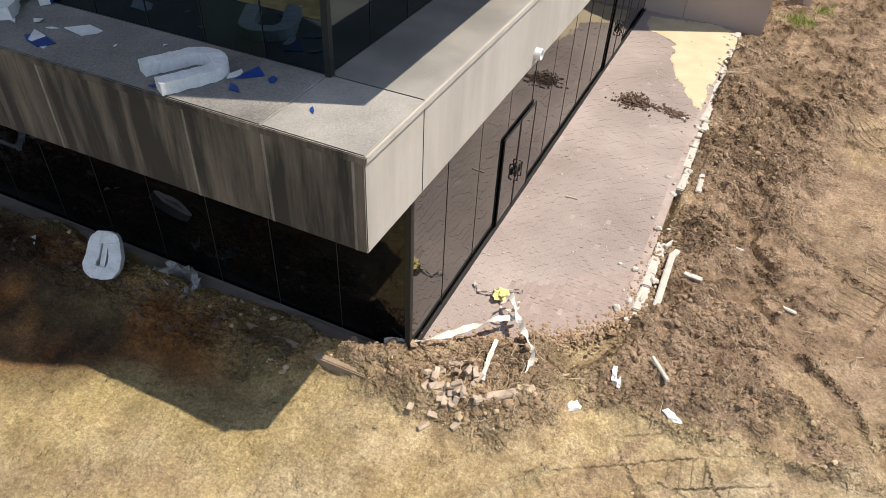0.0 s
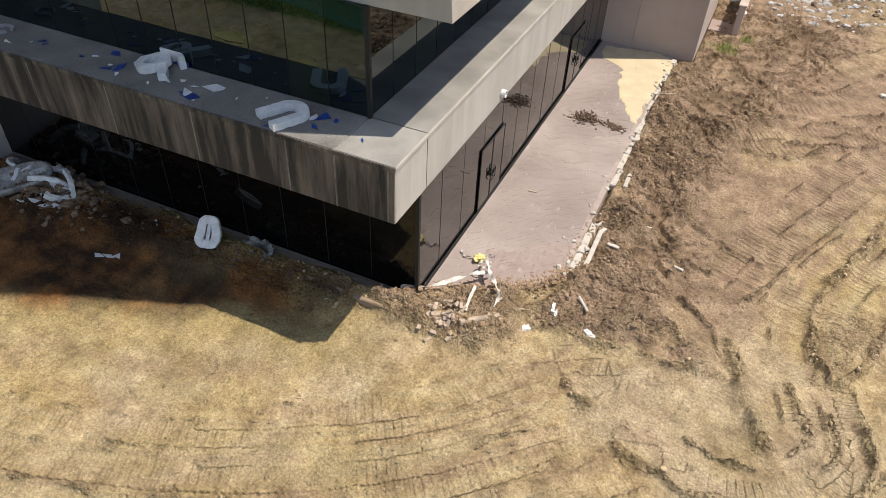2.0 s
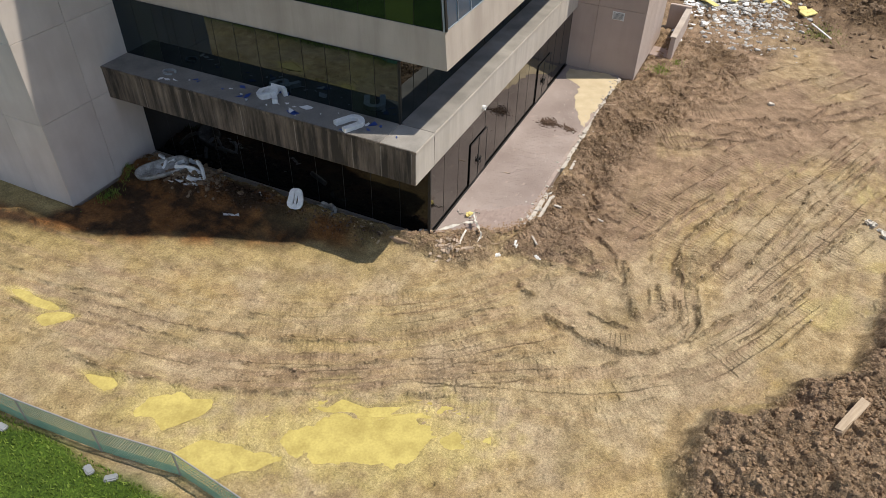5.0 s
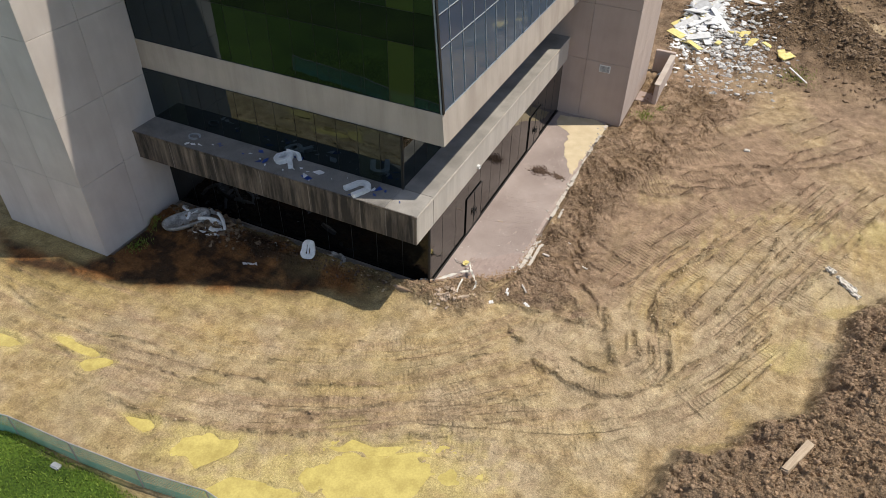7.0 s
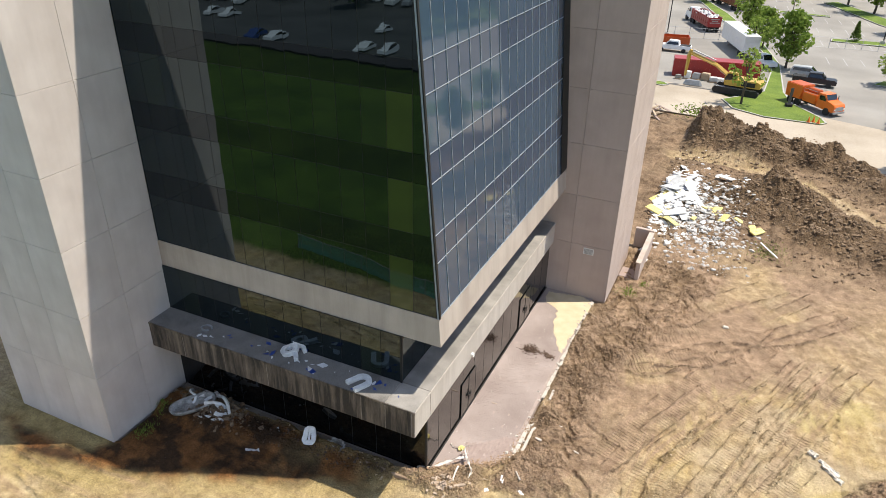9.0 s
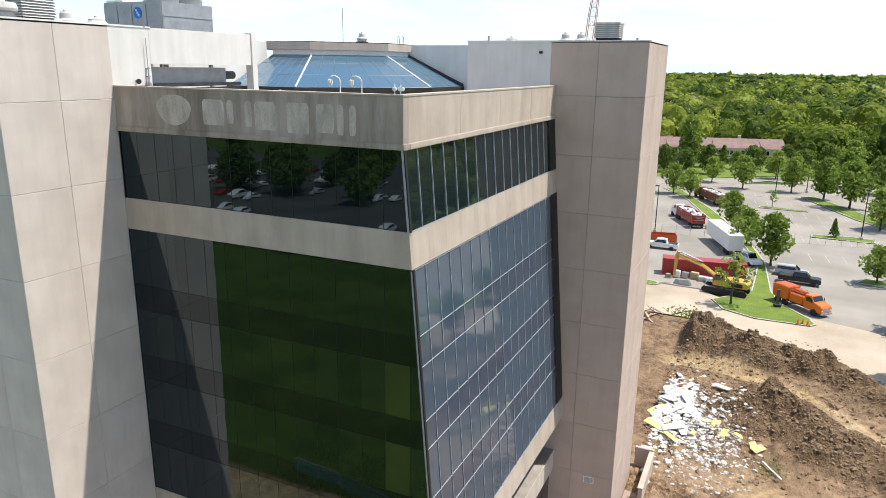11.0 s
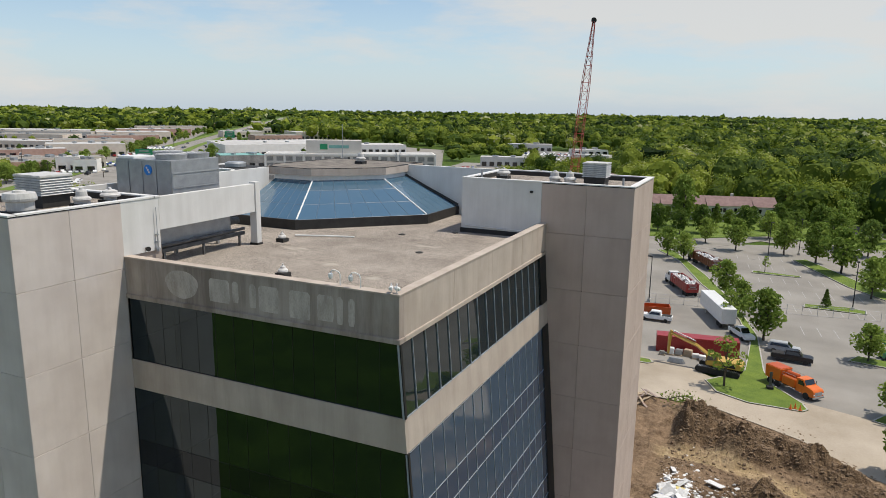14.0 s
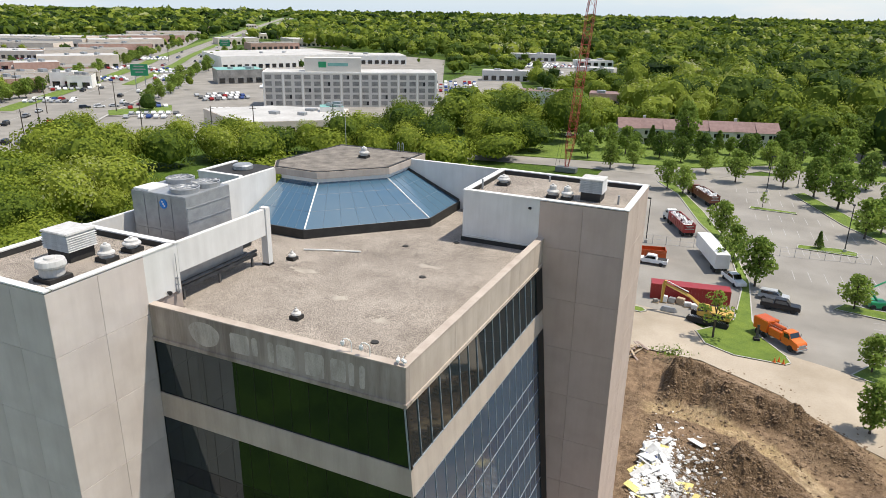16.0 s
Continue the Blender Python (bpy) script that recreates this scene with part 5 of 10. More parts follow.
for x, y, z0, z1 in ((-4.18, Y_F - 0.05, 0.1, Z_L0), (X_G2, Y_G2, Z_L1, 8.12)):
    part("corner_post", boxed(x - 0.05, y - 0.04, z0, x + 0.05, y + 0.08, z1, bevel=0.008), M["black"], office)
# black closing panels where the glass meets the lift tower
for z0, z1 in ((9.58, 23.43), (24.89, 27.98)):
    part("end_panel", boxed(Y_T - Y_F - 1.25, -0.035, 0.02, Y_T - Y_F - 0.01, 0.09, (z1 - z0) / math.cos(math.atan(LEAN_R)) - 0.02), M["black"], office, "black closing panel beside the lift tower", at=right_base(z0))
bm = bmesh.new()
for z0, z1 in ((9.58, 23.43), (24.89, 27.98)):
    prism(bm, [(x_r(z0) - 0.11, Y_F + 0.01), (x_r(z0) + 0.06, Y_F + 0.01), (x_r(z0) + 0.06, Y_F + 0.15), (x_r(z0) - 0.11, Y_F + 0.15)], z0, z1,
          [(x_r(z1) - 0.11, Y_F + 0.01), (x_r(z1) + 0.06, Y_F + 0.01), (x_r(z1) + 0.06, Y_F + 0.15), (x_r(z1) - 0.11, Y_F + 0.15)])
part("corner_trim", bm, M["black"], office)

# ledge over the ground floor
def ledge_piece(name, x0, y0, x1, y1, label, top="ledge_top"):
    bm = boxed(x0, y0, Z_L0, x1, y1, Z_L1, bevel=0.015)
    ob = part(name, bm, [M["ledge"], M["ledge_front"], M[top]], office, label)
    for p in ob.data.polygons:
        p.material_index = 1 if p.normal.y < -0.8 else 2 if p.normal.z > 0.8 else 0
    return ob


# shade-dark top ends at the corner; the sunlit rest takes the paler one
ledge_piece("ledge_front", X_S, Y_L, -5.51, Y_F - 0.03, "concrete ledge, rain-streaked and toned dark for shade, littered with sign fragments")
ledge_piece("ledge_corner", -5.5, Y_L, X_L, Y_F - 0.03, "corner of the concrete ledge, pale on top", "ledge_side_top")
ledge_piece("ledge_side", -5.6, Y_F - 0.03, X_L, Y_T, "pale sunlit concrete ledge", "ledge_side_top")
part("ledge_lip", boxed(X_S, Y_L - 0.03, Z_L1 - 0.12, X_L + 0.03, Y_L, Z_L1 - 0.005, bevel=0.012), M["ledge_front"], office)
part("ledge_lip", boxed(X_L, Y_L, Z_L1 - 0.12, X_L + 0.03, Y_T - 0.01, Z_L1 - 0.005, bevel=0.012), M["ledge"], office)
M["lime"] = mat("lime_run", (0.13, 0.105, 0.085), (0.30, 0.25, 0.205), scale=3, fine=30, rough=0.95, stretch=(1, 1, 0.2))
for jx in (-17.6, -14.9, -12.2, -9.5, -6.8, -5.5, -4.15):
    part("joint_run", boxed(jx - 0.02, Y_L - 0.004, Z_L0 + 0.01, jx + 0.02, Y_L + 0.01, Z_L1 - 0.12), M["lime"], office)
part("plinth", boxed(X_S, 7.5, -0.3, -4.3, Y_F - 0.06, 0.12, bevel=0.02), M["plinth"], office, "grey concrete plinth, dusted with soil")

# ---- roof ----
part("roof", boxed(X_SL + 0.32, 10.32, 28.6, X_S, 34.9, ROOF), M["gravel"], office, "flat roof of loose pale gravel")
part("roof", boxed(X_S, Y_F + 0.42, 28.6, XP - 0.42, 34.9, ROOF), M["gravel"], office, "flat roof of loose pale gravel")
W = 0.3
white_walls = [(X_S - W, Y_F, 29.95, X_S, 10.2, TOP), (X_S - W, 10.2, 30.92, X_S, 17.35, TOP), (X_S - W - 0.1, 17.35, ROOF, X_S + 0.08, 17.75, TOP + 0.1),
               (X_SL, 10.3, 28.6, X_SL + W, 27.0, TOP), (-11.1, Y_T, ROOF - 0.1, -5.6, Y_T + W, TOP), (-11.1, Y_T + W, ROOF - 0.1, -10.8, Y_TB, TOP),
               (-20.0, Y_TB - W, ROOF - 0.1, X_T - 0.02, Y_TB + 0.02, TOP)]
for i, b in enumerate(white_walls):
    part("screen_wall" if i != 2 else "screen_post", boxed(*b, bevel=0.01), M["white"], office, "white-painted roof screen wall")
for x0, y0, x1, y1 in ((X_SL, Y_S, X_S, 10.3), (-11.1, Y_T, X_T, Y_TB)):
    bm = bmesh.new()
    t = 0.34
    for b in ((x0, y0, x1, y0 + t), (x0, y1 - t, x1, y1), (x0, y0 + t, x0 + t, y1 - t), (x1 - t, y0 + t, x1, y1 - t)):
        box(bm, b[0] - 0.03, b[1] - 0.03, TOP - 0.02, b[2] + 0.03, b[3] + 0.03, TOP + 0.05)
    part("coping", bm, M["coping"], office, "white metal coping")
    bm = bmesh.new()
    for b in ((x0 + 0.1, y0 + t, x1 - 0.1, y0 + t + 0.06), (x0 + 0.1, y1 - t - 0.06, x1 - 0.1, y1 - t), (x0 + t, y0 + t, x0 + t + 0.06, y1 - t), (x1 - t - 0.06, y0 + t, x1 - t, y1 - t)):
        box(bm, b[0], b[1], TOP - 0.5, b[2], b[3], TOP - 0.02)
    box(bm, x0 + 0.1, y0 + 0.1, TOP - 0.6, x1 - 0.1, y1 - 0.1, TOP - 0.36)
    part("upstand", bm, M["felt"], office)
    part("upper_roof", boxed(x0 + t + 0.06, y0 + t + 0.06, TOP - 0.4, x1 - t - 0.06, y1 - t - 0.06, TOP - 0.32), M["gravel"], office)

# skylight: a half octagon against the screen walls
SKY_B = [(-26.5, 22.75), (-21.0, 22.75), (-14.55, 29.4), (-14.55, 34.9), (-26.5, 34.9)]
SKY_T = [(-26.4, 27.5), (-23.0, 27.5), (-19.2, 31.4), (-19.2, 34.9), (-26.4, 34.9)]
skylight = thing("skylight", "large faceted blue glass skylight with a gravelled cap", "skylight", (0, 0, ROOF))
bm = bmesh.new()
grow = lambda pts, d: [(x + (d if x > -20 else 0 if x > -22 else -d if x < -26.45 else 0), y - (d if y < 26 else 0)) for x, y in pts]
prism(bm, grow(SKY_B, 0.12), -0.05, 0.66)
part("kerb", bm, M["felt"], skylight, "black felted kerb")
Z_G = 31.7 - ROOF
bars = bmesh.new()
for i in range(3):
    a, b = Vector((*SKY_B[i], 0.66)), Vector((*SKY_B[i + 1], 0.66))
    c, d = Vector((*SKY_T[i], Z_G)), Vector((*SKY_T[i + 1], Z_G))
    nrm = (b - a).cross(c - a).normalized()
    nu = 7 if i != 2 else 5
    for v0, v1 in ((0, 0.36), (0.36, 0.72), (0.72, 1)):
        for k in range(nu):
            u0, u1 = k / nu, (k + 1) / nu
            at = lambda u, v: (a.lerp(b, u)).lerp(c.lerp(d, u), v)
            q = [at(u0, v0), at(u1, v0), at(u1, v1), at(u0, v1)]
            bm = bmesh.new()
            f = [bm.verts.new(p) for p in q]
            g = [bm.verts.new(p - nrm * 0.03) for p in q]
            bm.faces.new(f)
            bm.faces.new(g[::-1])
            for s in range(4):
                bm.faces.new((f[s], g[s], g[(s + 1) % 4], f[(s + 1) % 4]))
            part("pane", bm, M["skylight"], skylight)
            tube(bars, [q[0], q[3]], 0.016, 4)
        tube(bars, [at(0, v0), at(1, v0)], 0.014, 4)
part("glazing_frame", bars, M["skylight_bar"], skylight)
for i in (1, 2):
    bm = bmesh.new()
    tube(bm, [Vector((*SKY_B[i], 0.68)), Vector((*SKY_T[i], Z_G + 0.02))], 0.06, 6)
    part("hip_bar", bm, M["white_metal"], skylight, "white hip bar")
bm = bmesh.new()
tube(bm, [Vector((*SKY_B[3], 0.7)), Vector((*SKY_T[3], Z_G + 0.02))], 0.14, 6)
part("wall_flashing", bm, M["felt"], skylight)
bm = bmesh.new()
prism(bm, SKY_T, Z_G, Z_G + 0.34)
part("cap_base", bm, M["white_metal"], skylight)
CAP = [(-26.9, 27.3), (-22.9, 27.2), (-18.95, 31.3), (-18.95, 37.6), (-27.4, 37.6), (-28.2, 29.2)]
bm = bmesh.new()
prism(bm, CAP, Z_G + 0.34, Z_G + 0.85)
part("cap", bm, M["band"], skylight, "tan fascia round the cap")
bm = bmesh.new()
mid = Vector((sum(x for x, y in CAP) / 6, sum(y for x, y in CAP) / 6))
sc = lambda k: [tuple(mid + (Vector(p) - mid) * k) for p in CAP]
for (p, q), (r, s) in zip(zip(sc(0.985), sc(0.985)[1:] + sc(0.985)[:1]), zip(sc(0.94), sc(0.94)[1:] + sc(0.94)[:1])):
    prism(bm, [p, q, s, r], Z_G + 0.84, Z_G + 0.9)
part("cap_coping", bm, M["felt"], skylight)
bm = bmesh.new()
prism(bm, sc(0.94), Z_G + 0.83, Z_G + 0.87)
part("cap_roof", bm, M["dark_gravel"], skylight, "dark gravelled roof")

# ---- doors, vents and fittings of the lower walls ----
def leaf_door(y0, y1, top, n):
    """A glazed door leaf in the side wall, with its frame and pull."""
    ob = thing("door_%d" % n, "black-framed glass door in the side wall", "door", (-4.18, y0, 0.12), 90, "doors in the side wall", kind="structure")
    w, h = y1 - y0, top - 0.12
    for nm, b in (("stile", (0, -0.03, 0, 0.04, 0.0, h)), ("stile", (w - 0.04, -0.03, 0, w, 0.0, h)), ("top_rail", (0.04, -0.03, h - 0.05, w - 0.04, 0, h)), ("bottom_rail", (0.04, -0.03, 0, w - 0.04, 0, 0.1))):
        part(nm, boxed(*b, bevel=0.008), M["black"], ob)
    part("glass", boxed(0.04, -0.02, 0.1, w - 0.04, -0.01, h - 0.05), M["glass_ground"], ob)
    bm = bmesh.new()
    x = w - 0.12 if n % 2 else 0.12
    tube(bm, [(x, -0.05, 0.85), (x, -0.12, 0.87), (x, -0.12, 1.25), (x, -0.05, 1.27)], 0.02, 8)
    part("pull_handle", bm, M["black"], ob)
    part("lock_box", boxed(x - 0.06, -0.10, 1.0, x + 0.06, -0.04, 1.16, bevel=0.01), M["black"], ob)


leaf_door(12.2, 13.2, 2.5, 1)
leaf_door(13.2, 14.2, 2.5, 2)
leaf_door(21.6, 22.7, 2.5, 3)
leaf_door(22.7, 23.8, 2.5, 4)
bm = bmesh.new()
lathe(bm, [(0.10, 0), (0.115, 0.02), (0.115, 0.16), (0.10, 0.16), (0.10, 0.03)], 18, m=pose(X_L - 0.02, 12.95, 4.16, 0, 90, 0))
part("scupper", bm, M["white_metal"], office, "round white drain outlet in the ledge")
bm = bmesh.new()
box(bm, -0.36, -0.03, -0.24, 0.36, 0, 0.24)
ob = part("wall_vent", bm, M["white_metal"], office, "small white louvred wall vent", at=pose(-1.45, Y_T, 3.8))
for i in range(6):
    part("louvre", boxed(-0.3, -0.05, -0.19 + i * 0.066, 0.3, -0.03, -0.155 + i * 0.066), M["galv"], ob)
part("kick_strip", boxed(-19.8, Y_F - 0.09, 0.115, -4.22, Y_F - 0.06, 0.2), M["plinth"], office)
part("kick_strip", boxed(-4.17, Y_F, 0.1, -4.13, Y_T - 0.02, 0.2), M["black"], office)

# ---- brick pavement along the side wall ----
PAVE = bmesh.new()
prism(PAVE, [(-4.15, 8.3), (-2.6, 9.2), (-1.3, 10.05), (-0.72, 11.0), (-0.72, Y_T), (-4.15, Y_T)], -0.3, 0.1135)
pavement = tagged(part("pavement", PAVE, M["paving_bed"]), "dusty red brick pavement beside the glass wall", "pavement", kind="structure")


def brick_bm():
    bm = boxed(-0.0505, -0.1015, -0.05, 0.0505, 0.1015, 0.0)
    bmesh.ops.delete(bm, geom=[f for f in bm.faces if f.calc_center_median().z < -0.04], context="FACES")
    return bm


brick_mesh = mesh_of(brick_bm(), "brick", M["paving"])
rb = random.Random(12)
rest = []
near_count = 0
edge = lambda x: 8.4 + 0.62 * (x + 4.1) + 0.12 * math.sin(x * 3.1) + 0.5 * max(0, x + 1.5)
col = 0
x = -4.08
while x < -0.9:
    y = 8.3 + (0.1 if col % 2 else 0)
    while y < Y_T - 0.1:
        if y > edge(x):
            z = 0.12 + rb.gauss(0, 0.003)
            if y < edge(x) + 1.75 and x > -3.2 and near_count < 300:
                ob = new("brick", brick_mesh)
                ob.parent = pavement
                ob.matrix_basis = pose(x, y, z, rb.gauss(0, 0.6), rb.gauss(0, 0.6), rb.gauss(0, 0.5))
                near_count += 1
            else:
                rest.append((x + rb.gauss(0, 0.001), y, z))
        y += 0.206
    x += 0.104
    col += 1
bx = np.array([(-0.0505, -0.1015), (0.0505, -0.1015), (0.0505, 0.1015), (-0.0505, 0.1015)])
q = []
for px, py, pz in rest:
    t4 = np.array([(px + a, py + b, pz) for a, b in bx])
    d4 = t4 - (0, 0, 0.05)
    q.append(t4)
    for i in range(4):
        q.append(np.array([d4[i], d4[(i + 1) % 4], t4[(i + 1) % 4], t4[i]]))
M["paving_rest"] = mat("dusty_brick_pavers", (0.235, 0.185, 0.163), (0.37, 0.305, 0.272), scale=0.45, fine=26, rough=0.92, bump=0.2)
ob = new("bricks", quads_mesh("bricks", np.concatenate(q), M["paving_rest"]))
ob.parent = pavement
tagged(ob, kind="stuff")
# broken white edging, and a second edge strip in the soil
rb = random.Random(4)
y = 10.4
while y < 27.2:
    L = rb.uniform(0.5, 1.3)
    gone = 13.4 < y < 15.6
    if not gone:
        ob = thing("kerb_stone", "broken white-grey concrete edging stone", "kerb stone", (-0.62 + rb.gauss(0, 0.05), y + L / 2, 0.025 + rb.gauss(0, 0.02)), rb.gauss(0, 2.0), "edging stones of the pavement")
        part("stone", boxed(-0.11, -L / 2 + 0.02, -0.2, 0.11, L / 2 - 0.02, 0.09, bevel=0.025), M["block"], ob)
    y += L
for (x0, y0), (x1, y1) in (((-0.28, 11.2), (-0.3, 13.2)), ((-0.2, 15.9), (-0.27, 17.9))):
    ob = thing("edging_strip", "pale concrete edging strip lying in soil", "edging", ((x0 + x1) / 2, (y0 + y1) / 2, 0.16), math.degrees(math.atan2(y1 - y0, x1 - x0)))
    L = math.hypot(x1 - x0, y1 - y0)
    part("strip", boxed(-L / 2, -0.07, -0.1, L / 2, 0.07, 0.07, bevel=0.02), M["block"], ob)
# wet yellow sand, dark spilled soil
M["sand"] = mat("pale_yellow_sand", (0.48, 0.385, 0.24), (0.58, 0.48, 0.32), scale=1.5, fine=25, rough=0.85, bump=0.25)


def blot(name, outline, z, h, material, label, category, seed, wob=0.12):
    """A low spill with an uneven edge over a plan outline."""
    rng = random.Random(seed)
    bm = bmesh.new()
    pts = along(list(outline) + [outline[0]], 7)[:-1]
    cx, cy = pts.mean(0)
    rim = [bm.verts.new((px + rng.gauss(0, wob * 0.5), py + rng.gauss(0, wob * 0.5), z)) for px, py in pts]
    inn = [bm.verts.new((cx + (v.co.x - cx) * 0.9, cy + (v.co.y - cy) * 0.9, z + h)) for v in rim]
    for i in range(len(rim)):
        j = (i + 1) % len(rim)
        bm.faces.new((rim[i], rim[j], inn[j], inn[i]))
    bm.faces.new(inn)
    return tagged(part(name, bm, material), label, category)


blot("sand_spill", [(-3.95, 27.3), (-3.6, 26.0), (-2.5, 25.1), (-2.35, 23.6), (-1.5, 21.6), (-0.9, 20.6), (-0.8, 23.5), (-0.8, 27.3)], 0.118, 0.014, M["sand"], "spill of pale yellow sand over the bricks", "sand", 2, 0.1)
rng_ = np.random.RandomState(5)
pts = np.concatenate([rng_.normal((-2.75, 20.0), (0.26, 0.22), (500, 2)), rng_.normal((-1.8, 19.95), (0.3, 0.1), (160, 2)), rng_.normal((-1.4, 19.8), (0.14, 0.1), (120, 2))])
chunk_cloud("spilled_soil", np.column_stack((pts, 0.13 + 0.08 * rng_.rand(len(pts)) * np.exp(-((pts[:, 0] + 2.75) ** 2) * 4))), 0.015 + 0.045 * rng_.rand(len(pts)) ** 2, M["clod_darkest"], "small heap of dark soil spilled on the bricks", "soil", 5)
pts = np.column_stack((rng_.uniform(-4.0, -0.8, 260), rng_.uniform(9.5, 27, 260), np.full(260, 0.125)))
chunk_cloud("paving_crumbs", pts, 0.008 + 0.03 * rng_.rand(260) ** 3, M["block"], "crumbs of mortar on the pavement", "rubble", 6)
# crumbled mortar along the edge
pts = np.column_stack((rng_.normal(-0.55, 0.25, 420), rng_.uniform(10.6, 27, 420), np.zeros(420)))
pts[:, 2] = [0.1 + 0.05 * rng_.rand() for _ in range(420)]
chunk_cloud("edge_rubble", pts, 0.015 + 0.09 * rng_.rand(420) ** 3, M["block"], "crumbled pale mortar along the pavement's edge", "rubble", 7)


kk = 2600
u_ = rng_.rand(kk)
ex = np.interp(u_, (0, 0.35, 0.7, 0.85, 1), (-4.0, -2.6, -1.3, -0.72, -0.6)) + rng_.normal(0, 0.16, kk)
ey = np.interp(u_, (0, 0.35, 0.7, 0.85, 1), (8.35, 9.2, 10.05, 11.0, 14.0)) + rng_.normal(0, 0.2, kk)
ez = np.array([max(soil(a, b), 0.1) for a, b in zip(ex, ey)]) + 0.01
chunk_cloud("edge_soil", np.column_stack((ex, ey, ez)), 0.010 + 0.05 * rng_.rand(kk) ** 3.5, M["clod_dark"], "clods of brown soil pushed over the pavement's edge", "soil", 8, coarse=True)
M["dusty_edge"] = mat("soil_stained_concrete", (0.20, 0.135, 0.085), (0.34, 0.25, 0.175), scale=1.3, fine=25, rough=0.95, bump=0.5)
rb = random.Random(19)
x = -19.7
while x < -5.6:
    L = rb.uniform(1.3, 1.8)
    ob = thing("edging_beam", "soil-stained concrete edging beam half buried in clay", "edging", (x + L / 2, 7.07 + rb.gauss(0, 0.012), 0.18 + rb.gauss(0, 0.015)), rb.gauss(0, 0.5), "edging beams along the wall")
    part("beam", boxed(-L / 2 + 0.01, -0.07, -0.2, L / 2 - 0.01, 0.07, 0.1, bevel=0.02), M["dusty_edge"], ob)
    x += L

# ---- broken sign letters: hollow plastic shells ----
def shell_along(pts, w, h, material, name, parent, at, closed=False, seed=0, label="", rough=0.007):
    """A hollow plastic tray whose plan follows a line, with crushed, uneven walls."""
    rng = random.Random(seed)
    P = [Vector((*p, 0)) for p in (along(pts, 5) if len(pts) > 3 else np.array(pts, float))]
    bm = bmesh.new()
    rows = []
    k = len(P)
    for i, p in enumerate(P):
        d = (P[(i + 1) % k if closed else min(i + 1, k - 1)] - P[(i - 1) % k if closed else max(i - 1, 0)]).normalized()
        n = Vector((-d.y, d.x, 0)) * (w / 2)
        j = lambda s=rough: Vector((rng.gauss(0, s), rng.gauss(0, s), rng.gauss(0, s)))
        z = Vector((0, 0, h * (rng.uniform(0.94, 1.03) if rough > 0.02 else rng.uniform(0.985, 1.01))))
        rows.append([bm.verts.new(q) for q in (p - n + j(0.004), p - n + z + j(), p - n * 0.72 + z * 1.04 + j(), p + n * 0.72 + z * 1.04 + j(), p + n + z + j(), p + n + j(0.004))])
    for i in range(k if closed else k - 1):
        a, b = rows[i], rows[(i + 1) % k]
        for c in range(5):
            bm.faces.new((a[c], a[c + 1], b[c + 1], b[c]))
    if not closed:
        for r in (rows[0], rows[-1]):
            bm.faces.new(r)
    return part(name, bm, material, parent, label, at=at)


def shard(x, y, z, s, material, seed, group="sign fragments on the ledge", label="thin broken shard of sign plastic"):
    rng = random.Random(seed)
    ob = thing("plastic_shard", label, "debris", (x, y, z), rng.uniform(0, 360), group)
    bm = bmesh.new()
    n = rng.randint(3, 5)
    prism(bm, [(s * rng.uniform(0.5, 1.3) * math.cos(a), s * rng.uniform(0.2, 0.7) * math.sin(a)) for a in np.linspace(0, 2 * math.pi, n, endpoint=False)], 0.0, 0.012)
    part("shard", bm, material, ob, at=pose(0, 0, 0.006, rng.gauss(0, 5), rng.gauss(0, 5), 0))


Z_L = Z_L1 + 0.005
# horseshoe-shaped shell lying open to the slab
ob = thing("broken_sign_letter", "white horseshoe-shaped sign shell, crushed at its bend", "sign", (-7.2, 6.98, Z_L), 62, "fallen sign letters")
shell_along([(-0.55, 0.33), (-0.3, 0.33), (-0.05, 0.33), (0.2, 0.32), (0.37, 0.2), (0.42, 0.0), (0.37, -0.2), (0.2, -0.32), (-0.05, -0.33), (-0.3, -0.33), (-0.55, -0.33)], 0.24, 0.17, M["plastic"], "shell", ob, pose(0, 0, 0), seed=1, rough=0.003)
ob = thing("broken_sign_letter", "white looped sign shell with a broken blue back", "sign", (-11.5, 7.42, Z_L), -18, "fallen sign letters")
shell_along([(-0.45, 0.0), (-0.3, 0.32), (0.05, 0.33), (0.2, 0.05), (0.0, -0.28), (-0.32, -0.25)], 0.24, 0.2, M["plastic"], "shell", ob, pose(0, 0, 0.02, 6, -8, 0), True, 2)
shell_along([(0.2, 0.1), (0.5, -0.05), (0.72, -0.22)], 0.22, 0.2, M["plastic"], "leg", ob, pose(0, 0, 0), seed=3)
shell_along([(-0.35, 0.45), (0.1, 0.62), (0.5, 0.5)], 0.16, 0.34, M["plastic"], "rim", ob, pose(0, 0, 0, 0, 0, 0), seed=4)
part("back_panel", boxed(-0.1, 0.35, 0.02, 0.6, 0.38, 0.3, m=pose(0, 0.1, 0, -25, 0, 10)), M["blue_plastic"], ob, "dark blue plastic back")
ob = thing("broken_sign_ring", "ring-shaped fragments of white sign plastic", "sign", (-16.7, 7.2, Z_L), 10, "fallen sign letters")
shell_along([(0.28 * math.cos(a), 0.22 * math.sin(a)) for a in np.linspace(0, 5.6, 9)], 0.07, 0.08, M["galv"], "ring", ob, pose(0, 0, 0), seed=5)
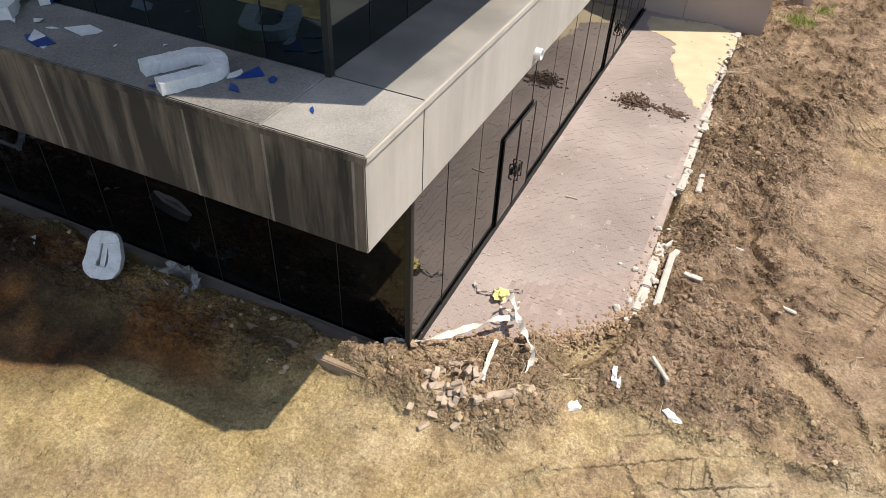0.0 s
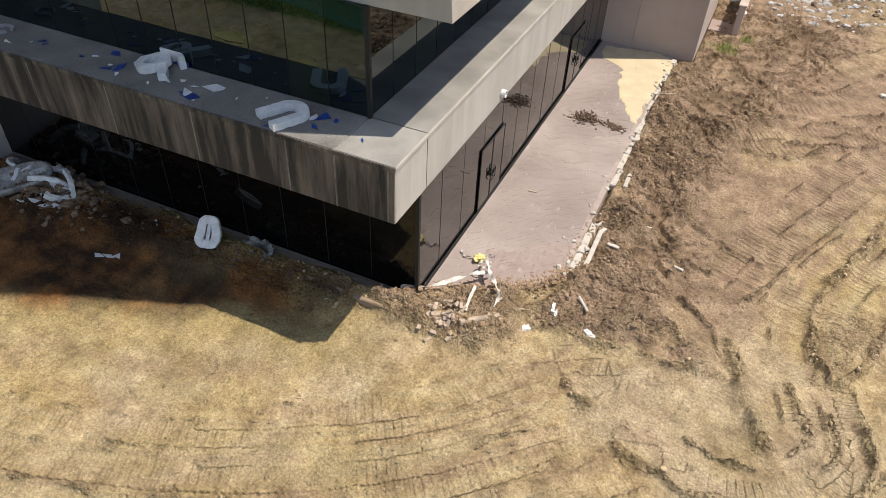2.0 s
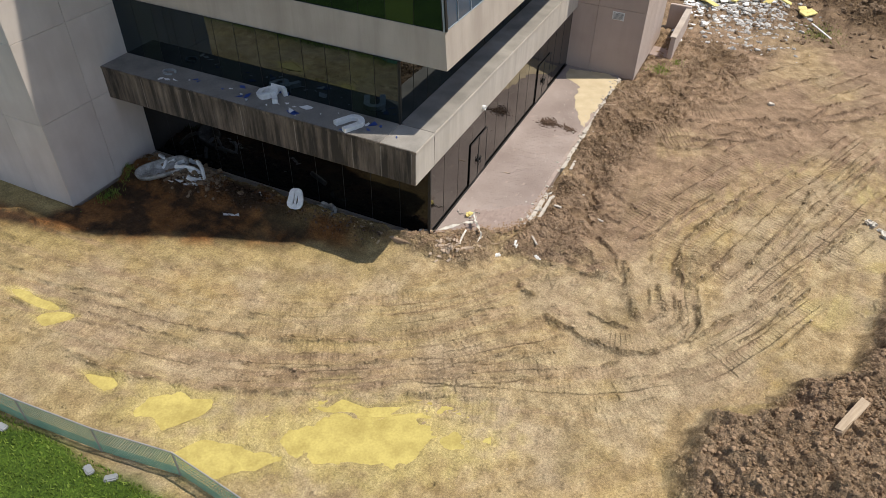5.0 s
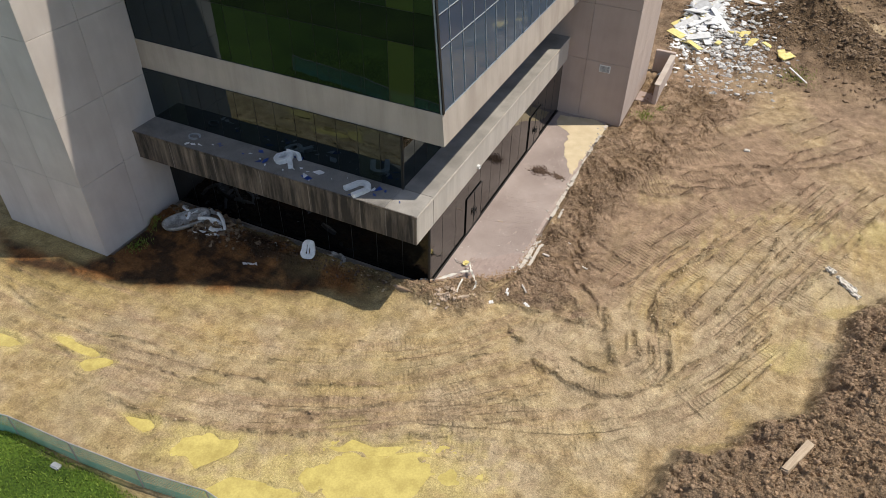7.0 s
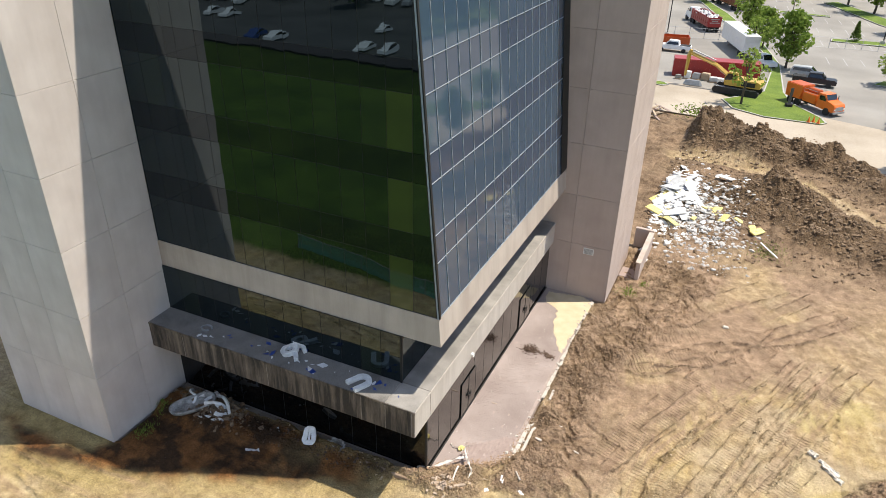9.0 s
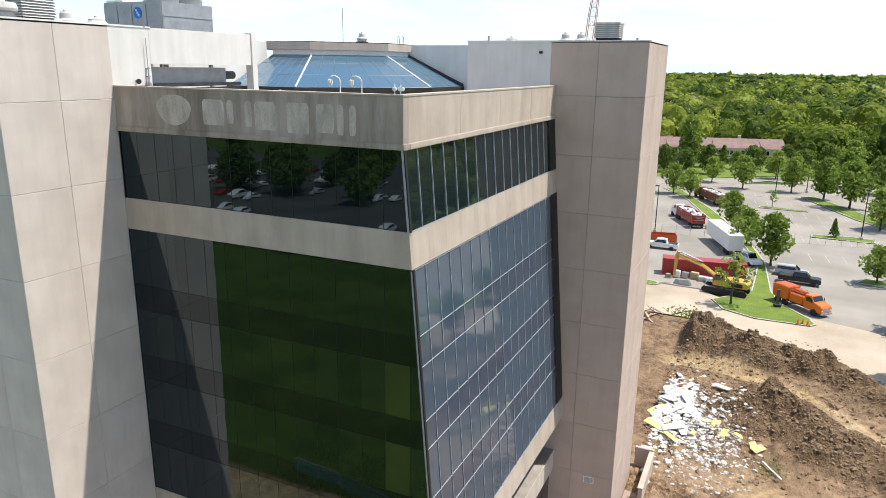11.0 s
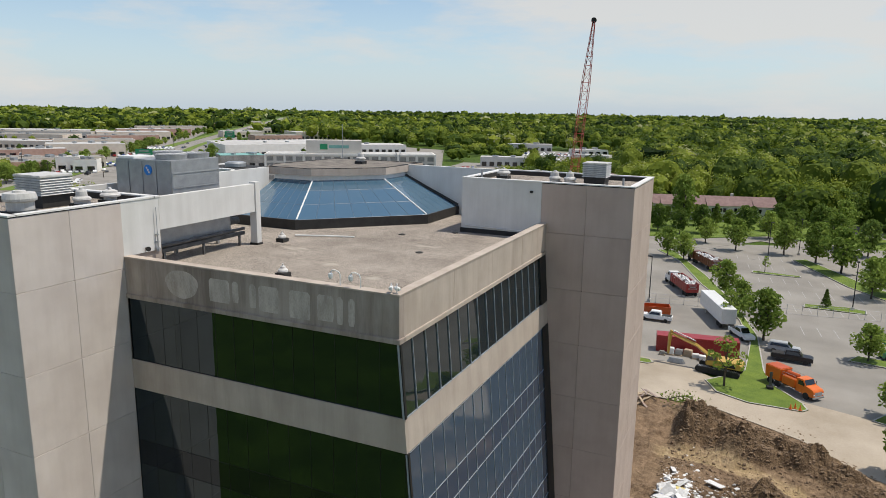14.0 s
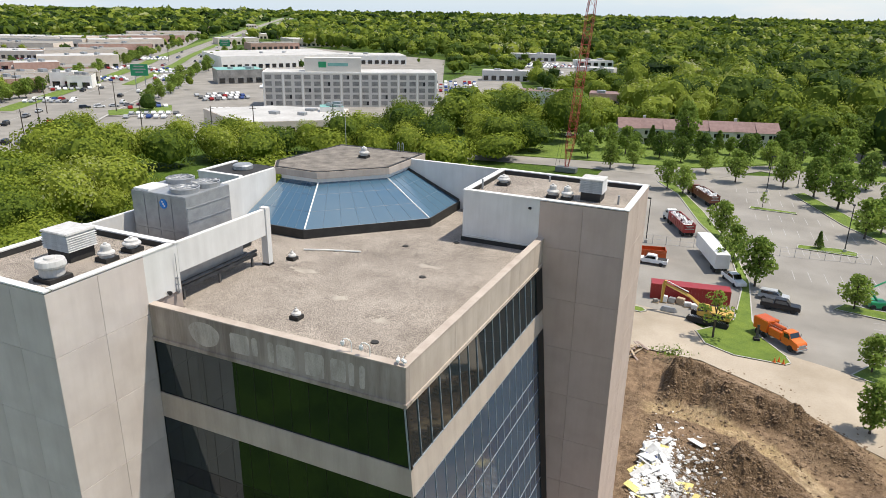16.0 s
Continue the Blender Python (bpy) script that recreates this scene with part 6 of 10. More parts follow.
for i, (x, y, s, m_) in enumerate(((-16.2, 6.4, 0.22, 0), (-16.5, 6.3, 0.2, 0), (-15.9, 6.5, 0.18, 0), (-15.1, 7.0, 0.16, 1), (-15.3, 6.8, 0.14, 0), (-14.9, 6.9, 0.18, 1), (-13.5, 6.8, 0.12, 1), (-13.2, 7.0, 0.1, 0), (-12.4, 6.6, 0.2, 1), (-12.2, 6.75, 0.22, 1), (-12.0, 6.5, 0.12, 0), (-12.5, 6.8, 0.12, 0),
                                   (-10.6, 6.8, 0.16, 0), (-10.3, 7.0, 0.15, 0), (-9.7, 6.45, 0.34, 1), (-9.75, 6.53, 0.36, 0), (-9.4, 7.1, 0.28, 0), (-9.9, 6.9, 0.09, 0), (-6.5, 7.05, 0.17, 0), (-6.3, 7.2, 0.26, 1), (-6.25, 6.7, 0.16, 1), (-5.95, 7.15, 0.12, 1), (-7.2, 6.2, 0.1, 1), (-6.9, 6.2, 0.12, 0), (-5.0, 6.7, 0.08, 1), (-12.9, 7.4, 0.2, 1), (-11.0, 6.5, 0.13, 0), (-8.6, 6.9, 0.06, 0), (-8.0, 7.3, 0.07, 0))):
    shard(x - 0.13, 6.45 + (y - 6.2) * 0.95, Z_L, s, M["blue_plastic"] if m_ else M["plastic"], 50 + i, label="thin shard of blue sign plastic" if m_ else "thin shard of white sign plastic")
# at the foot of the wall
ob = thing("broken_sign_letter", "white upright oval sign shell leaning in the soil", "sign", (-10.55, 7.0, soil(-10.55, 7.0)), 15, "fallen sign letters")
shell_along([(0.23 * math.copysign(abs(math.cos(a)) ** 0.55, math.cos(a)) * (0.85 if math.sin(a) > 0 else 1.08), 0.36 * math.copysign(abs(math.sin(a)) ** 0.7, math.sin(a))) for a in np.linspace(0, 2 * math.pi, 14, endpoint=False)], 0.25, 0.17, M["plastic"], "shell", ob, pose(0, 0.05, 0.36, 50, 6, 8), True, 6, rough=0.004)
shell_along([(0.0, -0.3), (0.0, 0.0), (0.01, 0.3)], 0.1, 0.12, M["plastic"], "cross_bar", ob, pose(0, 0.05, 0.36, 50, 6, 8), seed=8, rough=0.004)
ob = thing("crushed_sign_letter", "crumpled grey sign shell by the plinth", "sign", (-9.2, 7.45, 0.12), 12, "fallen sign letters")
shell_along([(-0.5, -0.1), (-0.2, 0.2), (0.15, 0.22), (0.4, 0.05), (0.35, -0.25), (-0.1, -0.2)], 0.13, 0.26, M["dirty_plastic"], "shell", ob, pose(0, 0, 0, 12, 8, 0), True, 7, rough=0.05)
ob = thing("broken_sign_emblem", "large dirty oval sign shell on a debris heap", "sign", (-17.75, 6.3, soil(-17.75, 6.3) + 0.05), 48, "fallen sign letters")
bm = bmesh.new()
for k, (r, z) in enumerate(((0.5, 0.0), (1.0, 0.08), (1.03, 0.3), (0.9, 0.33), (0.78, 0.08), (0.2, 0.04))):
    ring = [bm.verts.new((1.25 * r * math.cos(t) , 0.55 * r * math.sin(t), z + 0.05 * math.sin(3 * t))) for t in np.linspace(0, 2 * math.pi, 28, endpoint=False)]
    if k:
        for i in range(28):
            bm.faces.new((prev[i], prev[(i + 1) % 28], ring[(i + 1) % 28], ring[i]))
    prev = ring
bm.faces.new(prev)
part("shell", bm, M["dirty_plastic"], ob, smooth=True, at=pose(0, 0, 0.1, 14, -6, 0))
heap_ = np.random.RandomState(23)
pts = np.column_stack((heap_.normal(-16.9, 1.1, 900), heap_.normal(6.85, 0.45, 900), np.zeros(900)))
pts[:, 2] = [soil(a, min(b, 7.4)) + 0.28 * heap_.rand() * math.exp(-((a + 16.9) ** 2) / 2 - ((b - 6.9) ** 2) / 0.4) for a, b in pts[:, :2]]
chunk_cloud("debris_soil", pts, 0.03 + 0.13 * heap_.rand(900) ** 2, M["clod_spoil"], "dark heap of soil and debris by the wall", "soil", 15)
for x, y, turn, tilt, L_ in ((-16.5, 6.75, 30, 70, 0.7), (-16.0, 7.0, -35, 62, 0.55), (-17.0, 7.1, 75, 50, 0.6), (-18.3, 6.9, 140, 40, 0.6)):
    ob = thing("sign_fragment", "curved piece of sign rim standing in the debris", "debris", (x, y, soil(x, y) + 0.05), turn, "sign fragments by the wall")
    shell_along([(-L_, 0.0), (-0.5 * L_, 0.2 * L_), (0.0, 0.28 * L_), (0.5 * L_, 0.2 * L_), (L_, 0.0)], 0.16, 0.1, M["plastic"], "rim", ob, pose(0, 0, 0.35 * L_, tilt, 25, 0), seed=int(turn) + 200, rough=0.012)
rs_ = random.Random(31)
for i in range(26):
    x, y = rs_.gauss(-16.4, 0.9), rs_.uniform(5.7, 7.7)
    z = soil(x, y) if y < 7.0 else 0.12
    if i % 3 == 0:
        ob = thing("sign_fragment", "jagged curved fragment of white sign shell", "debris", (x, y, z), rs_.uniform(0, 360), "sign fragments by the wall")
        shell_along([(-0.3, 0), (0, rs_.uniform(0.05, 0.25)), (0.3, 0.02), (0.45, -0.1)], 0.14, 0.18, M["plastic"], "fragment", ob, pose(0, 0, 0.03, rs_.uniform(-30, 30), rs_.uniform(-40, 20), 0), seed=80 + i)
    else:
        shard(x, y, z + 0.02, rs_.uniform(0.1, 0.3), M["plastic"] if i % 4 else M["galv"], 120 + i, "sign fragments by the wall")
for x, y in ((-13.0, 5.4), (-12.8, 5.5), (-13.3, 5.3), (-12.5, 6.9)):
    shard(x, y, soil(x, y) + 0.02, 0.22, M["plastic"], int(x * 10), "sign fragments by the wall")

# ---- corner wreckage: membrane strips, insulation, bricks, timber ----
def ribbon(name, pts, w, material, label, category, twist=0.6, seed=0):
    """A torn strip that bends and twists along points."""
    ob = thing(name, label, category, pts[0])
    o = Vector(pts[0])
    flat = along([(p[0], p[1]) for p in pts], 8)
    zs = np.interp(np.linspace(0, 1, len(flat)), np.linspace(0, 1, len(pts)), [p[2] for p in pts])
    rng = random.Random(seed)
    bm = bmesh.new()
    prev = None
    for i, ((x, y), z) in enumerate(zip(flat, zs)):
        j0, j1 = flat[max(0, i - 1)], flat[min(len(flat) - 1, i + 1)]
        d = Vector((j1[0] - j0[0], j1[1] - j0[1], 0)).normalized()
        a = twist * math.sin(i * 0.5 + seed)
        n = Vector((-d.y * math.cos(a), d.x * math.cos(a), math.sin(a))) * (w / 2 * rng.uniform(0.7, 1.15))
        c = Vector((x, y, z)) - o
        up = Vector((0, 0, 0.012))
        r = [bm.verts.new(v) for v in (c - n, c + n, c + n + up, c - n + up)]
        if prev:
            for q in range(4):
                bm.faces.new((prev[q], prev[(q + 1) % 4], r[(q + 1) % 4], r[q]))
        prev = r
    part("strip", bm, material, ob)
    return ob


M["membrane"] = mat("weathered_membrane", (0.50, 0.46, 0.39), (0.66, 0.62, 0.55), scale=5, fine=30, rough=0.8)
g = lambda x, y, d=0.04: soil(x, y) + d
ribbon("membrane_strip", [(-4.6, 7.75, 0.45), (-3.9, 8.1, 0.5), (-3.3, 8.75, 0.52), (-2.95, 9.2, 0.5), (-2.6, 9.6, 0.35)], 0.14, M["membrane"], "torn pale membrane strip over the soil", "debris", 0.8, 1)
ribbon("membrane_strip", [(-2.95, 9.95, 0.5), (-2.6, 9.4, 0.55), (-2.3, 9.0, 0.55), (-2.05, 8.7, 0.5), (-2.0, 8.3, 0.35)], 0.13, M["membrane"], "torn pale membrane strip over the soil", "debris", 1.0, 2)
ribbon("membrane_strip", [(-2.9, 10.0, 0.4), (-3.05, 9.7, 0.42), (-2.95, 9.5, 0.5), (-2.7, 9.6, 0.52), (-2.75, 9.9, 0.45)], 0.06, M["membrane"], "looped pale strip on the pavement", "debris", 1.2, 3)
ribbon("membrane_strip", [(-2.75, 8.7, 0.5), (-2.7, 8.2, 0.52), (-2.65, 7.75, 0.45)], 0.10, M["membrane"], "torn pale membrane strip over the soil", "debris", 0.4, 4)
ribbon("rubber_gasket", [(-3.85, 10.3, 0.2), (-3.7, 10.1, 0.16), (-3.4, 10.15, 0.22), (-3.0, 10.45, 0.2), (-2.85, 10.5, 0.16)], 0.06, M["block"], "curved grey gasket on the bricks", "debris", 1.4, 5)
ob = thing("insulation_scrap", "crumpled scrap of yellow insulation foam", "debris", (-3.2, 10.15, 0.13))
bm = bmesh.new()
bmesh.ops.create_icosphere(bm, subdivisions=3, radius=0.2)
for v in bm.verts:
    v.co *= 0.75 + 0.6 * noise.noise(v.co * 9) + 0.25 * noise.noise(v.co * 22)
    v.co.z = max(-0.01, v.co.z * 0.6 + 0.1)
part("foam", bm, M["insulation"], ob)
rp_ = random.Random(77)
for i in range(34):
    x, y = rp_.gauss(-3.05, 0.3), rp_.gauss(7.35, 0.28)
    ob = thing("loose_brick", "loose dusty paving brick in a heap", "brick", (x, y, soil(x, y) + rp_.uniform(-0.01, 0.06)), 0, "loose bricks by the corner")
    part("brick", boxed(-0.10, -0.05, -0.03, 0.10, 0.05, 0.03, bevel=0.006), M["dusty_brick"], ob, at=pose(0, 0, 0, rp_.gauss(0, 22), rp_.gauss(0, 22), rp_.choice([20, 110, 65]) + rp_.gauss(0, 12)))
for i, (x0, y0, x1, y1, w, m_) in enumerate(((-2.6, 7.25, -1.75, 7.95, 0.16, "block"), (-3.35, 7.9, -3.0, 8.0, 0.1, "block"), (-1.75, 8.55, -1.05, 9.1, 0.04, "timber"), (-0.62, 9.35, -0.55, 9.0, 0.08, "plastic"), (-0.05, 9.8, 0.32, 9.35, 0.07, "block"), (0.42, 8.92, 0.72, 8.72, 0.12, "plastic"), (-3.12, 14.25, -2.82, 14.27, 0.05, "block"),
                                             (-0.5, 9.15, -0.45, 8.9, 0.06, "plastic"), (0.05, 12.6, 0.25, 12.5, 0.12, "block"), (0.2, 12.45, 0.42, 12.4, 0.13, "block"), (-0.35, 13.7, -0.5, 13.4, 0.1, "block"), (-0.3, 13.1, -0.2, 13.4, 0.12, "block"), (2.1, 12.8, 2.4, 12.75, 0.08, "block"), (0.95, 14.0, 1.1, 14.0, 0.06, "plastic"), (-1.15, 8.25, -1.0, 8.4, 0.14, "plastic"),
                                             (12.2, 3.7, 13.0, 5.4, 0.3, "timber"), (13.4, 18.1, 13.75, 17.85, 0.26, "plastic"), (14.1, 17.4, 14.7, 16.8, 0.3, "plastic"), (13.9, 17.75, 14.15, 17.55, 0.2, "plastic"), (14.6, 16.75, 14.95, 16.5, 0.22, "plastic"), (8.1, 28.3, 8.4, 28.4, 0.2, "plastic"), (-0.9, 21.9, -0.5, 22.3, 0.06, "timber"), (-0.55, 23.3, 0.1, 23.6, 0.05, "timber"), (-0.5, 25.5, 0.2, 25.0, 0.06, "timber"))):
    x, y = (x0 + x1) / 2, (y0 + y1) / 2
    L = math.hypot(x1 - x0, y1 - y0)
    nm, lab, cat = {"timber": ("timber_offcut", "weathered timber offcut lying on the soil", "timber"), "block": ("concrete_lump", "broken lump of pale concrete", "rubble"), "plastic": ("white_fragment", "broken white fragment lying on the soil", "debris")}[m_]
    base = 0.12 if -4.1 < x < -0.8 and y > 9.5 else soil(x, y)
    ob = thing(nm, lab, cat, (x, y, base + w * 0.28), math.degrees(math.atan2(y1 - y0, x1 - x0)), "debris on the site")
    bm = boxed(-L / 2, -w / 2, -w * 0.4, L / 2, w / 2, w * (0.4 if m_ != "plastic" else 0.1), bevel=w * 0.12 if m_ != "plastic" else 0.0)
    if m_ == "plastic":
        # crumpled sheet
        bmesh.ops.subdivide_edges(bm, edges=list(bm.edges), cuts=4, use_grid_fill=True)
    k_ = 0.08 if m_ != "plastic" else 0.13
    for v in bm.verts:
        v.co += Vector((rp_.gauss(0, w * k_), rp_.gauss(0, w * k_), rp_.gauss(0, w * k_ * 0.8)))
    part("lump" if m_ != "timber" else "plank", bm, M["dusty_brick" if m_ == "block" and x < -1.2 else "soiled_plastic" if m_ == "plastic" and y > 12 else m_], ob)
# roots and twigs
bm = bmesh.new()
for i in range(150):
    x, y = (rp_.gauss(-2.9, 0.9), rp_.gauss(8.4, 0.6)) if i < 80 else (rp_.uniform(-0.3, 4), rp_.uniform(8, 17))
    z = soil(x, y) + 0.05
    a, L = rp_.uniform(0, 6.28), rp_.uniform(0.12, 0.5)
    tube(bm, [(x, y, z), (x + L * 0.5 * math.cos(a), y + L * 0.5 * math.sin(a), z + rp_.uniform(0.02, 0.1)), (x + L * math.cos(a + 0.4), y + L * math.sin(a + 0.4), z + rp_.uniform(-0.02, 0.05))], rp_.uniform(0.004, 0.01), 4)
tagged(part("roots", bm, M["timber"]), "thin torn roots and twigs in the soil", "roots", kind="stuff")

# ---- low wall and rubble by the lift tower ----
ob = thing("retaining_wall", "low broken concrete wall beside the lift tower", "wall", (0.9, 34, 0))
part("wall", boxed(0.45, -2.2, -0.3, 0.75, 3.2, 1.5, bevel=0.03), M["tower"], ob)
part("end_wall", boxed(-0.7, 3.2, -0.3, 0.75, 3.5, 1.7, bevel=0.03), M["tower"], ob)
part("capping", boxed(0.4, -2.3, 1.5, 0.8, 3.2, 1.58, bevel=0.02), M["band"], ob)
part("step", boxed(-0.7, -2.2, -0.3, 0.45, -0.6, 0.12, bevel=0.02), M["paving"], ob)
bm = bmesh.new()
for cx, cy, r, k in ((1.3, 29.8, 0.35, 260), (10.3, 40.8, 0.7, 420), (2.2, 31.2, 0.2, 80), (-19.2, 4.0, 0.3, 160), (-19.5, 5.6, 0.25, 120)):
    for i in range(k):
        x, y = rp_.gauss(cx, r), rp_.gauss(cy, r)
        z, a, hh = soil(x, y), rp_.uniform(0, 6.28), rp_.uniform(0.08, 0.25)
        dx, dy = 0.02 * math.cos(a), 0.02 * math.sin(a)
        vs = [bm.verts.new(v) for v in ((x - dx, y - dy, z), (x + dx, y + dy, z), (x + rp_.gauss(0, 0.08), y + rp_.gauss(0, 0.08), z + hh))]
        bm.faces.new(vs)
tagged(part("weeds", bm, M["leaf"]), "tufts of green weeds in the soil", "weeds", kind="stuff")
rr = random.Random(21)
pts, sz = [], []
for i in range(2000):
    u = rr.random()
    x, y = rr.gauss(3.2 + 3.2 * u, 1.7), rr.gauss(49 - 9 * u, 3.6)
    if x > 0.4 and y > 35:
        pts.append((x, y, soil(x, y) + rr.uniform(0, 0.25) * math.exp(-((x - 2.5) ** 2 + (y - 47) ** 2) / 20)))
        sz.append(0.03 + 0.22 * rr.random() ** 3)
chunk_cloud("rubble", np.array(pts), np.array(sz), M["rubble_grey"], "scattered pale demolition rubble", "rubble", 9, 0.5)
pts = [(abs(rr.gauss(0, 2.2)) + 0.5, rr.gauss(47.5, 4.2)) for i in range(1100)]
chunk_cloud("white_rubble", np.array([(a, b, soil(a, b) + rr.uniform(0.0, 0.5) * math.exp(-((a - 1.5) ** 2) / 6 - ((b - 48) ** 2) / 14)) for a, b in pts]), np.array([0.05 + 0.3 * rr.random() ** 3 for _ in pts]), M["rubble_white"], "heap of white plaster and panel fragments", "rubble", 19, 0.35)
for i in range(46):
    x, y = abs(rr.gauss(0, 1.6)) + 0.6, rr.gauss(48.5, 3.4)
    yel = i % 6 == 0
    s = rr.uniform(0.3, 1.1)
    ob = thing("insulation_board" if yel else "ceiling_panel", "broken yellow insulation board on the rubble" if yel else "broken white panel on the rubble heap", "debris", (x, y, soil(x, y) + rr.uniform(0.12, 0.5)), rr.uniform(0, 360), "broken panels on the rubble")
    part("board", boxed(-s, -s * rr.uniform(0.2, 0.6), -0.03, s, s * rr.uniform(0.2, 0.6), 0.03, bevel=0.01), M["insulation"] if yel else M["rubble_white"], ob, at=pose(0, 0, 0, rr.gauss(0, 14), rr.gauss(0, 14), 0))
for x, y, s in ((5.6, 46.2, 0.7), (6.4, 44.8, 0.55), (7.7, 44.9, 0.5), (8.8, 43.6, 0.5), (4.9, 46.8, 0.6), (4.0, 44.0, 0.35), (9.2, 43.3, 0.6)):
    ob = thing("insulation_board", "torn yellow insulation board on the soil", "debris", (x, y, soil(x, y) + 0.12), rr.uniform(0, 180), "broken panels on the rubble")
    part("board", boxed(-s, -s * 0.6, -0.06, s, s * 0.5, 0.06, bevel=0.02), M["insulation"], ob, at=pose(0, 0, 0, rr.gauss(0, 10), rr.gauss(0, 10), 0))
for x0, y0, x1, y1, w in ((2.4, 50.5, 5.0, 45.5, 0.5), (1.5, 52, 3.4, 50.5, 0.7), (1.8, 53.6, 3.6, 54.2, 0.15), (9.6, 41.6, 11.0, 39.8, 0.12)):
    ob = thing("metal_panel", "long white sheet-metal panel on the rubble", "debris", ((x0 + x1) / 2, (y0 + y1) / 2, soil((x0 + x1) / 2, (y0 + y1) / 2) + 0.3), math.degrees(math.atan2(y1 - y0, x1 - x0)), "broken panels on the rubble")
    L = math.hypot(x1 - x0, y1 - y0)
    part("sheet", boxed(-L / 2, -w / 2, -0.03, L / 2, w / 2, 0.03, bevel=0.01), M["white_metal"], ob, at=pose(0, 0, 0, 0, 5, 0))
ob = thing("blue_tarpaulin", "crumpled blue tarpaulin on the rubble", "tarpaulin", (1.6, 50.0, soil(1.6, 50.0) + 0.2))
bm = bmesh.new()
bmesh.ops.create_grid(bm, x_segments=14, y_segments=14, size=0.7)
for v in bm.verts:
    v.co.z = 0.25 + 0.3 * noise.noise(v.co * 2.4) + 0.12 * noise.noise(v.co * 7)
part("sheet", bm, M["blue_plastic"], ob, smooth=True)
# fallen branch and scrap timber by the haul road
bm = bmesh.new()
rng_b = np.random.RandomState(3)
tube(bm, [(0, 0, 0.4), (1.6, 0.3, 0.9), (3.2, 0.2, 1.1)], [0.08, 0.05, 0.02], 6)
ob = thing("fallen_branch", "leafy green branch lying on the spoil", "branch", (-1.5, 73.0, 0.6), 10)
part("limb", bm, M["bark"], ob)
q_ = new("leaves", quads_mesh("leaves", np.concatenate([np.stack((p - a, p - b, p + a, p + b), 1) for p, a, b in [(rng_b.normal((1.8, 0.2, 0.8), (1.3, 0.7, 0.35), (260, 3)), rng_b.normal(0, 0.1, (260, 3)), rng_b.normal(0, 0.07, (260, 3)))]]), M["leaf"]))
q_.parent = ob
for i in range(26):
    x, y = rr.uniform(-9, -3.5), rr.uniform(71.5, 76)
    ob = thing("scrap_timber", "brown scrap board in a heap", "timber", (x, y, soil(x, y) + rr.uniform(0.2, 0.9)), rr.uniform(0, 180), "scrap boards in a heap")
    part("board", boxed(-rr.uniform(0.6, 1.5), -0.15, -0.04, rr.uniform(0.6, 1.5), 0.15, 0.04, bevel=0.01), M["timber"] if i % 3 else M["paving"], ob, at=pose(0, 0, 0, rr.gauss(0, 12), rr.gauss(0, 14), 0))

# ---- fence with green mesh beyond the site ----
M["mesh_green"] = mat("green_fence_mesh", (0.15, 0.40, 0.31), (0.24, 0.54, 0.42), scale=3, fine=60, rough=0.8)
FENCE = [(-23.5, -8.2), (-20.2, -7.9), (-17.3, -7.5), (-14.6, -6.9), (-11.6, -6.75), (-8.7, -6.45), (-5.9, -6.0), (-3.0, -6.3), (0, -6.6), (3, -6.9), (6, -7.2), (9, -7.4), (12, -7.6)]
fence = thing("site_fence", "temporary wire fence lined with green mesh", "fence", (0, 0, 0))
for i, (x, y) in enumerate(FENCE):
    bm = bmesh.new()
    tube(bm, [(x, y, soil(x, y) - 0.1), (x, y, soil(x, y) + 1.25)], 0.03, 6)
    part("post", bm, M["galv"], fence)
    if i:
        px, py = FENCE[i - 1]
        z0, z1 = soil(px, py), soil(x, y)
        bm = bmesh.new()
        tube(bm, [(px, py, z0 + 1.23), (x, y, z1 + 1.23)], 0.025, 6)
        part("top_rail", bm, M["galv"], fence)
        bm = bmesh.new()
        n = 46
        for k in range(n):
            u, v = k / n, (k + 0.42) / n
            a, b = Vector((px, py, z0)).lerp(Vector((x, y, z1)), u), Vector((px, py, z0)).lerp(Vector((x, y, z1)), v)
            bm.faces.new([bm.verts.new(p) for p in (a, b, b + Vector((0, 0, 1.2)), a + Vector((0, 0, 1.2)))])
        for k in range(16):
            z = k / 16 * 1.2
            a, b = Vector((px, py + 0.004, z0 + z)), Vector((x, y + 0.004, z1 + z))
            hh = Vector((0, 0, 0.028 if k > 5 else 0.062))
            bm.faces.new([bm.verts.new(p) for p in (a, b, b + hh, a + hh)])
        part("mesh", bm, M["mesh_green"], fence, "see-through green debris netting")
for i in range(5):
    x, y = (-12.1, -7.6, -3.2, 5.0, -8.4)[i], (-7.3, -7.1, -7.0, -8, -7.2)[i]
    ob = thing("litter", "crushed dark litter on the grass", "litter", (x, y, soil(x, y) + 0.05), i * 40, "litter on the grass")
    part("scrap", boxed(-0.2, -0.12, -0.06, 0.2, 0.12, 0.08, bevel=0.04), M["galv"], ob)
